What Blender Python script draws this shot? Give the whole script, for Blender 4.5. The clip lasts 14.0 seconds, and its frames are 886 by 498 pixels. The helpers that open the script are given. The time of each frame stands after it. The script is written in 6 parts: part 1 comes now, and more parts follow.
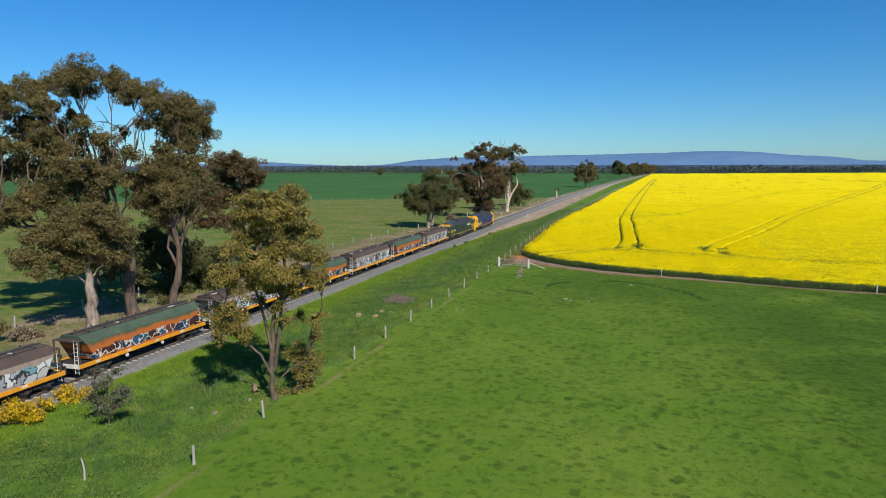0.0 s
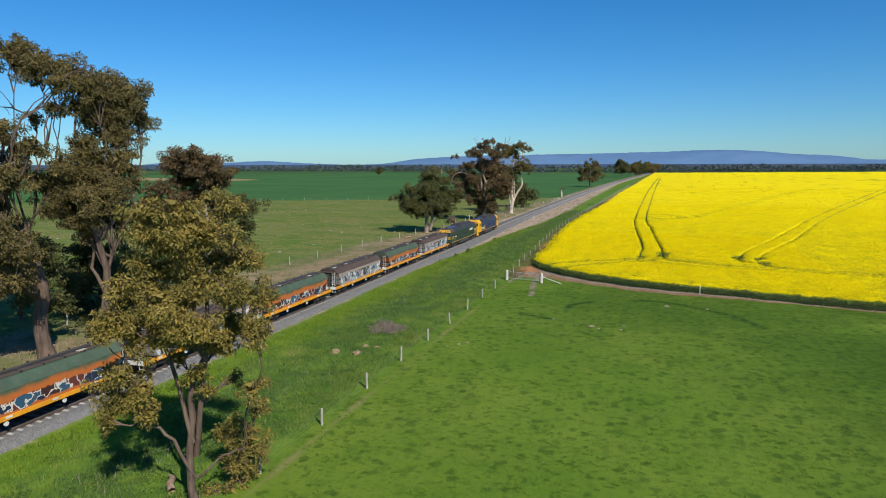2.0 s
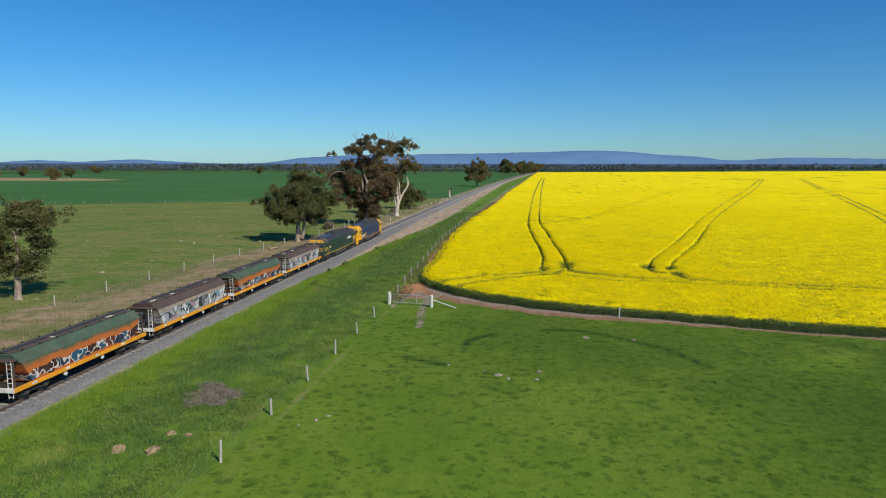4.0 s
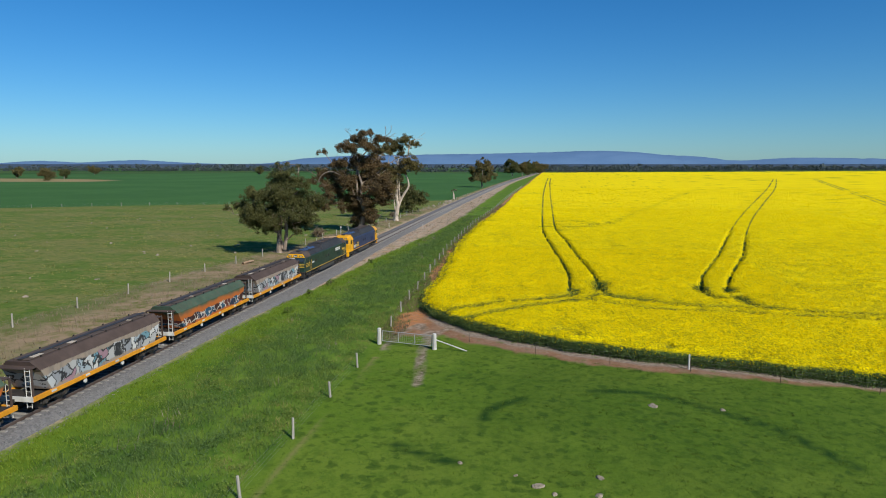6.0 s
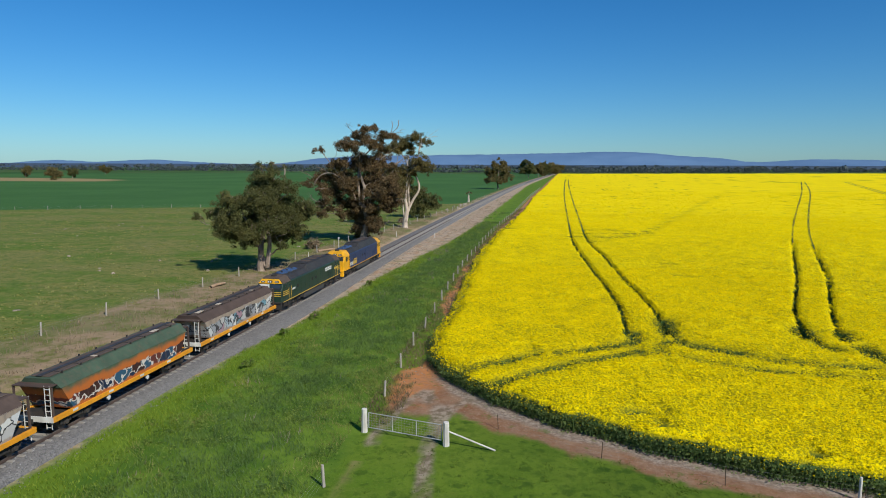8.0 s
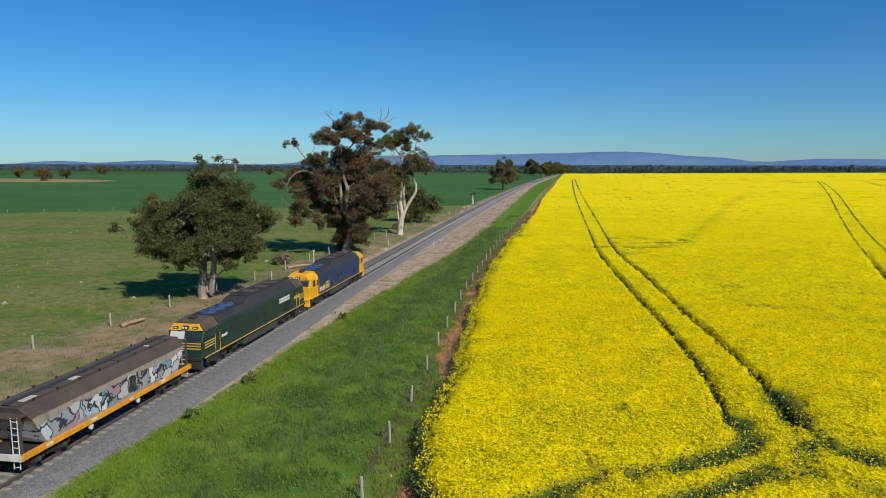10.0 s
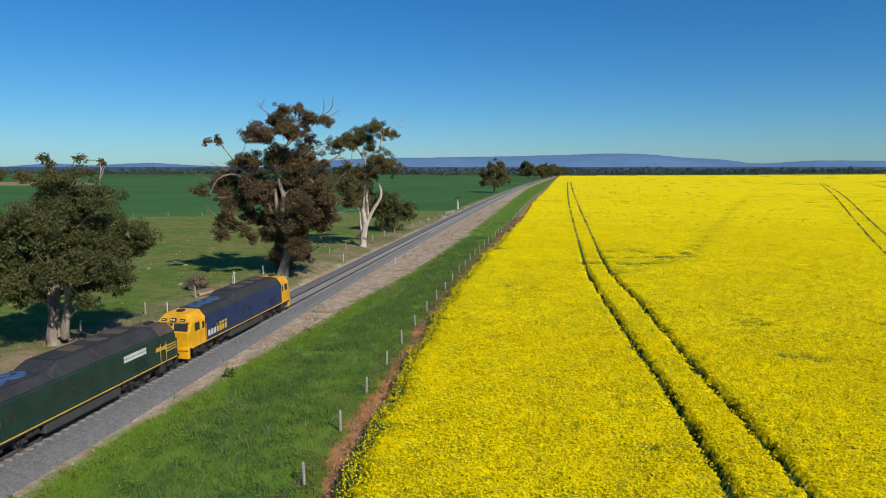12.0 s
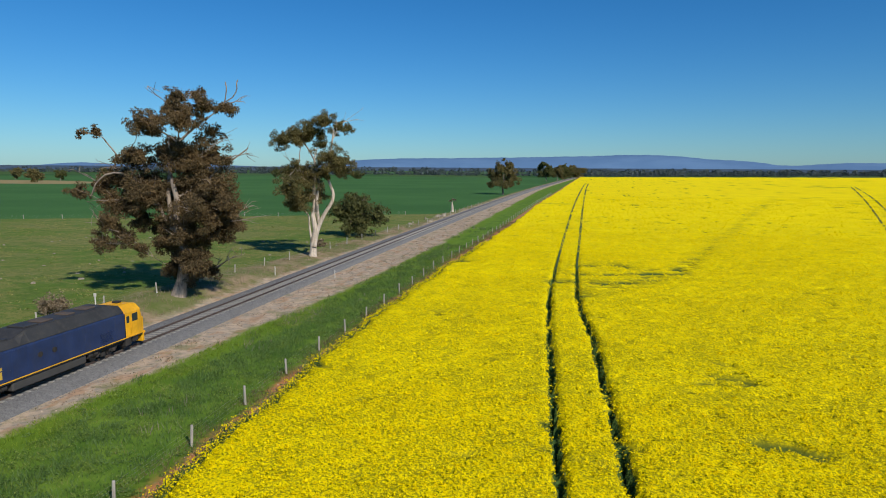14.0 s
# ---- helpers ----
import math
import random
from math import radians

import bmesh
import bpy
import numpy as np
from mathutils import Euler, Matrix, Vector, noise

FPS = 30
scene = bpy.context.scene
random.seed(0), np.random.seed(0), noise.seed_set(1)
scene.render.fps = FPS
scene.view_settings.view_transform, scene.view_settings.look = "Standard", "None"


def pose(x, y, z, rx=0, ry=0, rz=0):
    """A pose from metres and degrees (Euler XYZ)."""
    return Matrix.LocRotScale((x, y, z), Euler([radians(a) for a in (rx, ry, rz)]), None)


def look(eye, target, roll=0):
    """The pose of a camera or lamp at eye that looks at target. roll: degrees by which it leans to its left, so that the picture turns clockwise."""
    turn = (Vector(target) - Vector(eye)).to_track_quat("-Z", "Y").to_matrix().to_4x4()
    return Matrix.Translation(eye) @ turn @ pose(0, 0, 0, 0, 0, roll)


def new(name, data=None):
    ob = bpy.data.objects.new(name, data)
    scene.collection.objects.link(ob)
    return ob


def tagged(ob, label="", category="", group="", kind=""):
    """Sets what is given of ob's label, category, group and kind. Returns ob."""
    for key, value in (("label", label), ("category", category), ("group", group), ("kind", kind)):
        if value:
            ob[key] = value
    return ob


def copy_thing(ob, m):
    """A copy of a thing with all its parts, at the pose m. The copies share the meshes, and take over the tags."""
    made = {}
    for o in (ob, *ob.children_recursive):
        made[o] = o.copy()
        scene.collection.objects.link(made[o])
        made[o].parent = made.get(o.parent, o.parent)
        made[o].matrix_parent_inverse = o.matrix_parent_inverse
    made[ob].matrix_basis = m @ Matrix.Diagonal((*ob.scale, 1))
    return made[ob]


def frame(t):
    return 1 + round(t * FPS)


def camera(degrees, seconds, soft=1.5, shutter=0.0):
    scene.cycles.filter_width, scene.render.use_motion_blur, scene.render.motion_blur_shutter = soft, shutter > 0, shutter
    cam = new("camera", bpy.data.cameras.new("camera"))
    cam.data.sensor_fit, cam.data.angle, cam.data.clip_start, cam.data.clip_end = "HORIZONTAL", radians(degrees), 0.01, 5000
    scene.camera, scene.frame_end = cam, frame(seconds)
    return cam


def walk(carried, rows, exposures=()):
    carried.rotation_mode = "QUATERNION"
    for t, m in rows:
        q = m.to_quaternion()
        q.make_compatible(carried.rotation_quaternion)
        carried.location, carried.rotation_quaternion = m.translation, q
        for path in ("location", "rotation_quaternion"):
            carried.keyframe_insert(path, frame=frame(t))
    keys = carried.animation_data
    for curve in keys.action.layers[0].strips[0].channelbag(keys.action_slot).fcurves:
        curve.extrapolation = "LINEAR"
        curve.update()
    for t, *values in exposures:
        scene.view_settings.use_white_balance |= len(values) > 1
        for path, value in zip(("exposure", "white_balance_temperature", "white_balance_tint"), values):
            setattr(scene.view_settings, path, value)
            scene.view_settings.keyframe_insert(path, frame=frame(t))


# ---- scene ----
cam = camera(68.37, 14.0, soft=1.0)
# seconds, eye (x, y, z), yaw, pitch, roll
PATH = [
    (0.00, 0.37, 1.67, 17.07, 17.66, -7.29, 0.13),
    (0.50, -0.60, 4.70, 17.01, 17.61, -7.31, 0.15),
    (1.00, -1.67, 8.21, 16.97, 17.61, -7.32, 0.18),
    (1.50, -2.89, 12.08, 16.96, 17.61, -7.34, 0.16),
    (2.00, -4.20, 16.26, 16.97, 17.66, -7.38, 0.12),
    (2.20, -4.52, 18.00, 16.97, 17.61, -7.40, 0.10),
    (2.30, -4.68, 18.87, 16.97, 17.50, -7.40, 0.09),
    (2.40, -4.83, 19.75, 16.97, 16.24, -7.41, 0.09),
    (2.50, -4.98, 20.62, 16.97, 13.26, -7.41, 0.08),
    (2.60, -5.10, 21.39, 16.98, 9.72, -7.42, 0.03),
    (2.70, -5.21, 22.17, 16.99, 7.01, -7.43, -0.00),
    (2.85, -5.44, 23.60, 16.96, 6.83, -7.43, -0.00),
    (3.40, -6.29, 28.81, 16.84, 7.33, -7.43, -0.01),
    (4.80, -8.44, 42.10, 16.53, 8.07, -7.44, -0.03),
    (5.00, -8.72, 43.91, 16.49, 8.04, -7.43, 0.03),
    (5.50, -9.41, 48.34, 16.41, 8.03, -7.41, 0.02),
    (6.00, -10.09, 53.04, 16.40, 8.11, -7.40, 0.00),
    (6.50, -10.69, 57.64, 16.49, 8.13, -7.40, -0.02),
    (7.00, -11.53, 62.69, 16.52, 8.73, -7.41, -0.17),
    (7.50, -12.23, 67.62, 16.50, 9.34, -7.39, -0.11),
    (8.00, -13.13, 72.75, 16.45, 9.32, -7.36, -0.20),
    (8.20, -13.43, 74.95, 16.34, 9.36, -7.43, -0.18),
    (10.30, -16.68, 98.07, 15.74, 9.60, -7.31, -0.10),
    (10.50, -16.88, 100.00, 15.72, 9.36, -7.30, -0.07),
    (11.00, -16.38, 104.65, 15.71, 9.35, -7.25, -0.18),
    (11.50, -15.24, 109.21, 15.77, 9.38, -7.23, -0.13),
    (12.00, -13.69, 113.69, 15.74, 9.40, -7.14, -0.01),
    (12.50, -11.82, 118.11, 15.74, 9.59, -7.18, -0.24),
    (13.00, -9.77, 122.53, 15.73, 9.95, -7.17, -0.19),
    (13.50, -7.69, 126.88, 15.67, 10.51, -7.16, -0.25),
    (14.00, -5.74, 131.37, 15.55, 11.52, -7.09, -0.32),
]
walk(cam, [(t, pose(x, y, z, 90 + pitch, roll, yaw)) for t, x, y, z, yaw, pitch, roll in PATH], [(0.0, 0.22), (2.7, 0.18), (5.0, 0.04), (8.0, 0.02), (14.0, -0.04)])

# ---- world, sun, exposure ----
SUN_TO = Vector((0.72, -0.69, 0.83)).normalized()  # direction towards the sun
world = bpy.data.worlds.new("world")
scene.world = world
world.use_nodes = True
wn = world.node_tree.nodes
sky = wn.new("ShaderNodeTexSky")
sky.sky_type = "NISHITA"
sky.sun_disc = False
sky.sun_elevation = math.asin(SUN_TO.z)
sky.sun_rotation = math.atan2(SUN_TO.x, SUN_TO.y)
sky.altitude, sky.air_density, sky.dust_density, sky.ozone_density = 100.0, 1.0, 0.2, 4.0
tint = wn.new("ShaderNodeMix")
tint.data_type, tint.blend_type = "RGBA", "MULTIPLY"
tint.inputs[0].default_value = 1.0
tint.inputs[7].default_value = (0.562, 0.88, 1.17, 1)
grade = wn.new("ShaderNodeHueSaturation")
grade.inputs["Saturation"].default_value = 1.12
world.node_tree.links.new(sky.outputs[0], tint.inputs[6])
world.node_tree.links.new(tint.outputs[2], grade.inputs["Color"])
world.node_tree.links.new(grade.outputs[0], wn["Background"].inputs[0])
wn["Background"].inputs[1].default_value = 0.081
sun = new("sun", bpy.data.lights.new("sun", "SUN"))
sun.data.energy, sun.data.angle, sun.data.color = 4.6, radians(0.53), (1.0, 0.94, 0.83)
sun.matrix_world = look((0, 0, 60), Vector((0, 0, 60)) - SUN_TO)

# ---- small builders ----


def mesh_np(name, verts, faces, mats=(), smooth=False, mat_index=None):
    """A mesh from arrays: verts (n, 3), faces (m, 3 or 4)."""
    verts, faces = np.asarray(verts, np.float32), np.asarray(faces, np.int32)
    me = bpy.data.meshes.new(name)
    k = faces.shape[1]
    me.vertices.add(len(verts))
    me.vertices.foreach_set("co", verts.ravel())
    me.loops.add(faces.size)
    me.loops.foreach_set("vertex_index", faces.ravel())
    me.polygons.add(len(faces))
    me.polygons.foreach_set("loop_start", np.arange(0, faces.size, k, dtype=np.int32))
    if smooth:
        me.polygons.foreach_set("use_smooth", np.ones(len(faces), bool))
    if mat_index is not None:
        me.polygons.foreach_set("material_index", np.asarray(mat_index, np.int32))
    for m in mats:
        me.materials.append(m)
    me.update(calc_edges=True)
    return me


def mesh_bm(name, bm, mat, smooth=False):
    me = bpy.data.meshes.new(name)
    for f in bm.faces:
        f.smooth = smooth
    bm.to_mesh(me)
    bm.free()
    for m in (mat if isinstance(mat, (list, tuple)) else [mat]):
        me.materials.append(m)
    return me


def part(name, bm, material, parent, label="", smooth=False):
    ob = new(name, mesh_bm(name, bm, material, smooth) if isinstance(bm, bmesh.types.BMesh) else bm)
    ob.parent = parent
    if label:
        ob["label"] = label
    return ob


def box(bm, x0, x1, y0, y1, z0, z1, bevel=0.0):
    made = bmesh.ops.create_cube(bm, size=1.0)
    for v in made["verts"]:
        v.co = Vector(((x0 + x1) / 2 + v.co.x * (x1 - x0), (y0 + y1) / 2 + v.co.y * (y1 - y0), (z0 + z1) / 2 + v.co.z * (z1 - z0)))
    if bevel:
        edges = list({e for v in made["verts"] for e in v.link_edges})
        bmesh.ops.bevel(bm, geom=edges, offset=bevel, segments=1, affect="EDGES")
    return bm


def bbox(*a, bevel=0.0):
    return box(bmesh.new(), *a, bevel=bevel)


def rod(bm, a, b, r, r2=None, n=8):
    """A straight round bar from a to b."""
    a, b = Vector(a), Vector(b)
    made = bmesh.ops.create_cone(bm, cap_ends=True, segments=n, radius1=r, radius2=r if r2 is None else r2, depth=(b - a).length)
    m = Matrix.Translation((a + b) / 2) @ (b - a).to_track_quat("Z", "Y").to_matrix().to_4x4()
    bmesh.ops.transform(bm, matrix=m, verts=made["verts"])
    return bm


def brod(*a, **k):
    return rod(bmesh.new(), *a, **k)


def loft(bm, rings, caps=True):
    """Skins closed rings of equal length."""
    rows = [[bm.verts.new(p) for p in ring] for ring in rings]
    n = len(rows[0])
    for r0, r1 in zip(rows, rows[1:]):
        for i in range(n):
            bm.faces.new((r0[i], r0[(i + 1) % n], r1[(i + 1) % n], r1[i]))
    if caps:
        bm.faces.new(list(reversed(rows[0])))
        bm.faces.new(rows[-1])
    bmesh.ops.recalc_face_normals(bm, faces=bm.faces[:])
    return bm


def empty(name, m, label, category, group=""):
    ob = new(name)
    ob.matrix_world = m
    return tagged(ob, label, category, group)


# ---- materials ----
class Nodes:
    """A short hand for node materials."""

    def __init__(self, name, rough=0.8, metal=0.0, spec=0.3):
        self.mat = bpy.data.materials.new(name)
        self.mat.use_nodes = True
        self.tree = self.mat.node_tree
        self.bsdf = self.tree.nodes["Principled BSDF"]
        self.bsdf.inputs["Roughness"].default_value = rough
        self.bsdf.inputs["Metallic"].default_value = metal
        self.bsdf.inputs["Specular IOR Level"].default_value = spec
        self.coord = self.node("ShaderNodeTexCoord").outputs["Object"]

    def node(self, kind, **sets):
        n = self.tree.nodes.new(kind)
        for k, v in sets.items():
            n.inputs[k.replace("_", " ")].default_value = v
        return n

    def link(self, a, b):
        self.tree.links.new(a, b)

    def scaled(self, sx, sy, sz, src=None):
        n = self.tree.nodes.new("ShaderNodeMapping")
        n.inputs["Scale"].default_value = (sx, sy, sz)
        self.link(src or self.coord, n.inputs["Vector"])
        return n.outputs[0]

    def noise(self, scale, detail=4.0, rough=0.55, src=None, distortion=0.0):
        n = self.node("ShaderNodeTexNoise", Scale=scale, Detail=detail, Roughness=rough, Distortion=distortion)
        self.link(src or self.coord, n.inputs["Vector"])
        return n.outputs["Fac"]

    def ramp(self, fac, *stops):
        n = self.tree.nodes.new("ShaderNodeValToRGB")
        while len(n.color_ramp.elements) < len(stops):
            n.color_ramp.elements.new(0.5)
        for e, (p, c) in zip(n.color_ramp.elements, stops):
            e.position, e.color = p, (*c, 1) if len(c) == 3 else c
        self.link(fac, n.inputs[0])
        return n.outputs[0]

    def step(self, fac, lo, hi):
        n = self.tree.nodes.new("ShaderNodeMapRange")
        n.interpolation_type = "SMOOTHSTEP"
        n.inputs["From Min"].default_value, n.inputs["From Max"].default_value = lo, hi
        self.link(fac, n.inputs["Value"])
        return n.outputs[0]

    def mix(self, fac, a, b, blend="MIX"):
        n = self.tree.nodes.new("ShaderNodeMix")
        n.data_type, n.blend_type = "RGBA", blend
        for s, v in zip((n.inputs[0], n.inputs[6], n.inputs[7]), (fac, a, b)):
            if isinstance(v, (int, float)):
                s.default_value = v
            elif isinstance(v, tuple):
                s.default_value = (*v, 1)
            else:
                self.link(v, s)
        return n.outputs[2]

    def math(self, op, a, b=0.0):
        n = self.tree.nodes.new("ShaderNodeMath")
        n.operation = op
        for s, v in zip(n.inputs, (a, b)):
            if isinstance(v, (int, float)):
                s.default_value = v
            else:
                self.link(v, s)
        return n.outputs[0]

    def attr(self, name):
        n = self.tree.nodes.new("ShaderNodeAttribute")
        n.attribute_name = name
        return n.outputs["Fac"]

    def island(self):
        return self.tree.nodes.new("ShaderNodeNewGeometry").outputs["Random Per Island"]

    def axis(self, i):
        n = self.tree.nodes.new("ShaderNodeSeparateXYZ")
        self.link(self.coord, n.inputs[0])
        return n.outputs[i]

    def bump(self, fac, strength, distance):
        n = self.node("ShaderNodeBump", Strength=strength, Distance=distance)
        self.link(fac, n.inputs["Height"])
        self.link(n.outputs[0], self.bsdf.inputs["Normal"])

    def done(self, color, translucent=0.0):
        if isinstance(color, tuple):
            self.bsdf.inputs["Base Color"].default_value = (*color, 1)
        else:
            self.link(color, self.bsdf.inputs["Base Color"])
        if translucent:
            t = self.tree.nodes.new("ShaderNodeBsdfTranslucent")
            if isinstance(color, tuple):
                t.inputs[0].default_value = (*color, 1)
            else:
                self.link(color, t.inputs[0])
            m = self.tree.nodes.new("ShaderNodeMixShader")
            m.inputs[0].default_value = translucent
            out = self.tree.nodes["Material Output"]
            self.link(self.bsdf.outputs[0], m.inputs[1])
            self.link(t.outputs[0], m.inputs[2])
            self.link(m.outputs[0], out.inputs[0])
        return self.mat


def painted(name, color, rough=0.5, dirt=0.35, dirt_color=(0.09, 0.075, 0.06), metal=0.0, streak=True):
    """Weathered paint: faded patches, grime and streaks that run down."""
    n = Nodes(name, rough, metal)
    big = n.noise(0.7, 5, 0.6)
    c = n.mix(n.step(big, 0.3, 0.75), tuple(v * 0.8 for v in color), tuple(min(1, v * 1.15) for v in color))
    fine = n.noise(1.0, 5, 0.65, src=n.scaled(3.0, 3.0, 0.5 if streak else 3.0))
    c = n.mix(n.math("MULTIPLY", n.step(fine, 0.45, 0.75), dirt), c, dirt_color)
    n.bump(n.noise(9, 3), 0.08, 0.02)
    return n.done(c)


def leaf_material(name, lo, mid, hi, translucent=0.22, spread=1.0, spec=0.2):
    n = Nodes(name, 0.65, spec=spec)
    c = n.ramp(n.island(), (0.0, tuple(m + (v - m) * spread for v, m in zip(lo, mid))), (0.55, mid), (1.0, tuple(m + (v - m) * spread for v, m in zip(hi, mid))))
    c = n.mix(n.math("MULTIPLY", n.step(n.noise(0.35, 3), 0.35, 0.7), 0.5), c, hi)
    return n.done(c, translucent)


def bark_material(name, lo, hi):
    n = Nodes(name, 0.85, spec=0.2)
    f = n.noise(1.0, 6, 0.65, src=n.scaled(5, 5, 0.8))
    g = n.noise(0.5, 3)
    c = n.ramp(n.math("ADD", n.math("MULTIPLY", f, 0.6), n.math("MULTIPLY", g, 0.4)), (0.35, lo), (0.6, hi))
    n.bump(f, 0.5, 0.05)
    return n.done(c)


def plain_ground(name, a, b, c, s1, s2, rough=0.95, bump=0.3):
    n = Nodes(name, rough, spec=0.1)
    k = n.mix(n.step(n.noise(s1, 5, 0.6), 0.35, 0.65), a, b)
    k = n.mix(n.step(n.noise(s2, 4, 0.6), 0.45, 0.7), k, c)
    n.bump(n.noise(s2, 4), bump, 0.06)
    return n.done(k)


def ground_material():
    n = Nodes("ground", 0.95, spec=0.08)
    wob = n.math("ADD", n.math("MULTIPLY", n.math("SUBTRACT", n.noise(0.9, 5, 0.65), 0.5), 1.6), n.math("MULTIPLY", n.math("SUBTRACT", n.noise(0.12, 3), 0.5), 2.0))

    def mask(name, soft, amp=1.0):
        return n.step(n.math("ADD", n.attr(name), n.math("MULTIPLY", wob, amp)), soft, -soft)

    # grazed paddock: fresh green with darker clumps and worn pale places
    clump = n.noise(1.7, 6, 0.68)
    broad = n.noise(0.045, 5, 0.65)
    fine = n.noise(7.0, 4, 0.75)
    worn = n.noise(0.22, 5, 0.7)
    g = n.mix(n.step(broad, 0.36, 0.64), (0.096, 0.174, 0.015), (0.145, 0.212, 0.025))
    g = n.mix(n.math("MULTIPLY", n.step(worn, 0.52, 0.7), 0.6), g, (0.165, 0.205, 0.032))
    g = n.mix(n.math("MULTIPLY", n.step(n.noise(0.42, 5, 0.7), 0.5, 0.66), 0.55), g, (0.06, 0.125, 0.012))
    g = n.mix(n.math("MULTIPLY", n.step(n.noise(0.11, 5, 0.7), 0.5, 0.66), 0.3), g, (0.06, 0.13, 0.012))
    g = n.mix(n.math("MULTIPLY", n.step(clump, 0.49, 0.62), 0.45), g, (0.06, 0.125, 0.012))
    g = n.mix(n.math("MULTIPLY", n.step(fine, 0.48, 0.68), 0.55), g, (0.15, 0.205, 0.028))
    g = n.mix(n.math("MULTIPLY", n.step(n.noise(2.9, 5, 0.7), 0.36, 0.24), 0.45), g, (0.18, 0.19, 0.05))
    g = n.mix(n.math("MULTIPLY", n.attr("lush_dim"), n.step(n.noise(0.07, 5, 0.7), 0.30, 0.55)), g, n.mix(n.step(clump, 0.44, 0.58), (0.058, 0.110, 0.011), (0.036, 0.078, 0.008)))
    # round ungrazed tufts
    near = n.tree.nodes.new("ShaderNodeVectorMath")
    near.operation = "MULTIPLY_ADD"
    jitter = n.node("ShaderNodeTexNoise", Scale=2.2, Detail=3.0)
    n.link(n.coord, jitter.inputs["Vector"])
    n.link(jitter.outputs["Color"], near.inputs[0])
    near.inputs[1].default_value = (0.9, 0.9, 0.0)
    n.link(n.scaled(1, 1, 0.001), near.inputs[2])
    for size, lo, hi, deep in ((0.9, 0.28, 0.46, 0.55), (1.75, 0.36, 0.54, 0.5)):
        spots = n.node("ShaderNodeTexVoronoi", Scale=size, Randomness=1.0)
        n.link(near.outputs[0], spots.inputs["Vector"])
        tone = n.tree.nodes.new("ShaderNodeSeparateColor")
        n.link(spots.outputs["Color"], tone.inputs[0])
        some = n.math("MULTIPLY", n.step(tone.outputs[0], lo, hi), n.step(n.noise(0.10, 4, 0.6), 0.26, 0.50))
        g = n.mix(n.math("MULTIPLY", n.math("MULTIPLY", n.step(spots.outputs["Distance"], 0.43, 0.20), some), deep), g, (0.024, 0.062, 0.008))
    g = n.mix(n.math("MULTIPLY", mask("path", 0.35, 0.3), 0.9), g, (0.235, 0.20, 0.085))
    g = n.mix(n.math("MULTIPLY", mask("rut", 0.4, 0.14), 0.95), g, (0.014, 0.046, 0.008))
    # stony paddock beyond the railway: thinner, drier, with bare stripes
    p = n.mix(n.step(n.noise(0.06, 5, 0.65, src=n.scaled(0.7, 1.2, 1)), 0.4, 0.62), (0.095, 0.16, 0.022), (0.19, 0.185, 0.06))
    p = n.mix(n.math("MULTIPLY", n.step(n.noise(0.9, 5, 0.65), 0.55, 0.75), 0.6), p, (0.24, 0.2, 0.1))
    p = n.mix(n.math("MULTIPLY", n.step(n.noise(0.5, 5, 0.65), 0.52, 0.7), 0.5), p, (0.05, 0.1, 0.015))
    p = n.mix(n.math("MULTIPLY", n.step(n.noise(0.28, 6, 0.75, src=n.scaled(0.7, 1.3, 1)), 0.47, 0.58), 0.75), p, (0.205, 0.195, 0.06))
    p = n.mix(n.math("MULTIPLY", n.step(n.noise(0.75, 6, 0.75), 0.5, 0.6), 0.65), p, (0.06, 0.115, 0.016))
    p = n.mix(n.math("MULTIPLY", n.step(n.noise(2.4, 5, 0.75, src=n.scaled(0.8, 1.2, 1)), 0.48, 0.62), 0.6), p, (0.055, 0.105, 0.016))
    p = n.mix(n.math("MULTIPLY", n.step(n.noise(4.5, 5, 0.75), 0.52, 0.68), 0.5), p, (0.26, 0.24, 0.11))
    g = n.mix(mask("left", 1.0), g, p)
    # dry strip along the line
    d = n.mix(n.step(n.noise(0.5, 6, 0.7), 0.4, 0.66), (0.30, 0.22, 0.14), (0.13, 0.14, 0.04))
    d = n.mix(n.math("MULTIPLY", n.step(n.noise(0.09, 4), 0.42, 0.6), 0.7), d, (0.10, 0.14, 0.035))
    g = n.mix(mask("dry", 1.2, 1.2), g, d)
    # rank verge grass
    v = n.mix(n.step(n.noise(0.35, 6, 0.7), 0.35, 0.65), (0.065, 0.135, 0.017), (0.135, 0.22, 0.026))
    v = n.mix(n.math("MULTIPLY", mask("verge_edge", 1.2, 0.8), 0.85), v, (0.12, 0.2, 0.018))
    g = n.mix(mask("verge", 0.6, 0.6), g, v)
    # dark young crop, drilled in fine rows
    row = n.tree.nodes.new("ShaderNodeTexWave")
    row.inputs["Scale"].default_value = 0.06
    row.inputs["Distortion"].default_value = 1.5
    n.link(n.coord, row.inputs["Vector"])
    c = n.mix(n.step(n.noise(0.012, 5, 0.6), 0.35, 0.65), (0.042, 0.112, 0.030), (0.058, 0.140, 0.038))
    c = n.mix(n.math("MULTIPLY", row.outputs["Fac"], 0.18), c, (0.045, 0.125, 0.03))
    c = n.mix(mask("tan", 8.0, 6.0), c, (0.27, 0.21, 0.1))
    g = n.mix(mask("crop", 0.5, 0.6), g, c)
    # distant flat country
    f = n.mix(n.step(n.noise(0.004, 4), 0.4, 0.6), (0.03, 0.085, 0.02), (0.07, 0.11, 0.035))
    g = n.mix(mask("far", 25.0, 5.0), g, f)
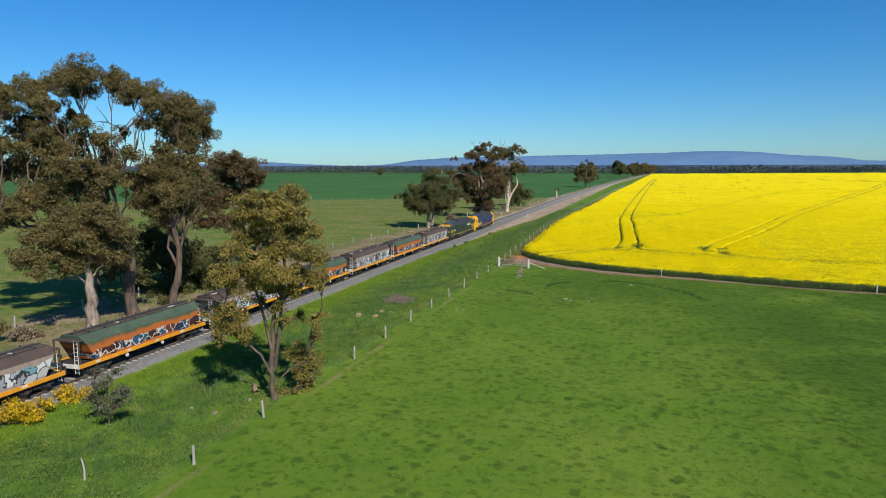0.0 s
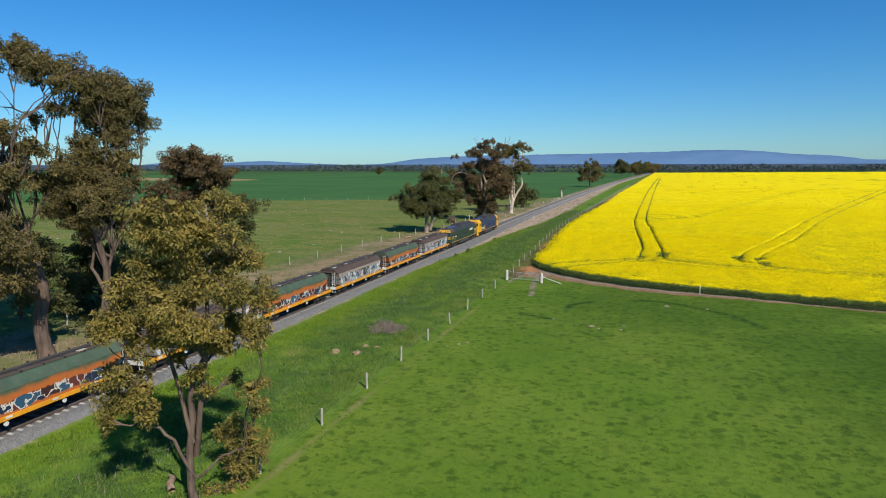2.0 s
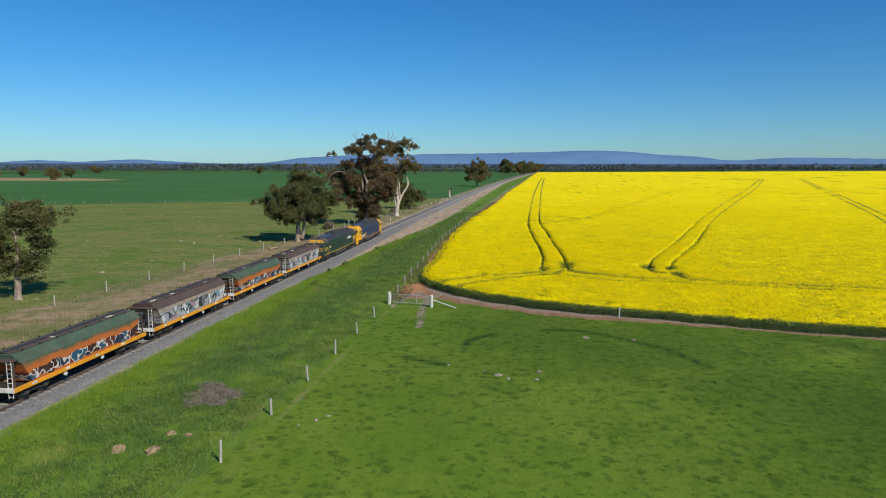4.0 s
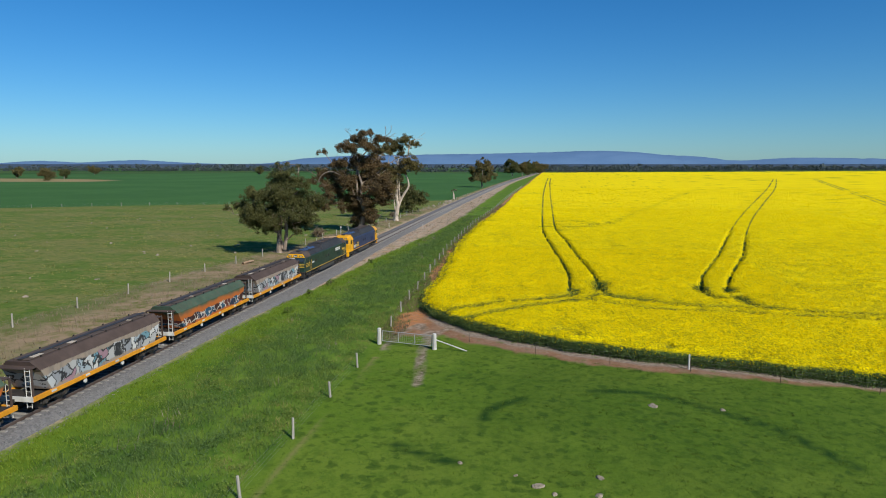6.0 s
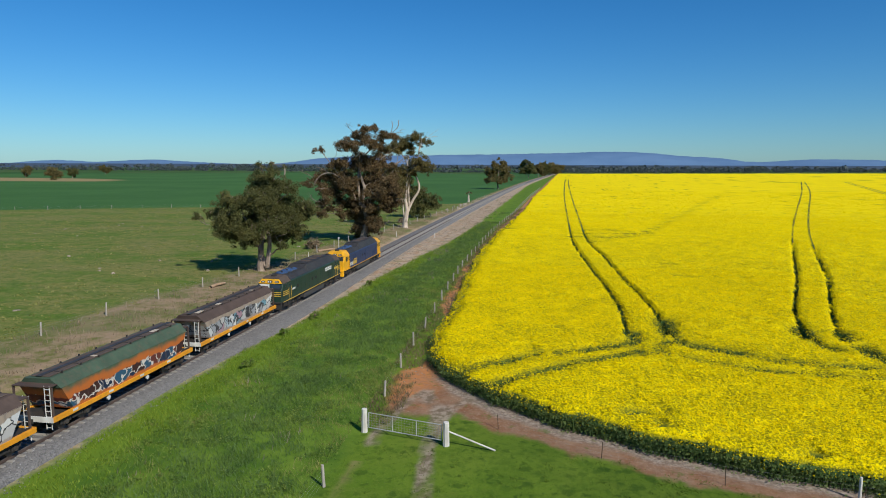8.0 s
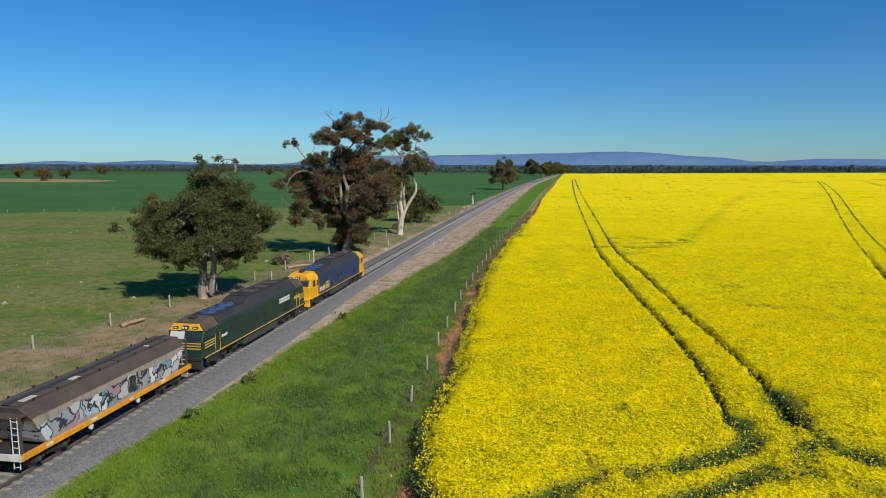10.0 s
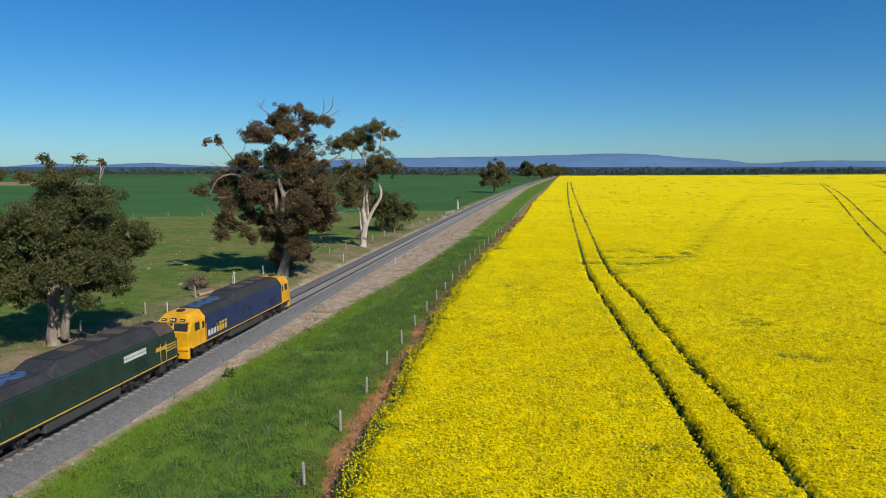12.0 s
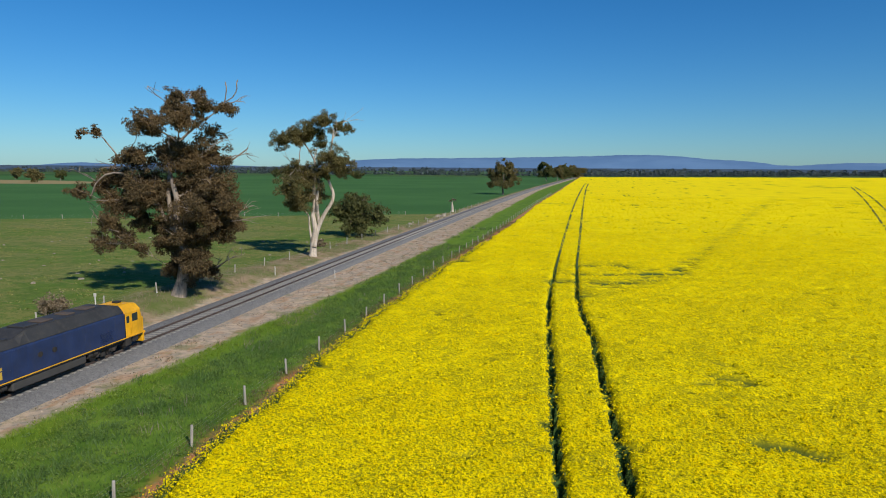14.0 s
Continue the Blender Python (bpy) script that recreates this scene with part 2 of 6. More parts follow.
    # pale made ground beside the ballast
    q = n.mix(n.step(n.noise(0.8, 6, 0.7), 0.38, 0.66), (0.50, 0.38, 0.27), (0.30, 0.26, 0.21))
    q = n.mix(n.math("MULTIPLY", n.step(n.noise(0.35, 6, 0.75), 0.5, 0.62), 0.6), q, (0.16, 0.17, 0.06))
    q = n.mix(n.math("MULTIPLY", n.step(n.noise(0.5, 5, 0.7, src=n.scaled(1.4, 0.6, 1)), 0.5, 0.62), 0.55), q, (0.38, 0.20, 0.10))
    q = n.mix(n.math("MULTIPLY", n.step(n.noise(2.2, 6, 0.75), 0.52, 0.66), 0.7), q, (0.13, 0.11, 0.085))
    g = n.mix(mask("pale", 0.8, 1.5), g, q)
    # red earth of the field track and wheel ruts
    e = n.mix(n.step(n.noise(0.45, 6, 0.7), 0.4, 0.62), (0.235, 0.125, 0.07), (0.29, 0.225, 0.165))
    e = n.mix(n.math("MULTIPLY", n.step(n.noise(2.6, 6, 0.75), 0.48, 0.72), 0.75), e, (0.13, 0.085, 0.055))
    e = n.mix(0.6, e, n.mix(n.step(n.noise(0.8, 5, 0.7), 0.36, 0.62), (0.19, 0.085, 0.04), (0.27, 0.15, 0.085)))
    straw = n.mix(n.step(n.noise(3.2, 5, 0.75), 0.42, 0.62), (0.19, 0.155, 0.125), (0.36, 0.31, 0.255))
    e = n.mix(n.math("MULTIPLY", mask("litter", 0.4, 0.5), 0.85), e, straw)
    e = n.mix(n.math("MULTIPLY", n.step(n.attr("strip"), 1.5, -1.5), n.step(n.noise(0.3, 5, 0.7), 0.36, 0.56)), e, (0.40, 0.17, 0.065))
    e = n.mix(n.math("MULTIPLY", mask("orange", 1.0, 0.9), 0.85), e, n.mix(n.step(n.noise(1.8, 5, 0.7), 0.4, 0.62), (0.48, 0.20, 0.07), (0.36, 0.17, 0.08)))
    e = n.mix(n.math("MULTIPLY", n.step(n.noise(1.1, 5, 0.7), 0.56, 0.66), 0.7), e, (0.10, 0.13, 0.03))
    e = n.mix(n.math("MULTIPLY", n.step(n.noise(5.0, 5, 0.75), 0.52, 0.68), 0.5), e, (0.40, 0.30, 0.22))
    g = n.mix(mask("dirt", 0.45, 1.0), g, e)
    g = n.mix(n.math("MULTIPLY", mask("rut_dirt", 0.25, 0.22), 0.9), g, n.mix(n.step(n.noise(1.4, 5, 0.7), 0.4, 0.6), (0.16, 0.125, 0.085), (0.34, 0.275, 0.21)))
    n.bump(n.math("ADD", n.math("MULTIPLY", clump, 0.7), n.math("MULTIPLY", fine, 0.3)), 0.6, 0.12)
    return n.done(g)


def canola_material():
    n = Nodes("canola", 0.85, spec=0.03)
    z = n.axis(2)
    spot = n.noise(7.0, 4, 0.7)
    patch = n.noise(0.06, 4, 0.6)
    yellow = n.mix(n.step(patch, 0.35, 0.65), (0.835, 0.655, 0.001), (0.90, 0.72, 0.001))
    gap = n.step(n.math("ADD", spot, n.math("MULTIPLY", n.math("SUBTRACT", n.noise(0.35, 3), 0.5), 0.25)), 0.44, 0.58)
    top = n.mix(n.math("MULTIPLY", gap, n.math("SUBTRACT", 0.85, n.math("MULTIPLY", n.attr("bloom"), 0.70))), yellow, (0.22, 0.21, 0.008))
    top = n.mix(n.attr("bare"), top, n.mix(n.step(spot, 0.4, 0.6), (0.04, 0.075, 0.014), (0.09, 0.125, 0.02)))
    stem = n.mix(n.step(n.noise(4.0, 3), 0.4, 0.6), (0.045, 0.085, 0.024), (0.08, 0.14, 0.035))
    c = n.mix(n.step(n.math("ADD", z, n.math("MULTIPLY", n.math("SUBTRACT", spot, 0.5), 0.5)), 0.80, 1.04), stem, top)
    n.bump(spot, 0.8, 0.15)
    return n.done(c)


M_GROUND = ground_material()
M_CANOLA = canola_material()
M_FLOWER = leaf_material("canola_flowers", (0.71, 0.56, 0.001), (0.89, 0.715, 0.001), (0.935, 0.765, 0.002), 0.25, 1.0, 0.04)
M_STEM = leaf_material("canola_stems", (0.028, 0.058, 0.016), (0.05, 0.096, 0.026), (0.10, 0.145, 0.03), 0.2)
M_EDGE = leaf_material("canola_leaves", (0.045, 0.085, 0.026), (0.085, 0.145, 0.042), (0.15, 0.205, 0.055), 0.3)
M_BLADE = leaf_material("verge_grass", (0.08, 0.145, 0.024), (0.15, 0.235, 0.042), (0.23, 0.30, 0.06), 0.35)
M_BLADE_DARK = leaf_material("rank_grass", (0.056, 0.112, 0.030), (0.104, 0.186, 0.048), (0.165, 0.25, 0.07), 0.35)
M_BLADE_PALE = leaf_material("pale_grass", (0.13, 0.16, 0.035), (0.21, 0.24, 0.06), (0.32, 0.29, 0.11), 0.25)
M_BLADE_LIGHT = leaf_material("young_grass", (0.11, 0.19, 0.014), (0.165, 0.265, 0.022), (0.23, 0.31, 0.036), 0.35)
M_TUFT_DARK = leaf_material("pasture_tufts", (0.055, 0.115, 0.012), (0.08, 0.145, 0.016), (0.11, 0.17, 0.022), 0.35)
M_TUFT = leaf_material("paddock_grass", (0.035, 0.10, 0.010), (0.08, 0.16, 0.016), (0.14, 0.21, 0.03), 0.25)
M_DRY = leaf_material("dry_grass", (0.15, 0.115, 0.07), (0.24, 0.18, 0.115), (0.32, 0.255, 0.17), 0.2)
M_BRUSH = leaf_material("dead_brush", (0.16, 0.13, 0.10), (0.25, 0.205, 0.16), (0.34, 0.29, 0.235), 0.2)
M_WEED = leaf_material("dry_weeds", (0.10, 0.065, 0.045), (0.17, 0.12, 0.075), (0.20, 0.19, 0.07), 0.2)
M_LEAF_OLIVE = leaf_material("gum_leaves_olive", (0.048, 0.050, 0.020), (0.115, 0.099, 0.037), (0.24, 0.178, 0.064), 0.25, 0.7)
M_LEAF_GREY = leaf_material("gum_leaves_grey", (0.048, 0.056, 0.021), (0.108, 0.102, 0.038), (0.208, 0.152, 0.054), 0.22, 0.6)
M_LEAF_DARK = leaf_material("gum_leaves_dark", (0.034, 0.043, 0.017), (0.076, 0.084, 0.027), (0.150, 0.142, 0.046), 0.22, 0.6)
M_LEAF_BROWN = leaf_material("gum_leaves_bronze", (0.040, 0.034, 0.018), (0.102, 0.074, 0.036), (0.20, 0.128, 0.058), 0.22, 0.6)
M_LEAF_GOLD = leaf_material("gum_leaves_golden", (0.075, 0.078, 0.022), (0.17, 0.150, 0.040), (0.34, 0.245, 0.056))
M_LEAF_SHRUB = leaf_material("shrub_leaves", (0.05, 0.068, 0.034), (0.115, 0.125, 0.072), (0.20, 0.195, 0.12))
M_LEAF_WATTLE = leaf_material("yellow_blossom", (0.14, 0.14, 0.015), (0.55, 0.36, 0.012), (0.68, 0.46, 0.02))
# leaf colour lightened towards blue-grey to paint in distance haze
M_LEAF_HAZE = leaf_material("hazed_woods", (0.050, 0.070, 0.072), (0.064, 0.086, 0.085), (0.078, 0.098, 0.094), 0.1)
M_BARK_GREY = bark_material("bark_grey", (0.10, 0.075, 0.06), (0.36, 0.29, 0.23))
M_BARK_DARK = bark_material("bark_dark", (0.05, 0.035, 0.028), (0.17, 0.12, 0.09))
M_BARK_PALE = bark_material("bark_pale", (0.26, 0.2, 0.15), (0.62, 0.53, 0.44))
M_POST = bark_material("weathered_post", (0.22, 0.20, 0.17), (0.45, 0.42, 0.37))
M_POST_WHITE = painted("white_post", (0.62, 0.60, 0.55), 0.8, 0.5, (0.3, 0.28, 0.24))
M_WIRE = Nodes("fence_wire", 0.45, 0.5).done((0.36, 0.35, 0.33))
M_GALV = painted("galvanised", (0.40, 0.41, 0.41), 0.45, 0.25, (0.3, 0.28, 0.26), 0.15)
M_RAIL = painted("rail_steel", (0.12, 0.085, 0.065), 0.5, 0.3, (0.06, 0.04, 0.03), 0.5)
M_RAILHEAD = painted("rail_head", (0.17, 0.145, 0.125), 0.55, 0.3, (0.08, 0.06, 0.05), 0.4)
M_SLEEPER = painted("concrete_sleeper", (0.30, 0.285, 0.26), 0.9, 0.5, (0.2, 0.17, 0.14))
M_BALLAST = plain_ground("ballast", (0.165, 0.161, 0.158), (0.225, 0.219, 0.212), (0.11, 0.108, 0.106), 3.0, 11.0, 0.95, 1.0)
M_STONE = leaf_material("ballast_stones", (0.10, 0.10, 0.102), (0.18, 0.18, 0.183), (0.26, 0.255, 0.25), 0.0)
M_CLOD = leaf_material("earth_clods", (0.11, 0.075, 0.05), (0.27, 0.185, 0.12), (0.44, 0.35, 0.26), 0.0)
M_ROCK = plain_ground("pale_rock", (0.26, 0.215, 0.155), (0.40, 0.345, 0.275), (0.12, 0.115, 0.075), 2.5, 9.0, 0.9, 0.8)

# ---- the lie of the land ----
def bend(y):
    """How far the line, fence and field edge swing to the right beyond the trees."""
    y = np.asarray(y, float)
    k = np.clip(y - 215, 0, 600)
    return 3.6e-5 * k ** 2 + 0.0432 * np.clip(y - 815, 0, None)


RAIL_X, FENCE_X, RAIL_TOP = -42.7, -24.3, 0.62


def fence_x(y):
    """The railway fence, from the paddock to the far trees."""
    return np.interp(y, [110, 117.4, 130.6, 142.3, 156, 163, 170, 176, 200, 230, 300, 405, 600, 720, 1300], [-24.25, -24.55, -25.2, -25.5, -26.1, -26.35, -26.65, -26.8, -27.0, -26.9, -25.0, -23.6, -18.8, -16.5, -3.0])


def left_fence_x(y):
    return np.interp(y, [-100, 98, 113, 136, 155, 180, 250, 284, 311, 400, 1200], [-61.0, -59.1, -58.2, -57.1, -55.3, -53.0, -50.5, -49.0, -47.2, -47.0, -47.0]) + bend(y)


def canola_front(x):
    """The field's edge towards the paddock."""
    return np.interp(x, [-24.6, -22.9, -22.5, -21.1, -19.7, -17.8, -16.4, -13.7, -11.8, -8.5, -6.7, -4, -0.5, 4.9, 9.5, 14, 21, 33, 600], [150, 127.5, 125.2, 122.1, 119.9, 118.3, 116.3, 114.5, 112.9, 111.3, 110.2, 109.2, 108.0, 106.6, 105.3, 104.2, 102.8, 101.2, 60]) + 0.13 * np.sin(x * 1.15) + 0.1 * np.sin(x * 2.9 + 1.0)


def canola_side(y):
    """The field's edge towards the railway fence."""
    return np.interp(y, [110, 125, 129, 146, 156, 186, 200, 210, 226, 231, 234, 284, 296, 402, 408, 431, 600, 711, 1300], [-22.2, -22.3, -22.7, -23.0, -23.7, -24.8, -24.7, -24.4, -24.3, -24.2, -23.4, -22.8, -22.2, -21.4, -20.6, -20.5, -16.0, -14.0, 0.0]) + 0.14 * np.sin(y * 0.95) + 0.18 * np.sin(y * 0.41 + 1.0) + 0.08 * np.sin(y * 2.3) - 0.1


def seg_dist(px, py, pts):
    """Distance from points to a polyline."""
    best = np.full(px.shape, 1e9)
    for (ax, ay), (bx, by) in zip(pts, pts[1:]):
        dx, dy = bx - ax, by - ay
        t = np.clip(((px - ax) * dx + (py - ay) * dy) / (dx * dx + dy * dy), 0, 1)
        best = np.minimum(best, np.hypot(px - ax - t * dx, py - ay - t * dy))
    return best


def smooth_line(pts, n=6):
    """A rounded polyline through pts."""
    p = np.array([pts[0]] + list(pts) + [pts[-1]], float)
    out = []
    for i in range(1, len(p) - 2):
        for t in np.linspace(0, 1, n, endpoint=False):
            out.append(tuple(0.5 * (2 * p[i] + (p[i + 1] - p[i - 1]) * t + (2 * p[i - 1] - 5 * p[i] + 4 * p[i + 1] - p[i + 2]) * t ** 2 + (3 * p[i] - p[i - 1] - 3 * p[i + 1] + p[i + 2]) * t ** 3)))
    return out + [tuple(p[-1])]


def canola_inside(x, y):
    """Positive inside the field, in metres from its edge, about."""
    fr = (y - canola_front(x)) * np.interp(x, [-18, -8], [0.72, 0.97])
    return np.minimum(np.minimum(fr, x - canola_side(y)), 1290 + 0.5 * x - y)


def land_height(x, y):
    """Slight swells, a shallow drain and bank in the verge, higher ground beyond the line."""
    h = 0.10 * np.sin(x * 0.11 + 1.0) * np.sin(y * 0.07) + 0.06 * np.sin(x * 0.31 + y * 0.23)
    v = x - bend(y)
    near = np.exp(-((v + 31.5) / 4.0) ** 2)
    h = h * np.clip(1 - np.abs(v - RAIL_X) / 6 < 0, 0, 1) + near * (0.12 * np.sin(y * 0.09) + 0.10)
    t = np.clip((-45.5 - v) / 5.5, 0, 1)
    rise = 1.15 * t * t * (3 - 2 * t) * np.interp(y, [195, 235, 300, 600], [1, 0.45, 0.4, 0]) * np.interp(x, [-420, -250], [0, 1])
    return np.where((np.abs(x) < 400) & (y < 600), h * 0.7, 0.0) + rise


def axis_steps(lo, f0, f1, hi, fine, grow):
    mid = list(np.arange(f0, f1 + fine / 2, fine))
    out, s, v = [], fine, f1
    while v < hi:
        s *= grow
        v += s
        out.append(min(v, hi))
    back, s, v = [], fine, f0
    while v > lo:
        s *= grow
        v -= s
        back.append(max(v, lo))
    return np.array(back[::-1] + mid + out)


def grid_mesh(name, xs, ys, zf, mats, keep=None, smooth=True):
    X, Y = np.meshgrid(xs, ys)
    Z = zf(X, Y)
    nx, ny = len(xs), len(ys)
    i = (np.arange(ny - 1)[:, None] * nx + np.arange(nx - 1)[None, :])
    F = np.stack([i, i + 1, i + nx + 1, i + nx], -1).reshape(-1, 4)
    V = np.stack([X, Y, Z], -1).reshape(-1, 3)
    if keep is not None:
        F = F[keep(V[F].mean(1))]
        used, inv = np.unique(F, return_inverse=True)
        V, F = V[used], inv.reshape(-1, 4)
    return mesh_np(name, V, F, mats, smooth), V


def add_float(me, name, values):
    me.attributes.new(name, "FLOAT", "POINT").data.foreach_set("value", np.asarray(values, np.float32))


RUTS = [[(-5.9, 99.7), (-3.0, 100.1), (-0.8, 99.3), (1.3, 97.8), (2.8, 96.5), (5.0, 94.7), (6.3, 92.2), (7.4, 89.7)],
        [(-13.2, 93.7), (-12.9, 95.5), (-11.6, 96.9), (-10.7, 97.4)], [(-18.3, 89.1), (-16.3, 87.8), (-14.2, 87.0)]]
GATE_RUTS = [[(-18.7, 99.5), (-19.1, 103), (-19.6, 106.5), (-19.9, 108.9), (-19.8, 111.7), (-19.7, 113.4), (-18.9, 116.2), (-17.4, 117.6)], [(-20.0, 112), (-20.5, 114.6), (-21.6, 117.8)], [(-23.3, 108.6), (-23.4, 110.2), (-23.1, 112.6), (-22.7, 115.6), (-21.6, 118.3)]]

xs = axis_steps(-5000, -66, 36, 5000, 0.8, 1.12)
ys = axis_steps(-1500, 12, 236, 5000, 0.8, 1.10)
ground_me, GV = grid_mesh("ground", xs, ys, land_height, [M_GROUND])
gx, gy = GV[:, 0].astype(float), GV[:, 1].astype(float)
gb = bend(gy)
inside = canola_inside(gx, gy)
track_w = np.interp(gx, [-25, -18, -12, -5, 1, 6, 11, 22], [3.4, 3.6, 3.2, 3.1, 2.6, 2.0, 1.4, 1.1])
corner = np.hypot((gx + 22.0) * 0.9, (gy - 118.4) * 0.8) - 4.0
dirt = np.maximum(np.minimum(-inside - track_w, corner), fence_x(gy) + 0.35 - gx)
add_float(ground_me, "dirt", dirt)
add_float(ground_me, "strip", np.maximum(gx + 21.2 - gb, 115 - gy))
add_float(ground_me, "rut", np.min([seg_dist(gx, gy, smooth_line(r)) for r in RUTS], axis=0) - 0.4)
# lusher grass; the darkening to the right also paints in lens falloff
lush_dim = 0.62 * np.clip((gy - 62 + 6 * np.sin(gx * 0.13)) / 26, 0, 1) * np.clip((gx + 24) / 14, 0, 1)
add_float(ground_me, "lush_dim", np.maximum(lush_dim, 0.9 * np.clip((gx - 1 + 3 * np.sin(gy * 0.11)) / 16, 0, 1)))
add_float(ground_me, "rut_dirt", np.min([seg_dist(gx, gy, smooth_line(r)) for r in GATE_RUTS], axis=0) - 0.38)
add_float(ground_me, "litter", -inside - np.interp(gx, [-22, -12, 6, 20], [1.7, 1.6, 1.1, 0.6]))
add_float(ground_me, "left", gx - left_fence_x(gy))
CROP_X, CROP_Y = [-900, -212, -160, -130, -60, -47], [-100, 263, 289, 303, 338, 345]
crop_line = (np.interp(gx, CROP_X, CROP_Y) - gy) * 0.88
crop = np.maximum(crop_line, gx - left_fence_x(gy) + 2)
add_float(ground_me, "crop", crop)
add_float(ground_me, "dry", np.maximum(left_fence_x(gy) - 2.0 - gx, gx - (RAIL_X + gb)))
pale_edge = np.interp(gy, [120, 134, 165, 190, 215, 245, 300, 420, 600], [-40.5, -38.9, -37.6, -35.7, -33.8, -33.0, -33.1, -33.9, -36.7]) + gb
add_float(ground_me, "pale", np.maximum(gx - pale_edge, (RAIL_X - 4.2 + gb) - gx))
verge = np.maximum(gx - (fence_x(gy) - 0.3), (RAIL_X + gb) - gx)
add_float(ground_me, "verge", verge)
add_float(ground_me, "verge_edge", gx - (pale_edge + 2.6))
add_float(ground_me, "far", np.minimum(1250 - gy, 1250 - np.hypot(gx, gy - 100)))
tan_mid = np.interp(gx, [-900, -620, -530, -450, -390], [690, 672, 668, 650, 634])
add_float(ground_me, "tan", np.abs(gy - tan_mid) - np.interp(gx, [-900, -620, -530, -450, -385], [70, 62, 60, 36, -10]))
add_float(ground_me, "orange", np.minimum(seg_dist(gx, gy, [(-23.2, 118.4), (-23.8, 123), (-24.4, 132), (-25.2, 150), (-25.8, 175)]) - np.interp(gy, [116, 133, 175], [1.8, 1.2, 0.6]), 9))
add_float(ground_me, "path", np.where(gy < 107, np.abs(gx - FENCE_X - 0.85 - 0.25 * np.sin(gy * 0.21)), 9) - 0.12)
ground = tagged(new("ground", ground_me), "flat farmland of green paddocks and crops with bare earth tracks", "ground", kind="structure")

# ---- canola ----
TRAM = [[(-5.9, 133.3), (-5.5, 138.3), (-5.35, 144.5), (-5.6, 151), (-6, 159.5), (-6.6, 168), (-7.1, 178), (-7.7, 188), (-8.4, 205), (-8.5, 212), (-8.3, 228), (-7.7, 290), (-6, 415), (-1.6, 620), (2.5, 780)],
        [(-2.1, 133.6), (-1.8, 138.5), (-2, 146.8), (-2.5, 155), (-3, 163), (-3.4, 172), (-3.9, 187), (-4.8, 197), (-5.3, 207), (-5.3, 230), (-5, 250), (-4.3, 300), (-2.6, 415), (1.4, 620), (5.5, 780)],
        [(9.7, 133.5), (10.3, 135.8), (12.6, 145.3), (20.4, 167.1), (31, 200), (46.9, 247), (71.5, 316), (139, 504), (228, 760)],
        [(12.8, 134), (13.4, 136.3), (16.5, 146), (24.6, 167.9), (35, 201), (49.8, 245), (75, 315), (143.5, 504), (231, 760)],
        [(52.7, 123.7), (75.8, 196.5), (103.7, 271.8), (205, 577), (270, 770)],
        [(55.8, 122.6), (78.9, 196.6), (106.8, 271.8), (208, 577), (273, 770)]]
HEAD = [([(-1.7, 139), (-2, 132.7), (-0.8, 130.3), (0.9, 129.3), (2.5, 128.4)], 1, 1.15),
        ([(2.5, 128.4), (4.6, 126.6), (7.2, 126.3), (10, 126.1), (15.3, 125.6), (32.7, 123.1), (62.4, 120.2), (144.7, 111.5)], 0.75, 0.85),
        ([(-20.3, 120.2), (-18.6, 120.9), (-15.2, 123.8), (-11.1, 126.5), (-7.6, 128.6), (-5.6, 130.6), (-5.2, 133.8)], 0.9, 0.85),
        ([(-16.9, 117.3), (-15.1, 119.1), (-11.2, 122.9), (-7.2, 126.1), (-3.6, 129.3), (-2.2, 132)], 0.85, 0.75),
        ([(10.6, 137.9), (10.2, 136), (10.2, 133.8), (11, 130.7)], 1, 1),
        ([(13.9, 136.9), (13.5, 135.3), (13.4, 131.3), (13.7, 127.7), (15.6, 125.8)], 0.95, 0.9),
        ([(-5.7, 126.6), (-3.8, 127.6), (-2.2, 126.1), (-0.5, 125.2), (5.1, 123.6), (21.4, 122.4), (32.7, 120.3)], 0.65, 0.8)]
THIN = [[(-4.5, 230.4), (-1, 232.8), (3.6, 228.7), (7.4, 222.6)], [(-4.1, 213.7), (0.9, 217.3), (4.4, 221.6)], [(-5.1, 207.2), (2.9, 217.1), (7.9, 225.1), (20.4, 263.7), (47.2, 348.7), (97, 503)], [(-5.1, 222.3), (1.9, 224.2), (8.1, 225.1)], [(-8.1, 215.3), (-0.1, 217.2)]]


def fbm(x, y, s, seed):
    """Cheap value noise from sines, -1 to 1."""
    r = np.random.default_rng(seed)
    out = np.zeros_like(x, dtype=float)
    for k in range(7):
        a, f, p = r.uniform(0, 6.28), s * 1.7 ** (k / 1.6), r.uniform(0, 6.28)
        out += np.sin((x * math.cos(a) + y * math.sin(a)) * f + p + 1.5 * np.sin((x * math.sin(a) - y * math.cos(a)) * f * 0.63 + p)) / 7 ** 0.6
    return np.clip(out * 0.6, -1, 1)


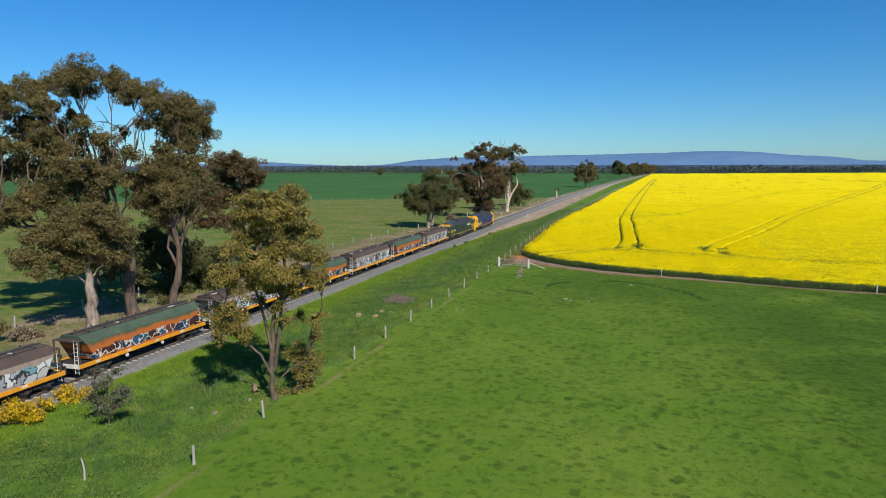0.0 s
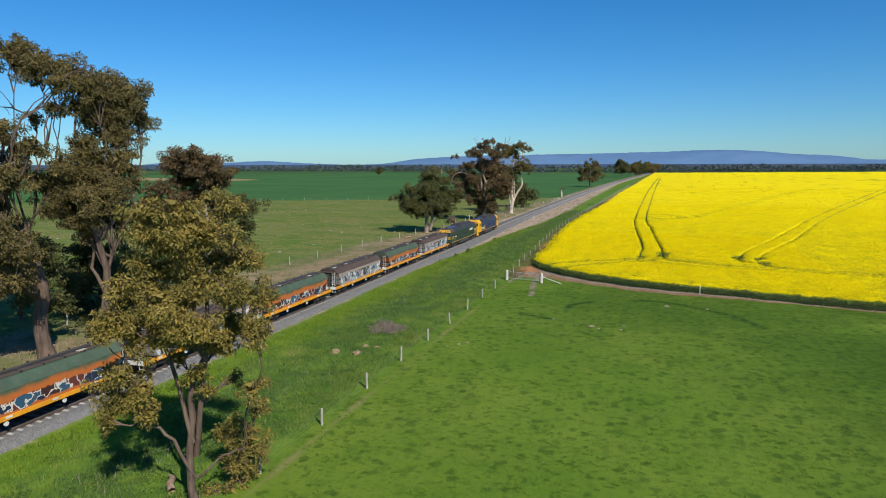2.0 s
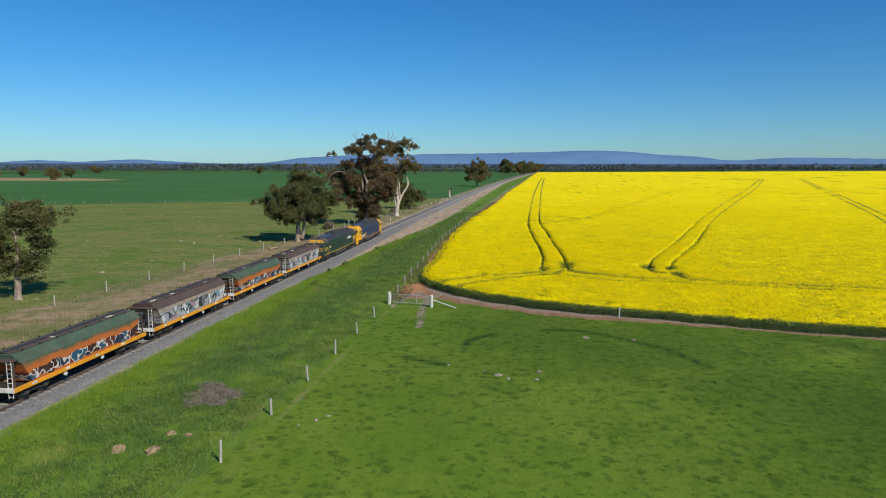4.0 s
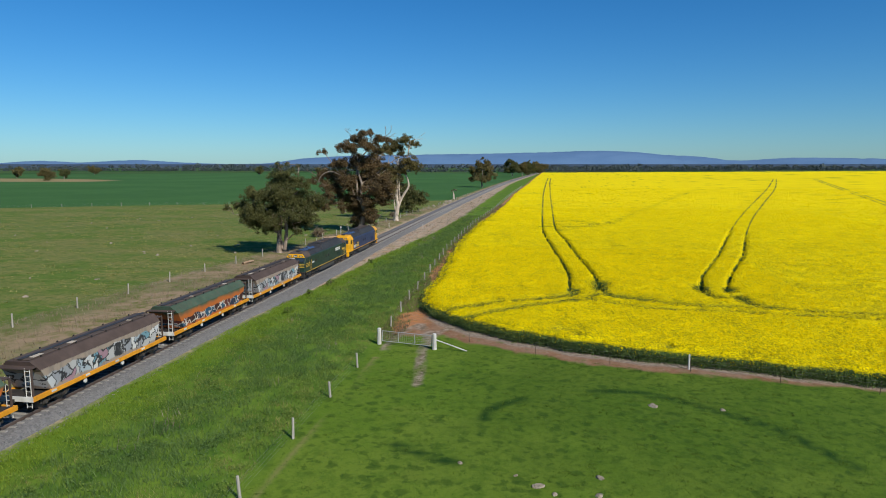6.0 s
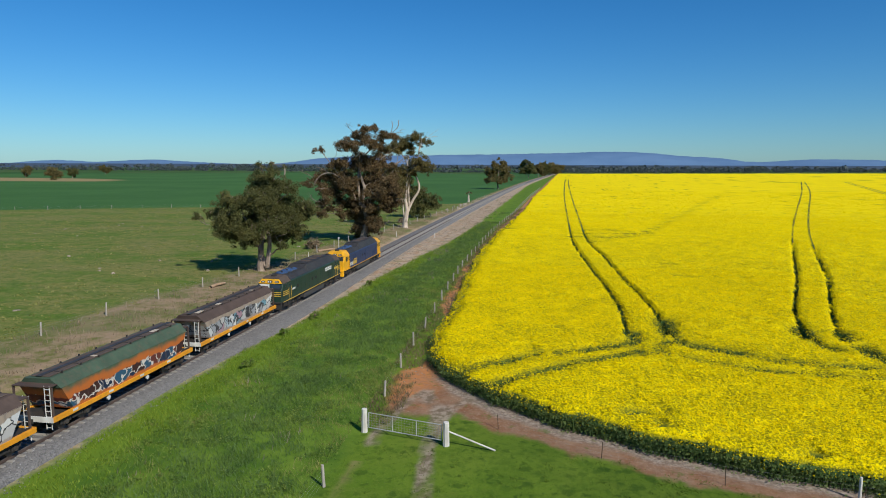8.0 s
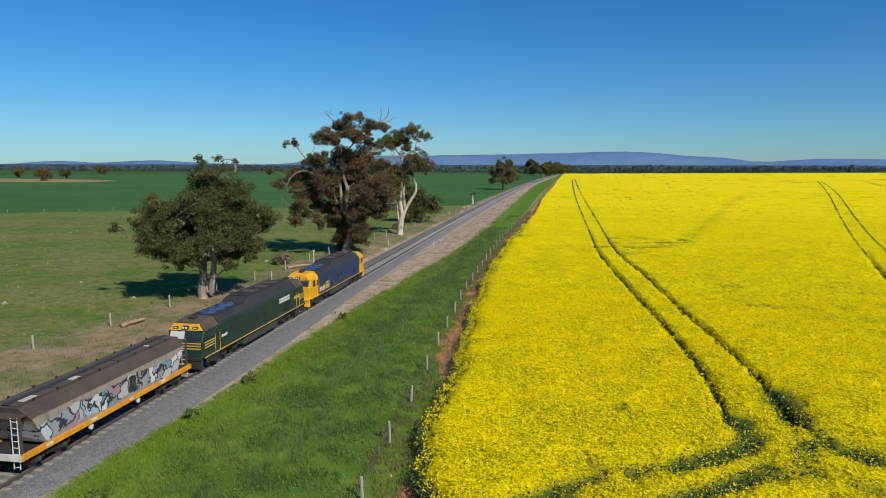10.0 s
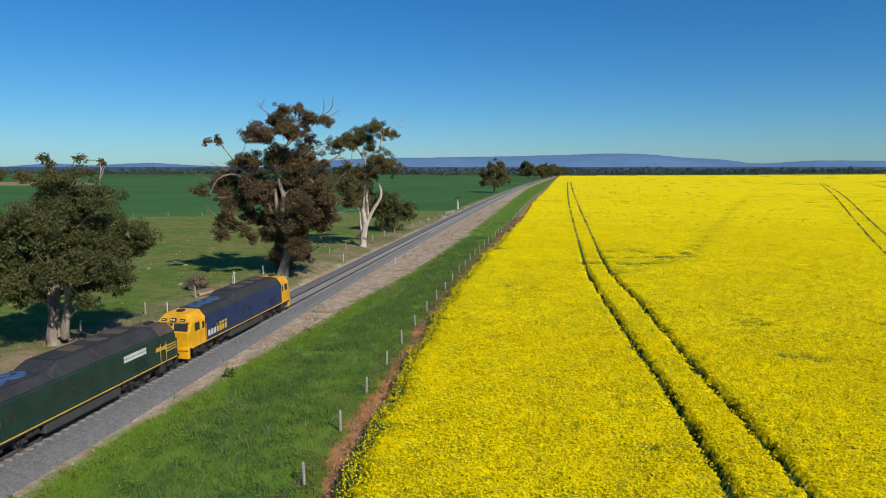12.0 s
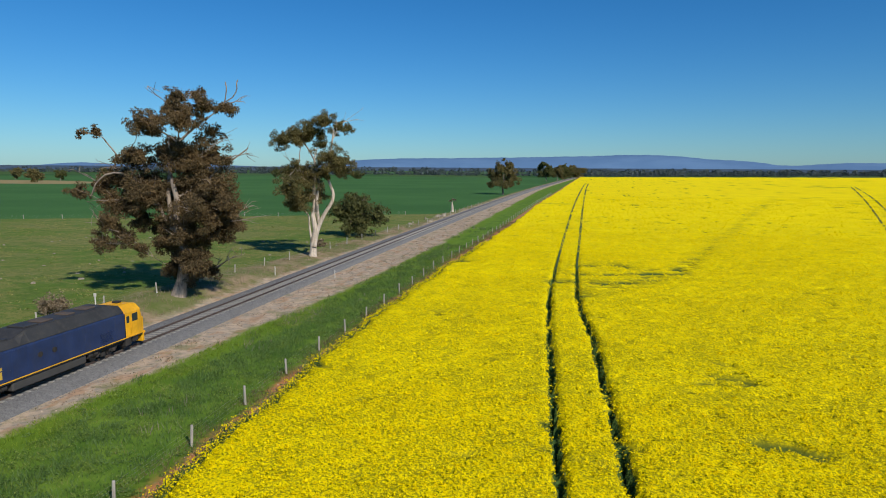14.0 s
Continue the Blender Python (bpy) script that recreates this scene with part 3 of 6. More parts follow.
def canola_bare(x, y):
    """0 in full bloom, 1 where the crop is crushed or flowerless."""
    d = np.full(x.shape, 99.0)
    head = np.zeros(x.shape)
    for t, power, wide in HEAD:
        head = np.maximum(head, 1.15 * power * np.exp(-(seg_dist(x, y, smooth_line(t)) / wide) ** 2))
    head *= np.clip(0.85 + 0.9 * fbm(x, y, 0.5, 4), 0, 1)
    for t in THIN:
        d = np.minimum(d, seg_dist(x, y, t))
    thin = np.exp(-(d / 1.7) ** 2) * np.clip(0.6 + 1.5 * fbm(x * 0.6, y * 1.5, 0.6, 8), 0, 1) * np.interp(y, [205, 232, 250, 420], [1.1, 1.1, 0.38, 0.25])
    streak = np.clip(3.0 * (fbm(x * 0.35, y * 1.6, 0.2, 5) * fbm(x * 0.6, y * 1.4, 0.6, 6) - 0.20), 0, 1) * np.interp(x, [-25, 0, 12], [0.35, 0.6, 1]) * np.interp(y, [112, 140], [0.25, 1])
    weak = 0.8 * np.clip(3.0 * (fbm(x, y * 1.2, 0.5, 16) - 0.62), 0, 1)
    spots = sum(np.exp(-((x - a) / 1.1) ** 2 - ((y - b) / 0.6) ** 2) for a, b in ((28.9, 157.4), (22.1, 140.5), (18.5, 169.3), (27.2, 159.6), (-7.6, 113.6)))
    nub = 0.95 * spots + 1.4 * np.exp(-((x + 24.0) / 2.4) ** 2 - ((y - 231.0) / 1.4) ** 2) + 0.9 * np.exp(-((x + 14) / 6.5) ** 2 - ((y - 405) / 2.5) ** 2)
    return np.clip(np.max([head, thin, streak, weak, nub], axis=0), 0, 1)


def canola_height(x, y):
    d = np.full(x.shape, 9.0)
    for t in TRAM:
        d = np.minimum(d, seg_dist(x, y, t) + 0.10 * fbm(x, y, 0.9, 3) + 0.16 * fbm(x, y, 3.2, 31))
    keep = np.interp(np.maximum(y - 215, (x - 31) * 4), [0, 30], [0, 1])
    rut = np.maximum(np.clip((d - 0.05) / 0.30, 0, 1), keep)
    h = 1.26 + 0.10 * fbm(x, y, 1.6, 1) + 0.09 * fbm(x, y, 4.0, 2) + 0.10 * fbm(x, y, 7.5, 33) - 0.44 * canola_bare(x, y)
    edge = np.clip(canola_inside(x, y) / 1.3 + 0.3 + 0.2 * fbm(x, y, 0.8, 9), 0, 1)
    return np.maximum(h * (0.08 + 0.92 * rut) * np.sqrt(edge), 0.02)


cx = axis_steps(-26, -25, 30, 800, 0.34, 1.05)
cy = axis_steps(60, 102, 250, 1800, 0.34, 1.035)
canola_me, _ = grid_mesh("canopy", cx, cy, canola_height, [M_CANOLA], keep=lambda c: canola_inside(c[:, 0], c[:, 1]) > -0.05)
cvx = np.empty(len(canola_me.vertices) * 3, np.float32)
canola_me.vertices.foreach_get("co", cvx)
cvx = cvx.reshape(-1, 3)
# beyond the modelled flower heads the canopy itself carries the bloom
add_float(canola_me, "bloom", np.clip(np.maximum((cvx[:, 1] - 150) / 190, (cvx[:, 0] - 50) / 90), 0, 1))
add_float(canola_me, "bare", canola_bare(cvx[:, 0].astype(float), cvx[:, 1].astype(float)))
canola_field = tagged(new("canola_field", canola_me), "canola crop in full yellow flower with dark wheel tracks", "crop field", kind="stuff")


def scatter(n, x0, x1, y0, y1, seed, dens=None):
    r = np.random.default_rng(seed)
    x, y = r.uniform(x0, x1, n), r.uniform(y0, y1, n)
    if dens is not None:
        k = r.uniform(0, 1, n) < dens(x, y)
        x, y = x[k], y[k]
    return x, y, r


def blades(x, y, z, height, width, r, lean=0.45):
    """One bent triangle a blade."""
    n = len(x)
    a, b = r.uniform(0, 2 * np.pi, n), r.uniform(0, 2 * np.pi, n)
    h = height * r.uniform(0.55, 1.25, n)
    dx, dy = np.cos(a) * width / 2, np.sin(a) * width / 2
    lx, ly = np.cos(b) * h * lean * r.uniform(0.2, 1, n), np.sin(b) * h * lean * r.uniform(0.2, 1, n)
    V = np.stack([np.stack([x - dx, y - dy, z], -1), np.stack([x + dx, y + dy, z], -1), np.stack([x + lx, y + ly, z + h], -1)], 1).reshape(-1, 3)
    return V, np.arange(n * 3).reshape(-1, 3)


def chips(x, y, z, size, r, flat=0.5):
    """Small triangles that mostly face the sky."""
    n = len(x)
    nm = r.normal(size=(n, 3)) * flat + np.array([0, 0, 1.0])
    nm /= np.linalg.norm(nm, axis=1, keepdims=True)
    u = np.cross(nm, r.normal(size=(n, 3)))
    u /= np.linalg.norm(u, axis=1, keepdims=True)
    w = np.cross(nm, u)
    s = (size * r.uniform(0.6, 1.4, n))[:, None]
    c = np.stack([x, y, z], -1)
    V = np.stack([c + u * s, c - u * s * 0.5 + w * s * 0.87, c - u * s * 0.5 - w * s * 0.87], 1).reshape(-1, 3)
    return V, np.arange(n * 3).reshape(-1, 3)


def stuff(name, V, F, mat, label, category):
    return tagged(new(name, mesh_np(name, V, F, [mat])), label, category, kind="stuff")


def flower_zone(n, box_, per, spread, size, seed):
    """Heads of bloom: n plants, each a cluster of small petals."""
    x, y, r = scatter(n, *box_, seed)
    h = canola_height(x, y)
    k = (canola_inside(x, y) > 0.45) & (h > 0.7) & (fbm(x, y, 7.5, 33) > r.uniform(-0.9, -0.05, len(x))) & (canola_bare(x, y) < r.uniform(0.15, 0.6, len(x)))
    x, y, h = x[k], y[k], h[k] + r.uniform(-0.12, 0.12, k.sum())
    x, y, h = np.repeat(x, per), np.repeat(y, per), np.repeat(h, per)
    m = len(x)
    return chips(x + r.normal(0, spread, m), y + r.normal(0, spread, m), h + r.normal(0, spread * 0.7, m) + 0.03, size, r, 0.6)


zones = [flower_zone(104000, (-25, 22, 103, 172), 5, 0.042, 0.048, 11), flower_zone(16000, (22, 75, 103, 172), 4, 0.07, 0.085, 12),
         flower_zone(46000, (-25, 75, 172, 285), 4, 0.07, 0.085, 15), flower_zone(15000, (-22, 190, 285, 480), 3, 0.14, 0.19, 13), flower_zone(8000, (75, 190, 100, 285), 3, 0.14, 0.19, 14)]
fv, ff, off = [], [], 0
for V, F in zones:
    fv.append(V), ff.append(F + off)
    off += len(V)
stuff("canola_flowers", np.concatenate(fv), np.concatenate(ff), M_FLOWER, "dense yellow canola flower heads on top of the crop", "flowers")
tv, tf = [], []
for t in TRAM:
    p = np.array([q for q in smooth_line(t, 8) if q[1] > 222 or q[0] > 34])
    w = np.interp(np.maximum(p[:, 1], 222 + (p[:, 0] - 34) * 2.8), [222, 260, 700], [0.10, 0.24, 0.5])
    o = len(tv)
    tv += [(a - b, c, 1.30) for (a, c), b in zip(p, w)] + [(a + b, c, 1.30) for (a, c), b in zip(p, w)]
    n_ = len(p)
    tf += [(o + i, o + n_ + i, o + n_ + i + 1, o + i + 1) for i in range(n_ - 1)]
stuff("wheel_tracks", tv, tf, M_STEM, "dark green crushed wheel tracks far across the canola", "wheel tracks")
x, y, r = scatter(150000, -25, 70, 96, 260, 14, lambda x, y: (np.abs(canola_inside(x, y) - 0.05) < 0.5))
V, F = blades(x, y, np.zeros(len(x)), 1.0, 0.085, r, 0.35)
# broken leaves and stalks along the crop's edge, the wheel tracks and the crushed headland
def along(pts, n, spread, r):
    """n points scattered about a polyline."""
    p = np.array(pts, float)
    seg = np.hypot(*np.diff(p, axis=0).T)
    at = r.uniform(0, seg.sum(), n)
    c = np.concatenate([[0], np.cumsum(seg)])
    return np.interp(at, c, p[:, 0]) + r.normal(0, spread, n), np.interp(at, c, p[:, 1]) + r.normal(0, spread, n)


rs = np.random.default_rng(144)
gx_, gy_ = [], []
for t in TRAM[:4]:
    a_, b_ = along([p for p in smooth_line(t, 4) if p[1] < 225 and p[0] < 40], 16000, 0.30, rs)
    gx_.append(a_), gy_.append(b_)
for t, power, wide in HEAD:
    a_, b_ = along([p for p in smooth_line(t, 4) if p[0] < 40], 9000, wide * 0.6, rs)
    gx_.append(a_), gy_.append(b_)
gx_, gy_ = np.concatenate(gx_), np.concatenate(gy_)
gh_ = canola_height(gx_, gy_)
k = (canola_inside(gx_, gy_) > 0.1) & (gh_ < 1.12)
gx_, gy_, gh_ = gx_[k], gy_[k], gh_[k]
LV, LF = chips(gx_, gy_, gh_ * rs.uniform(0.75, 1.08, len(gh_)), 0.065, rs, 0.9)
stuff("crushed_leaves", LV, LF, M_STEM, "broken green leaves and stalks in the crushed strips of the crop", "leaves")
k = rs.uniform(0, 1, len(gx_)) < np.where(gh_ > 0.7, 0.16, 0.04)
LV, LF = chips(gx_[k] + rs.normal(0, 0.1, k.sum()), gy_[k] + rs.normal(0, 0.1, k.sum()), gh_[k] + 0.06, 0.05, rs, 0.7)
stuff("stray_flowers", LV, LF, M_FLOWER, "stray yellow flowers left in the crushed strips", "flowers")
fx_ = np.concatenate([np.linspace(-22.5, 40, 160)])
front = [(float(a), float(canola_front(a))) for a in fx_]
side = [(float(canola_side(b)), float(b)) for b in np.linspace(260, 126, 140)]
ex, ey = along(side + front, 20000, 0.24, rs)
ez = 1.24 - np.abs(rs.normal(0, 0.34, len(ex))) * np.clip(1 + 0.7 * fbm(ex, ey, 1.6, 146), 0.3, 1.6)
k = ez > 0.3
LV, LF = chips(ex[k], ey[k], ez[k], 0.05, rs, 1.2)
stuff("edge_flowers", LV, LF, M_FLOWER, "scattered yellow flowers hanging down the crop's edge", "flowers")
ax_, ay_ = along(side + front, 190000, 0.3, rs)
az_ = rs.uniform(0.03, 1.1, len(ax_)) * np.clip(0.8 + 0.3 * fbm(ax_, ay_, 1.2, 145), 0.4, 1.1)
LV, LF = chips(ax_, ay_, az_, 0.06, rs, 1.6)
stuff("edge_leaves", LV, LF, M_EDGE, "dark leaves of the canola standing along the crop's edge", "leaves")
stuff("canola_stems", V, F, M_EDGE, "dark green canola stems along the edge of the crop", "stems")

# ---- grass ----
def verge_keep(x, y):
    pe = np.interp(y, [120, 134, 165, 190, 215, 245, 300, 420, 600], [-40.5, -38.9, -37.6, -35.7, -33.8, -33.0, -33.1, -33.9, -36.7]) + bend(y)
    return (x < fence_x(y) - 0.2) & (x > pe)


x, y, r = scatter(340000, -39.8, -25, 14, 250, 21, lambda x, y: verge_keep(x, y) * (0.35 + 0.65 * (fbm(x, y, 0.6, 22) > -0.15)) * np.interp(y, [20, 130, 250], [1, 0.8, 0.45]))
pick = fbm(x, y, 0.28, 24) * 0.7 + fbm(x, y, 1.3, 241) * 0.45 + r.normal(0, 0.18, len(x)) + 0.45 * np.clip(1.2 - np.abs(x + 30.8 - 0.5 * np.sin(y * 0.07)) / 2.6, -0.7, 0.9)
light = x < np.interp(y, [0, 140, 200, 250], [-36.3, -36.0, -33.6, -31.5]) + 1.6 * fbm(x, y, 0.4, 23) + r.normal(0, 0.4, len(x))
rank = ~light & (pick > 0.05) & (x > -35.8)
straw = ~light & ~rank & (pick < -0.42)
mid = ~light & ~rank & ~straw
for k, mat, nm, lb, hh, wd in ((rank, M_BLADE_DARK, "rank_grass", "rank blue-green grass clumps on the railway verge", 0.36, 0.045), (mid, M_BLADE, "verge_grass", "tangled green grass on the railway verge", 0.24, 0.04),
                               (straw, M_BLADE_PALE, "pale_grass", "pale yellow-green grass among the verge growth", 0.26, 0.04), (light, M_BLADE_LIGHT, "young_grass", "short bright green grass beside the ballast", 0.22, 0.06)):
    V, F = blades(x[k], y[k], land_height(x[k], y[k]) - 0.02, hh * (0.95 + 0.35 * fbm(x[k], y[k], 0.9, 26)), wd, r, 0.95)
    stuff(nm, V, F, mat, lb, "grass")
cx_, cy_, r = scatter(1500, -37, -27, 40, 300, 255, lambda x, y: verge_keep(x, y) * (fbm(x, y, 0.22, 256) > 0.25))
k = 14
sz = np.repeat(r.uniform(0.25, 0.6, len(cx_)), k)
x, y = np.repeat(cx_, k) + r.normal(0, 1, len(sz)) * sz * 0.6, np.repeat(cy_, k) + r.normal(0, 1, len(sz)) * sz * 0.6
V, F = blades(x, y, land_height(x, y) - 0.02, 0.35 + sz * 0.6, 0.05, r, 0.7)
stuff("rank_clumps", V, F, M_BLADE_DARK, "taller rank blue-green grass clumps standing out of the verge", "grass")
cx_, cy_, r = scatter(8500, -38.5, -25.2, 24, 260, 261, lambda x, y: verge_keep(x - 1.0, y) * np.clip(0.45 + 0.9 * fbm(x, y, 0.35, 262), 0.05, 1) * np.interp(x, [-38, -34.5], [0.25, 1]))
k = 46
sz = np.repeat(r.uniform(0.3, 0.85, len(cx_)), k)
d = r.normal(size=(len(sz), 3))
d /= np.linalg.norm(d, axis=1, keepdims=True)
d[:, 2] = np.abs(d[:, 2])
rad = r.uniform(0.55, 1.0, len(sz)) * sz
x, y = np.repeat(cx_, k) + d[:, 0] * rad, np.repeat(cy_, k) + d[:, 1] * rad
V, F = chips(x, y, land_height(x, y) + d[:, 2] * rad * 0.6, 0.05, r, 0.8)
low = np.repeat(fbm(cx_, cy_, 0.3, 263) + r.normal(0, 0.25, len(cx_)) + 0.5 * np.clip(1.2 - np.abs(cx_ + 30.8) / 2.6, -0.7, 0.9) > 0.25, k)
for m_, mat, nm, lb in ((low, M_BLADE_DARK, "rank_herbage", "soft mounds of dark blue-green herbage on the verge"), (~low, M_BLADE, "green_herbage", "soft mounds of mid-green herbage on the verge")):
    W_ = V.reshape(-1, 3, 3)[m_].reshape(-1, 3)
    stuff(nm, W_, np.arange(len(W_)).reshape(-1, 3), mat, lb, "grass")
x, y, r = scatter(9000, -36, -28, 40, 300, 257, lambda x, y: verge_keep(x, y) * (fbm(x, y, 0.3, 258) > 0.5))
V, F = blades(x, y, land_height(x, y), 0.6, 0.045, r, 0.6)
stuff("seed_heads", V, F, M_BRUSH, "pale dry seeding grass stalks in the verge", "grass")
x, y, r = scatter(120000, -25.2, 46, 14, 109, 25, lambda x, y: (canola_inside(x, y) < -2.4) * (0.35 + 0.65 * (fbm(x, y * 1.3, 1.1, 26) > 0.0)))
V, F = blades(x, y, land_height(x, y) - 0.01, 0.085, 0.05, r, 1.1)
stuff("paddock_grass", V, F, M_TUFT, "short grazed pasture grass", "grass")
cx_, cy_, r = scatter(9500, -25, 46, 16, 108.5, 251, lambda x, y: (canola_inside(x, y) < -2.6) * np.clip(0.35 + 0.8 * fbm(x, y, 0.13, 27), 0.08, 1))
k = 26
sz = np.repeat(r.uniform(0.14, 0.42, len(cx_)), k)
x, y = np.repeat(cx_, k) + r.normal(0, 1, len(sz)) * sz * 0.5, np.repeat(cy_, k) + r.normal(0, 1, len(sz)) * sz * 0.4
V, F = blades(x, y, land_height(x, y) - 0.01, 0.03 + sz * 0.10, 0.06, r, 1.8)
stuff("pasture_tufts", V, F, M_TUFT_DARK, "darker ungrazed grass tufts in the paddock", "grass")
cx_, cy_, r = scatter(9000, -150, -58, 70, 330, 253, lambda x, y: (x < left_fence_x(y) - 1) * ((np.interp(x, CROP_X, CROP_Y) - y) > 3) * np.clip(0.4 + 0.9 * fbm(x, y, 0.12, 271), 0.05, 1))
k = 7
sz = np.repeat(r.uniform(0.2, 0.5, len(cx_)), k)
x, y = np.repeat(cx_, k) + r.normal(0, 1, len(sz)) * sz * 0.8, np.repeat(cy_, k) + r.normal(0, 1, len(sz)) * sz * 0.6
V, F = blades(x, y, land_height(x, y) - 0.01, 0.08 + sz * 0.3, 0.16, r, 1.1)
stuff("thin_pasture_tufts", V, F, M_BLADE_PALE, "pale tufted grass over the thin stony pasture", "grass")
x, y, r = scatter(42000, -64, -46, 20, 330, 27, lambda x, y: (x > left_fence_x(y) - 1.5) * (x < RAIL_X - 4.3 + bend(y)) * (0.2 + 0.8 * (fbm(x, y, 0.4, 28) > 0.0)))
V, F = blades(x, y, land_height(x, y) - 0.02, 0.42, 0.06, r, 0.6)
stuff("dry_grass", V, F, M_DRY, "dry straw-coloured grass along the fence beyond the track", "grass")
x, y, r = scatter(80000, -28.2, -22.4, 30, 320, 29, lambda x, y: (np.abs(x - fence_x(y) - 0.55) < np.where(y > 111, 1.25, 0.0)) * (fbm(x, y, 0.5, 30) > -0.1))
V, F = blades(x, y, np.zeros(len(x)), 0.34, 0.045, r, 0.8)
stuff("fence_line_weeds", V, F, M_WEED, "reddish dry weeds along the fence line", "weeds")

# clods and litter on the made ground and the red strip
x, y, r = scatter(26000, -40, -22.5, 112, 330, 61, lambda x, y: ((~verge_keep(x, y)) & (x > RAIL_X + 3.0 + bend(y)) & ((x < fence_x(y) - 3) | ((x > fence_x(y) + 0.3) & (canola_inside(x, y) < 0)))) * (fbm(x, y, 0.7, 62) > -0.1))
V, F = chips(x, y, land_height(x, y) + 0.03, 0.07, r, 1.2)
stuff("earth_clods", V, F, M_CLOD, "tan and brown clods and litter on bare ground", "clods")
x, y, r = scatter(30000, -40, -32, 150, 420, 63, lambda x, y: (~verge_keep(x, y)) * (x > RAIL_X + 3.2 + bend(y)) * (x < RAIL_X + 11 + bend(y)) * (fbm(x, y, 0.5, 64) > 0.35))
V, F = blades(x, y, land_height(x, y) - 0.01, 0.2, 0.06, r, 0.9)
stuff("stray_grass", V, F, M_WEED, "straggly weeds on the bare strip beside the ballast", "weeds")

# ---- railway ----
def ribbon(name, prof, y0, y1, step, mat, smooth=False):
    """A profile of (x, z) pairs drawn along the line."""
    yy = np.arange(y0, y1 + step / 2, step)
    b = bend(yy)
    n = len(prof)
    V = np.array([[px + RAIL_X + bx, yv, pz] for yv, bx in zip(yy, b) for px, pz in prof])
    i = (np.arange(len(yy) - 1)[:, None] * n + np.arange(n - 1)[None, :])
    F = np.stack([i, i + 1, i + n + 1, i + n], -1).reshape(-1, 4)
    return mesh_np(name, V, F, [mat], smooth)


bed_me = ribbon("ballast_bed", [(-4.0, -0.1), (-2.7, 0.30), (-1.7, 0.40), (0, 0.39), (1.7, 0.40), (2.7, 0.26), (3.6, -0.1)], -60, 1300, 2.0, M_BALLAST)
# the stone is narrower before the headland and past the trees on the field side
bco = np.empty(len(bed_me.vertices) * 3, np.float32)
bed_me.vertices.foreach_get("co", bco)
bco = bco.reshape(-1, 3)
off_r = bco[:, 0] - RAIL_X - bend(bco[:, 1])
bco[:, 0] -= np.where(off_r > 2.0, (off_r - 1.9) * np.interp(bco[:, 1], [118, 132, 148, 165, 200, 600], [0.7, -0.1, -0.1, 0.24, 0.62, 0.62]), 0)
bed_me.vertices.foreach_set("co", bco.ravel())
railway = tagged(new("railway_bed", bed_me), "grey crushed stone ballast bed of a single railway track", "railway", kind="structure")
x, y, r = scatter(52000, -46.2, -38.4, 50, 215, 31)
d = np.abs(x - RAIL_X - bend(y))
V, F = chips(x, y, np.interp(d, [0, 1.7, 2.7, 3.6], [0.39, 0.40, 0.28, -0.1]) + 0.015, 0.042, r, 1.0)
stuff("ballast_stones", V, F, M_STONE, "loose grey ballast stones", "stones")
for side in (-0.8, 0.8):
    web = ribbon("rail", [(side - 0.07, 0.44), (side - 0.012, 0.47), (side - 0.035, 0.60), (side + 0.035, 0.60), (side + 0.012, 0.47), (side + 0.07, 0.44)], -60, 1300, 2.0, M_RAIL)
    rail = tagged(new("rail", web), "rust brown steel rail with a worn bright head", "rail", "rails", "structure")
    part("rail_head", ribbon("rail_head", [(side - 0.034, 0.60), (side - 0.03, RAIL_TOP), (side + 0.03, RAIL_TOP), (side + 0.034, 0.60)], -60, 1300, 2.0, M_RAILHEAD), None, rail)

# ---- trees ----
def tube(path, radii, n=7):
    """Vertices and faces of a tapered bent tube."""
    path = np.asarray(path, float)
    V, F = [], []
    for i, (p, rad) in enumerate(zip(path, radii)):
        d = path[min(i + 1, len(path) - 1)] - path[max(i - 1, 0)]
        d /= np.linalg.norm(d) + 1e-9
        s = np.cross(d, (0.0, 1.0, 0.1))
        s /= np.linalg.norm(s) + 1e-9
        t = np.cross(s, d)
        for k in range(n):
            a = 2 * math.pi * k / n
            V.append(p + rad * (math.cos(a) * s + math.sin(a) * t))
    for i in range(len(path) - 1):
        for k in range(n):
            F.append((i * n + k, i * n + (k + 1) % n, (i + 1) * n + (k + 1) % n, (i + 1) * n + k))
    return np.array(V), np.array(F)


def bent(a, b, r, sag=0.12, steps=6):
    """A wandering path from a to b that leaves a steeply."""
    a, b = np.asarray(a, float), np.asarray(b, float)
    L = np.linalg.norm(b - a)
    mid = a + (b - a) * 0.45 + np.array([0, 0, 0.16 * L]) * r.uniform(0.0, 1.0) + r.normal(size=3) * L * sag * 0.5
    t = np.linspace(0, 1, steps)[:, None]
    p = (1 - t) ** 2 * a + 2 * t * (1 - t) * mid + t ** 2 * b
    p[1:-1] += r.normal(size=(steps - 2, 3)) * L * 0.025
    return p


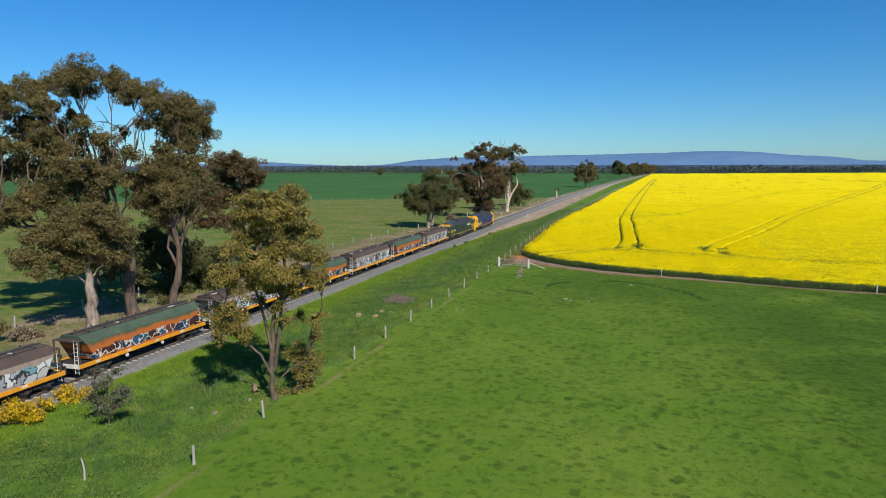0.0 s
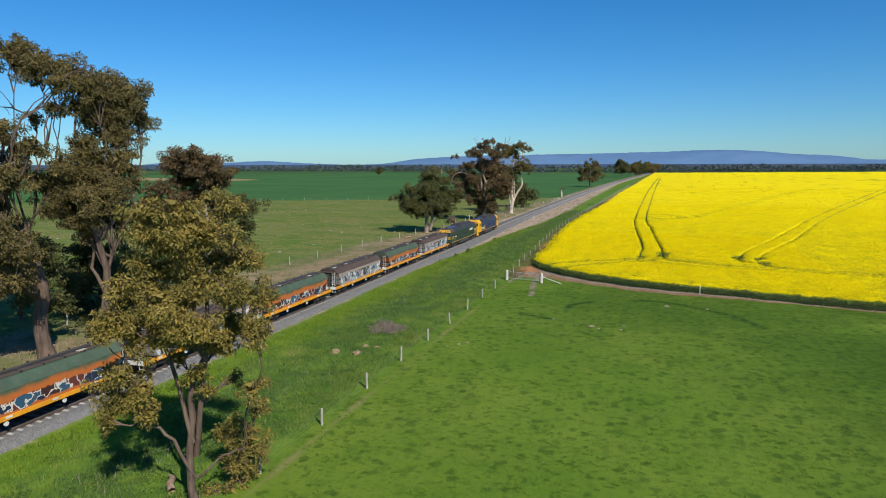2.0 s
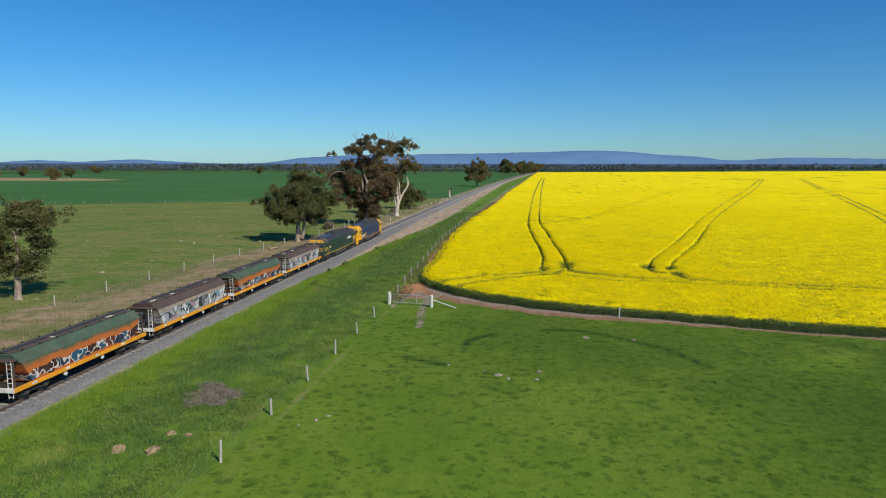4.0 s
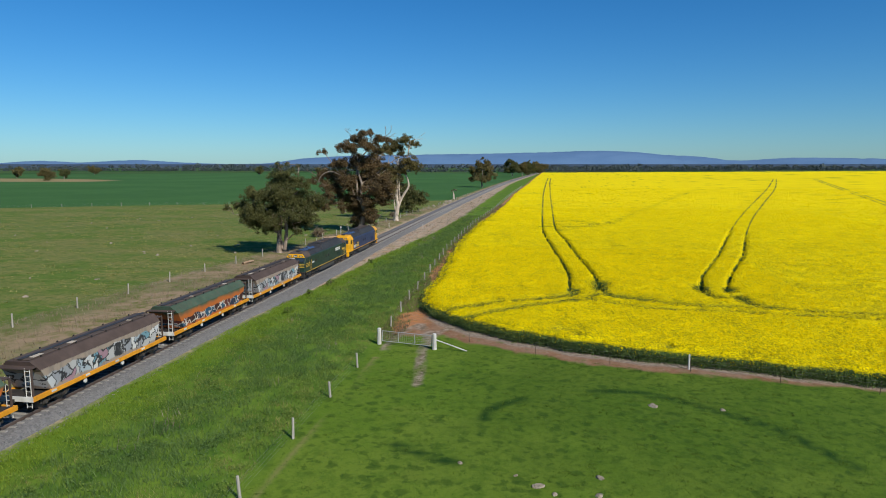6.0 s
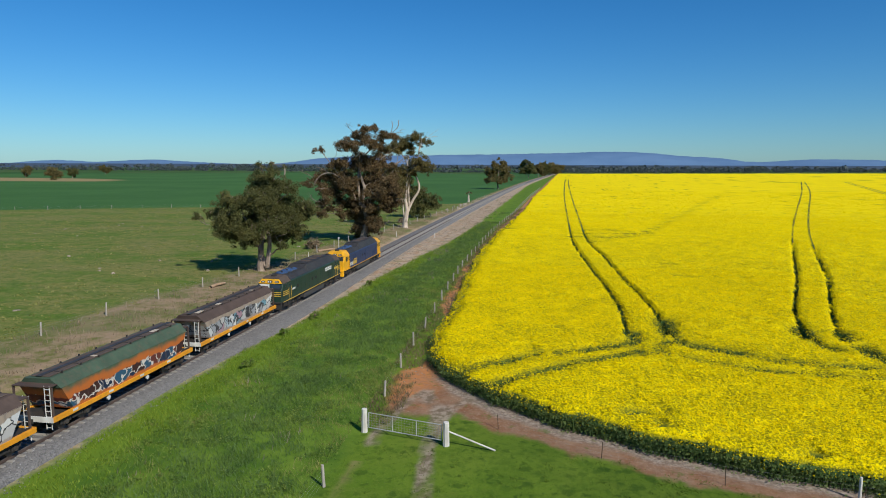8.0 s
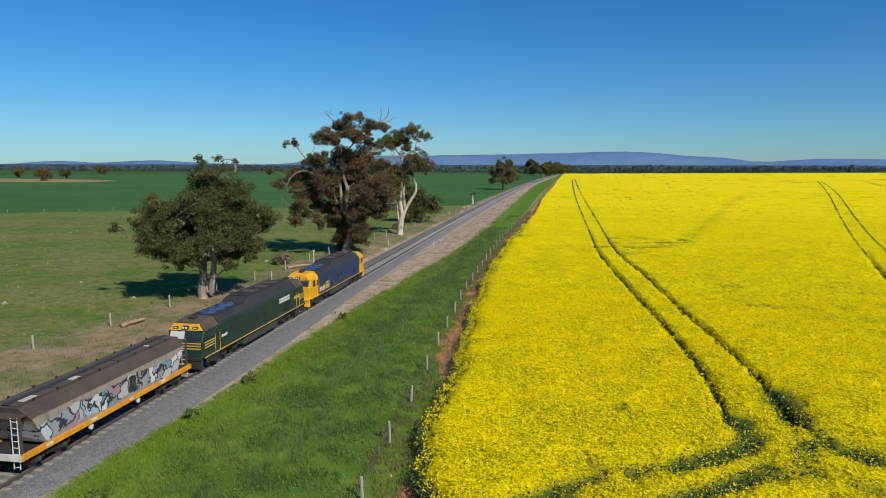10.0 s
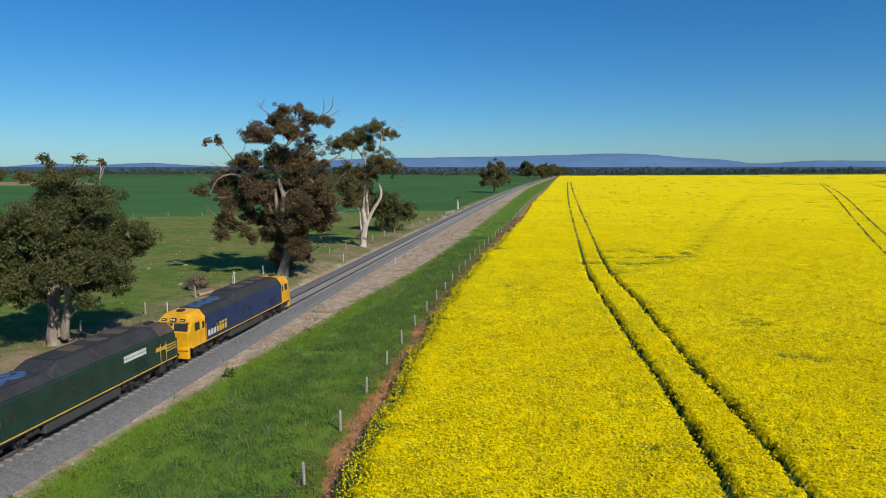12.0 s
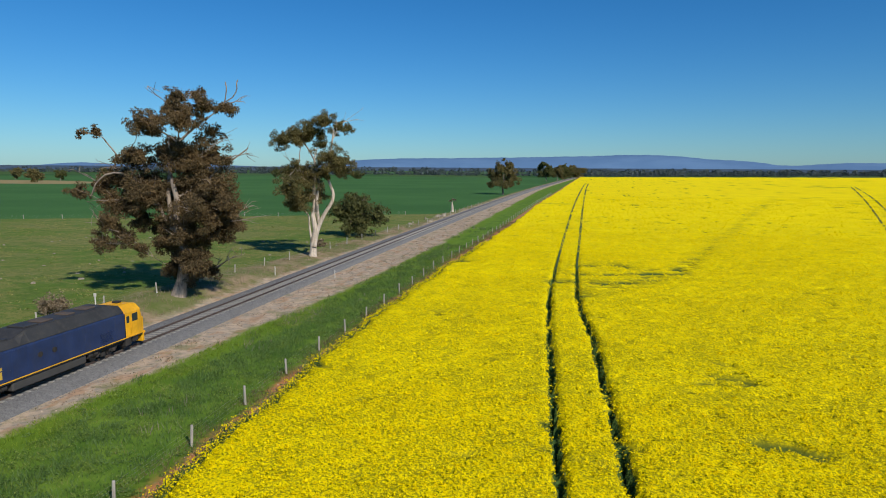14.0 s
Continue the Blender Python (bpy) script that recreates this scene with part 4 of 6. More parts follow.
def gum_tree(x, y, clumps, leaf, bark, label, seed, trunk_r=0.45, fork=0.3, lean=(0.0, 0.0), face=None, leaf_size=0.24, density=1.0, depth=0.8, name="gum_tree", rising=False, twigs=0, leaders=(), spread=1.3, fat=1.0):
    """A gum: trunk, a limb to every clump of foliage, twigs inside, hanging leaves. Clumps are (across, height, radius)."""
    r = np.random.default_rng(seed)
    az = math.atan2(-x, y + 10) if face is None else face
    th = empty(name, pose(x, y, float(land_height(np.array(x), np.array(y))), 0, 0, math.degrees(az)), label, "tree")
    top = max(c[1] for c in clumps)
    wide = max(abs(c[0]) for c in clumps) + 1.0
    centres = []
    for u, v, rad in clumps:
        roll = max(0.0, 1 - (abs(u) / wide) ** 2) ** 0.5
        centres.append((np.array([u, r.uniform(-1, 1) * depth * wide * 0.55 * roll, v]), rad * fat))
    fz = top * fork
    forkp = np.array([lean[0], lean[1], fz])
    Vs, Fs, off = [], [], 0

    def add(path, radii, n=7):
        nonlocal off
        v, f = tube(path, radii, n)
        Vs.append(v), Fs.append(f + off)
        off += len(v)

    up = [c for c, rad in centres if c[2] > top * 0.72]
    tip_ = np.mean(up, axis=0) * np.array([0.75, 0.75, 0.9])
    low = bent((0, 0, -0.3), forkp, r, 0.06, 6)
    high = bent(forkp, tip_, r, 0.10, 7)
    p = np.concatenate([low, high[1:]])
    taper = np.interp(np.arange(len(p)), [0, 1, 5, len(p) - 1], [trunk_r * 1.4, trunk_r, trunk_r * 0.78, 0.06])
    add(p, taper, 9)
    nodes = [(p[i], taper[i]) for i in range(4, len(p) - 1)]
    for ln, l0 in leaders:
        q = np.array([(a, r.uniform(-0.3, 0.3), b) for a, b in smooth_line(ln, 3)])
        rr = np.linspace(l0, max(0.06, l0 * 0.3), len(q))
        add(q, rr, 7)
        nodes += [(q[i], rr[i]) for i in range(2, len(q), 2)]
    order = sorted(centres, key=lambda c: np.linalg.norm(c[0] - forkp))
    for c, rad in order:
        def cost(nd):
            d = c - nd[0]
            return np.linalg.norm(d) + (4.0 if d[2] < 0.3 else 0.0) + 1.2 * max(0.0, 0.6 - d[2] / (np.linalg.norm(d) + 1e-6)) * np.linalg.norm(d)
        pool = [nd for nd in nodes if nd[0][2] < c[2] * 0.62] if rising else nodes
        base, br = min(pool or nodes, key=cost)
        tip = c + np.array([0, 0, -0.25 * rad])
        L = np.linalg.norm(tip - base)
        r0 = min(br * 0.75, 0.06 + 0.026 * L)
        path = bent(base, tip, r, 0.16, 7)
        add(path, np.linspace(r0, max(0.035, r0 * 0.35), 7), 6)
        nodes.append((path[3], r0 * 0.75)), nodes.append((path[-1], max(0.05, r0 * 0.4)))
        for _ in range(int(5 + 2 * rad)):
            d = r.normal(size=3)
            d[2] = abs(d[2]) * 0.8
            d /= np.linalg.norm(d)
            add(bent(path[r.integers(4, 7)], c + d * rad * r.uniform(0.6, 0.98), r, 0.2, 4), [0.05, 0.04, 0.025, 0.012], 4)
    for _ in range(twigs):
        c, rad = centres[r.integers(len(centres))]
        out = np.array([np.sign(c[0]) * r.uniform(0.6, 1.4), r.normal() * 0.5, r.uniform(0.1, 0.9)])
        tip = c + out * (rad + r.uniform(0.4, 1.8))
        path = bent(c, tip, r, 0.25, 6)
        add(path, np.linspace(0.09, 0.02, 6), 5)
        for k in range(4):
            add(bent(path[r.integers(2, 6)], tip + r.normal(size=3) * 0.9, r, 0.2, 4), [0.035, 0.03, 0.022, 0.012], 4)
    trunk = mesh_np("trunk", np.concatenate(Vs), np.concatenate(Fs), [bark], True)
    part("trunk", trunk, None, th)
    LV, LF, off2 = [], [], 0
    for c, rad in centres:
        # each clump is several uneven tufts with air between
        tufts = min(10 if leaf_size > 0.5 else 40, max(6, int(13 * rad ** 1.4)))
        d = r.normal(size=(tufts, 3))
        d /= np.linalg.norm(d, axis=1, keepdims=True)
        cen = c + d * rad * r.uniform(0.15, spread, (tufts, 1)) * np.array([1.0, 1.0, 0.78])
        tr = rad ** (1.0 if leaf_size > 0.5 else 0.55) * r.uniform(0.26, 0.6, tufts)
        # coarse inner foliage that keeps the middle of the clump dark
        inner = r.normal(size=(int(30 * rad ** 1.6) + 4, 3))
        inner = c + inner / np.linalg.norm(inner, axis=1, keepdims=True) * rad * r.uniform(0.1, 0.62, (len(inner), 1)) * np.array([1.0, 1.0, 0.75])
        iu, iw = r.normal(size=inner.shape), r.normal(size=inner.shape)
        iu *= min(0.2 + 0.16 * rad, leaf_size * 2.2) / np.linalg.norm(iu, axis=1, keepdims=True)
        iw *= min(0.12 + 0.1 * rad, leaf_size * 1.4) / np.linalg.norm(iw, axis=1, keepdims=True)
        LV.append(np.stack([inner - iu, inner - iw, inner + iu + iw], 1).reshape(-1, 3)), LF.append(np.arange(len(inner) * 3).reshape(-1, 3) + off2)
        off2 += len(inner) * 3
        for q, s in zip(cen, tr):
            n = min(420, int(density * 40 * (s / 0.6) ** 2 * (0.30 / leaf_size) ** 1.6) + 5)
            e = r.normal(size=(n, 3))
            e /= np.linalg.norm(e, axis=1, keepdims=True)
            pos = q + e * s * (r.uniform(0.1, 1.0, (n, 1)) ** 0.5) * np.array([1.0, 1.0, 0.75])
            pos[:, 2] -= 0.12 * s * np.hypot(e[:, 0], e[:, 1])
            u = r.normal(size=(n, 3)) * np.array([0.6, 0.6, 0.5]) + np.array([0, 0, -0.55]) + e * 0.35
            u /= np.linalg.norm(u, axis=1, keepdims=True)
            w = np.cross(u, r.normal(size=(n, 3)))
            w /= np.linalg.norm(w, axis=1, keepdims=True)
            L = (leaf_size * r.uniform(0.6, 1.5, n))[:, None]
            V = np.stack([pos + w * L * 0.27, pos + u * L, pos - w * L * 0.27], 1).reshape(-1, 3)
            LV.append(V), LF.append(np.arange(n * 3).reshape(-1, 3) + off2)
            off2 += n * 3
    part("crown", mesh_np("crown", np.concatenate(LV), np.concatenate(LF), [leaf]), None, th)
    return th


def round_clumps(width, low, top, n, seed, rad=0.3):
    r = np.random.default_rng(seed)
    out = []
    for i in range(n):
        t = (i + 0.5) / n
        z = low + (top - low) * t
        half = width / 2 * math.sqrt(max(0.1, 1 - (2 * t - 1.05) ** 2))
        out.append((r.uniform(-1, 1) * half, z, width * rad * r.uniform(0.75, 1.1) * 0.8))
    return out


E_OLD = "old river gum with a spreading olive crown and pale peeling trunk"
gum_tree(-51.1, 50.7, [(-0.1, 11.1, 1.9), (1.8, 11, 1.6), (-1.6, 10.4, 1.6), (-3.3, 9.3, 1.6), (-4.6, 7.7, 1.4), (-5.4, 7.2, 0.9), (-2.7, 7.6, 1.5), (-0.3, 9, 1.9), (1.7, 8.9, 1.6), (3.3, 9.5, 1.1), (0.1, 7.1, 1.5), (-2.3, 6.1, 1), (2.3, 7.3, 1.1), (-4, 6.2, 0.7)],
         M_LEAF_OLIVE, M_BARK_GREY, E_OLD, 101, 0.62, 0.30, depth=0.8, leaf_size=0.2, density=1.5, spread=1.2, fat=1.25)
T_TOP = [(-9.6, 22.7, 1.6), (-7.7, 23.5, 1.8), (-5.1, 25, 1.4), (-3.1, 24.8, 1.7), (-0.8, 24.9, 1.6), (1.2, 23.8, 1.5), (3, 23.6, 1.3), (-4.2, 23.4, 1.2), (-9.3, 20.5, 1.4), (-10.5, 18.4, 1.2), (-6.8, 21.8, 1), (-11.1, 21.4, 1.6), (-12.8, 21.1, 1.6), (-13.2, 18.4, 1.6), (-12.5, 15.7, 1.6)]
T_MID = [(-5.1, 21.3, 0.9), (-7.5, 20.9, 0.9), (-3.1, 20.4, 0.9), (-4.3, 18.8, 0.9), (-2.2, 18.1, 0.8), (-0.4, 19.8, 0.7), (0.6, 17.4, 1), (-1, 15.4, 1), (-2.7, 16.2, 1), (-5.1, 17.4, 0.9), (1.5, 20.6, 0.7), (-6.6, 19.3, 0.9), (2.9, 22.1, 0.7), (1.2, 14.6, 1), (-6.1, 22, 0.8)]
T_LOW = [(-8, 18.5, 1.8), (-6.4, 19.5, 1.2), (-9.9, 16.2, 1.6), (-6.1, 17.3, 1.6), (-4.6, 15.6, 1.5), (-2, 18.8, 1.2), (-1.6, 17.3, 1), (-3.8, 14.5, 1.4), (-1.2, 15, 1.2), (-5.8, 14.4, 1.6), (-7.7, 15.7, 1.2), (-8.4, 13.2, 1.6), (-9.6, 11.9, 1.2), (-10.7, 11, 1), (-6.4, 12.9, 1.3), (-12.2, 13, 1.5), (-3.4, 12.8, 1)]
gum_tree(-51.7, 56.6, T_TOP + T_MID + T_LOW, M_LEAF_OLIVE, M_BARK_DARK, "very tall gum tree with open olive crown and bare limbs", 102, 0.6, 0.24, leaf_size=0.19, density=1.5, depth=0.55, rising=True, twigs=4, spread=1.2, fat=1.25)
S_ALL = [(0.9, 22.4, 1.7), (2.9, 22.2, 1.7), (4.2, 20.2, 1.2), (1.4, 20.3, 1.7), (0, 20.9, 1.1), (2.5, 18.8, 1.6), (0.2, 17.9, 1.4), (3.5, 21.1, 1.1), (-0.9, 15.8, 1.9), (1.2, 15.8, 1.7), (2.9, 16.9, 1.1), (0.5, 13.4, 1.9), (-2.3, 13.9, 1.7), (-1.1, 12.1, 1.7), (1.8, 13.9, 1.3), (3.6, 15.8, 0.7), (2.1, 11.4, 1.1), (0.1, 10.7, 1.2), (3.7, 14.6, 0.7)]
gum_tree(-49.4, 59.5, S_ALL, M_LEAF_OLIVE, M_BARK_DARK, "tall gum tree with a domed olive crown leaning outward", 116, 0.45, 0.22, lean=(1.0, 0), leaf_size=0.19, density=1.5, depth=0.6, rising=True, spread=1.2, fat=1.25)
R_ALL = [(-3.3, 16.2, 1.5), (-0.9, 16.6, 1.8), (1, 15.7, 1.6), (-2.6, 14.1, 1.6), (0.3, 13.7, 1.6), (-4.6, 12.9, 1.3), (-4.9, 10.5, 1.5), (-2.5, 11.3, 1.6), (2.3, 14.5, 0.9), (-5.4, 7.8, 1.3), (-3.5, 8.1, 1.3), (-0.7, 11.8, 1.5), (-6.6, 11.5, 1.1)]
gum_tree(-56.2, 84, R_ALL, M_LEAF_BROWN, M_BARK_GREY, "medium gum tree with a rounded bronze-green crown", 103, 0.4, 0.3, leaf_size=0.2, density=1.5, depth=0.7, spread=1.2, fat=1.3)
D_ALL = [(-0.6, 5.4, 2.6), (-2.6, 3.2, 2.2), (2, 3, 2.6), (0.5, -0.1, 2.4), (4.2, 4.2, 2.2), (4.9, 1.2, 2.1), (-3.5, -0.4, 1.8), (3.2, -1.6, 1.7), (-1.2, 7.2, 1.6), (7.4, 4.3, 1.5), (6.5, 0.5, 1.4)]
gum_tree(-60, 71, D_ALL, M_LEAF_DARK, M_BARK_DARK, "low dark gum tree in the shade of taller trees", 104, 0.3, 0.2, density=1.8, depth=1.0, fat=1.2)
gum_tree(-56, 60, [(0, 5.2, 1.6), (-1.5, 4, 1.3), (1.4, 3.6, 1.3)], M_LEAF_DARK, M_BARK_DARK, "young shaded gum sapling under tall trees", 105, 0.14, 0.3, name="sapling")
gum_tree(-66, 66, [(0, 8.2, 2.4), (-2.5, 6.6, 2.2), (2.4, 6.4, 2.2), (0.5, 4.6, 2.0)], M_LEAF_DARK, M_BARK_DARK, "dark bushy gum tree behind taller trees", 106, 0.25, 0.25, density=1.7)
gum_tree(-56.5, 68, [(-3, 4.2, 1.6), (0.5, 4.6, 1.7), (3.2, 3.6, 1.4)], M_LEAF_DARK, M_BARK_DARK, "young shaded gum sapling under tall trees", 115, 0.14, 0.3, name="sapling", density=1.5)
gum_tree(-65.8, 101.2, round_clumps(8.6, 3.6, 10.6, 10, 7), M_LEAF_DARK, M_BARK_GREY, "rounded dark gum tree standing alone in the paddock", 107, 0.4, 0.3)
N_TOP = [(1.2, 15.2, 0.7), (2.2, 15, 0.6), (0.1, 15, 0.7), (-1.3, 14.5, 0.8), (1, 14, 1), (2.6, 13.8, 0.6), (-0.6, 13.4, 1), (-1.7, 13.7, 0.6), (0.2, 12.4, 1), (1.7, 12.4, 1), (2.8, 12.6, 0.7), (-1.4, 11.8, 1), (0.9, 11.2, 1.1), (2.5, 11.1, 1), (3.3, 10.2, 0.7), (-2.6, 11.2, 0.6), (-0.5, 10.6, 1.1), (-3.1, 9.8, 0.8), (-1.9, 9.6, 0.9), (-4, 9.2, 0.6), (0.8, 9.5, 1.1), (2.4, 9.1, 0.9), (3.5, 9.2, 0.7), (-4.4, 8.7, 0.4), (-1.2, 8.8, 0.8), (0.1, 8.2, 0.8), (1.6, 8.1, 0.7), (-3.1, 8.4, 0.6)]
N_LOW = [(-3.6, 6.8, 0.7), (-2.8, 5.9, 0.8), (-4, 5.5, 0.4), (-2, 6.5, 0.6), (-1.7, 5.2, 0.5), (-3.5, 5.1, 0.4), (3.2, 6.3, 0.5), (0.4, 7, 0.5), (1.8, 5.8, 0.3), (-1, 6.9, 0.4), (0.9, 6.2, 0.3), (-2.5, 7.6, 0.5)]
gum_tree(-25.5, 42.0, N_TOP + N_LOW, M_LEAF_GOLD, M_BARK_DARK, "gum tree with golden-olive leaves beside the fence", 108, 0.2, 0.36, leaf_size=0.15, density=1.6, spread=1.25, depth=0.9, fat=1.35,
         leaders=[([(0.05, 1.4), (-0.9, 3.4), (-2.0, 4.3), (-3.4, 5.6)], 0.10), ([(0.05, 2.4), (0.6, 6.0), (1.0, 10.0), (0.8, 14.5)], 0.17), ([(0.0, 3.2), (-0.9, 7.5), (-2.0, 11.5)], 0.13), ([(0.1, 1.2), (1.4, 2.4), (2.4, 2.8)], 0.06)])
A_TOP = [(1.6, 12.8, 2), (-0.2, 12.6, 1.7), (3.2, 11.9, 1.7), (4.5, 11.7, 0.9), (-2, 10.1, 2), (-0.2, 10.3, 2), (-3.7, 10.2, 1.5), (1.3, 10.3, 1.6), (0.3, 15.2, 0.5), (1.4, 15.4, 0.5), (3.5, 15, 0.3), (0.6, 8.7, 1.8), (2.3, 9.4, 1.8)]
A_LOW = [(-3.6, 7.6, 2.2), (-1.6, 7.2, 2), (-5.8, 8.2, 1.1), (-7.3, 8.2, 0.8), (-8.2, 8, 0.6), (-3.2, 5.5, 1.7), (-5.2, 6.1, 1.3), (-1.3, 4.6, 1.3), (-0.8, 5.8, 1.6), (3.8, 7.9, 2), (5.8, 9, 1.7), (6.7, 8.3, 1.1), (2.4, 7.2, 1.6), (4.8, 6.6, 1.6), (2.7, 5.1, 1.7), (4.5, 5.3, 1.3), (1.5, 4.5, 0.9), (3.3, 4, 0.8)]
gum_tree(-54.2, 160.5, A_TOP + A_LOW, M_LEAF_DARK, M_BARK_GREY, "broad dark green gum tree with a pale forked trunk", 109, 0.55, 0.1, density=1.5, leaf_size=0.19, spread=1.22, twigs=0, fat=1.17,
         leaders=[([(0.7, 0.6), (0.1, 2.8), (-0.3, 4.5), (-1.3, 6.1), (-2.4, 8.7)], 0.34), ([(0.9, 0.6), (1.3, 3.1), (1.3, 5), (0.9, 7.2), (2.1, 9.6)], 0.38)])
B_TOP = [(-1, 21.1, 1.4), (0.8, 22.1, 1.1), (2.3, 22.6, 0.9), (-2.9, 19.3, 1.4), (-1.6, 19.1, 1.3), (-4.4, 19.5, 0.6), (2.6, 19.4, 1.4), (3.9, 18.4, 0.9), (4.7, 21, 1.3), (6, 21, 0.9), (1, 20.4, 1.1), (-7.5, 18.2, 0.7), (-8.8, 18, 0.4)]
B_MID = [(0.6, 16.1, 2.2), (2.6, 15.3, 2), (-1, 16.1, 1.6), (-3.9, 15.7, 1.4), (-5.5, 15.3, 1.2), (3.9, 15.7, 1.4), (6, 15.3, 0.9), (-7.2, 13.2, 1.4), (-8.8, 12.4, 1.2), (-10.4, 11.7, 0.9), (-4.7, 12.4, 2.4), (-2.7, 11.6, 2.4), (-5.9, 10.3, 1.6), (2.6, 12.8, 2.8), (-4.3, 8.5, 1.3), (-7.7, 10.6, 1.2), (0.2, 11.2, 2.8), (5.1, 11.9, 2.2), (3.5, 9.9, 2.4), (6.7, 9.9, 1.5)]
B_LOW = [(-1, 7.5, 2.4), (1.9, 7.1, 2.4), (4.7, 7.9, 2), (6.3, 8.3, 1.3), (1, 4.2, 2.1), (-0.6, 5.1, 2), (2.6, 3.8, 1.5), (0.2, 2.4, 1.6), (2.6, 2.2, 1.1), (-8, 7.7, 1), (-6.8, 8.6, 1), (-7.5, 6.3, 1), (-8.3, 5.7, 0.7), (-6.4, 6.9, 0.9), (-4.3, 6.7, 0.9), (-3.9, 5.4, 0.8), (-3.4, 7.4, 0.8)]
gum_tree(-49.8, 197.0, B_TOP + B_MID + B_LOW, M_LEAF_BROWN, M_BARK_GREY, "massive bronze-leaved gum tree with layered crown and dead twigs", 110, 0.7, 0.2, lean=(1.2, 0), leaf_size=0.21, density=1.6, twigs=16, spread=1.28, fat=1.2, depth=0.7,
         leaders=[([(-1.1, 8.5), (-2.2, 11.2), (-5.5, 13.7), (-8, 13.2), (-9.2, 11.2)], 0.2), ([(-3.5, 12.3), (-4.7, 14), (-5.9, 15.7), (-7.4, 17.7)], 0.14), ([(2.2, 11.4), (4.7, 14), (7.1, 15.7), (8.3, 16.6)], 0.14), ([(-0.2, 7.5), (-0.5, 13.3), (0.7, 17.1), (4.1, 20)], 0.3), ([(3.7, 19.5), (5.7, 21.3), (6.2, 22.8), (6.1, 23.8)], 0.07), ([(5.7, 21.3), (7.2, 22.6), (7.4, 24)], 0.06)])
C_TOP = [(-4.4, 19.6, 1.5), (-2.2, 20.2, 1.5), (-0, 21.1, 1.8), (1.7, 20.5, 0.8), (1.8, 18.9, 1), (2.8, 22.8, 1.5), (4.5, 22, 1.1), (6.2, 21.8, 0.8), (3.4, 16.7, 2), (4.7, 15.3, 1.6), (5.8, 16.1, 1)]
C_LOW = [(-0.5, 13.2, 2.2), (-2.9, 12.1, 2), (1.5, 14.1, 1.2), (-1.1, 9.8, 1.8), (0.6, 10.4, 1.3), (-2.9, 9.3, 1.3), (-1.9, 14.5, 1.6), (-4, 14.3, 1.1)]
gum_tree(-49.7, 235.5, C_TOP + C_LOW, M_LEAF_GREY, M_BARK_PALE, "tall gum tree with ghost-pale forked trunk and tufted crown", 111, 0.6, 0.2, lean=(0.6, 0), twigs=2, leaf_size=0.22, density=1.5, spread=1.3, depth=0.6, fat=1.32,
         leaders=[([(0.4, 1.6), (0.8, 4.1), (2, 6.9), (3.5, 9.3), (3.6, 11.2), (2.7, 13.7), (3.2, 16.1), (3.9, 21.3)], 0.42), ([(0.1, 1.3), (-0.4, 4.7), (-0.5, 6.9), (-1.8, 8.5)], 0.24), ([(1.2, 5.8), (0.9, 9.8), (1.4, 13), (0.6, 16.4), (-1.4, 19.8)], 0.32), ([(-4.7, 12.7), (-2.3, 15.2), (-1.7, 18.3)], 0.14)])
gum_tree(-52.0, 268, round_clumps(9.5, 2.2, 8.0, 10, 12, 0.34), M_LEAF_DARK, M_BARK_GREY, "low round dark green tree near the line", 112, 0.35, 0.2, leaf_size=0.4)
gum_tree(-48.5, 520, round_clumps(15, 5, 18, 12, 13) + [(-7, 6, 2.2), (0, 20.5, 1.2)], M_LEAF_GREY, M_BARK_GREY, "distant gum tree beside the track", 113, 0.6, 0.3, leaf_size=0.7, density=1.1)
for i, (tx, ty, tw, th_) in enumerate([(-42, 940, 20, 24), (-30, 980, 16, 20), (-24, 1050, 24, 22), (-10, 1130, 28, 20), (-50, 1100, 22, 18), (-637, 771, 14, 13), (-545, 735, 12, 12), (-503, 656, 15, 12), (-430, 1010, 14, 13), (-330, 1000, 16, 11), (-300, 990, 15, 10), (-700, 1000, 16, 13)]):
    gum_tree(tx, ty, round_clumps(tw, th_ * 0.3, th_ * 0.88, 9, 40 + i), M_LEAF_GREY if i % 2 else M_LEAF_DARK, M_BARK_GREY, "distant rounded gum tree on the plain", 200 + i, 0.5, 0.25, leaf_size=1.2, density=1.1, name="distant_tree")
# pollarded stump near the track
gum_tree(-48.5, 358, [(-0.8, 3.8, 0.6), (0.9, 4.2, 0.6), (0.1, 4.4, 0.5)], M_LEAF_BROWN, M_BARK_PALE, "short dead tree with lopped pale limbs", 114, 0.5, 0.5, leaf_size=0.3, density=0.3, name="dead_tree")


def shrub(x, y, w, h, leaf, label, seed, name="shrub", leaf_size=0.14, n=14):
    return gum_tree(x, y, round_clumps(w, h * 0.25, h * 0.85, n, seed, 0.26), leaf, M_BARK_DARK, label, seed, 0.06, 0.15, leaf_size=leaf_size, name=name, density=0.8)


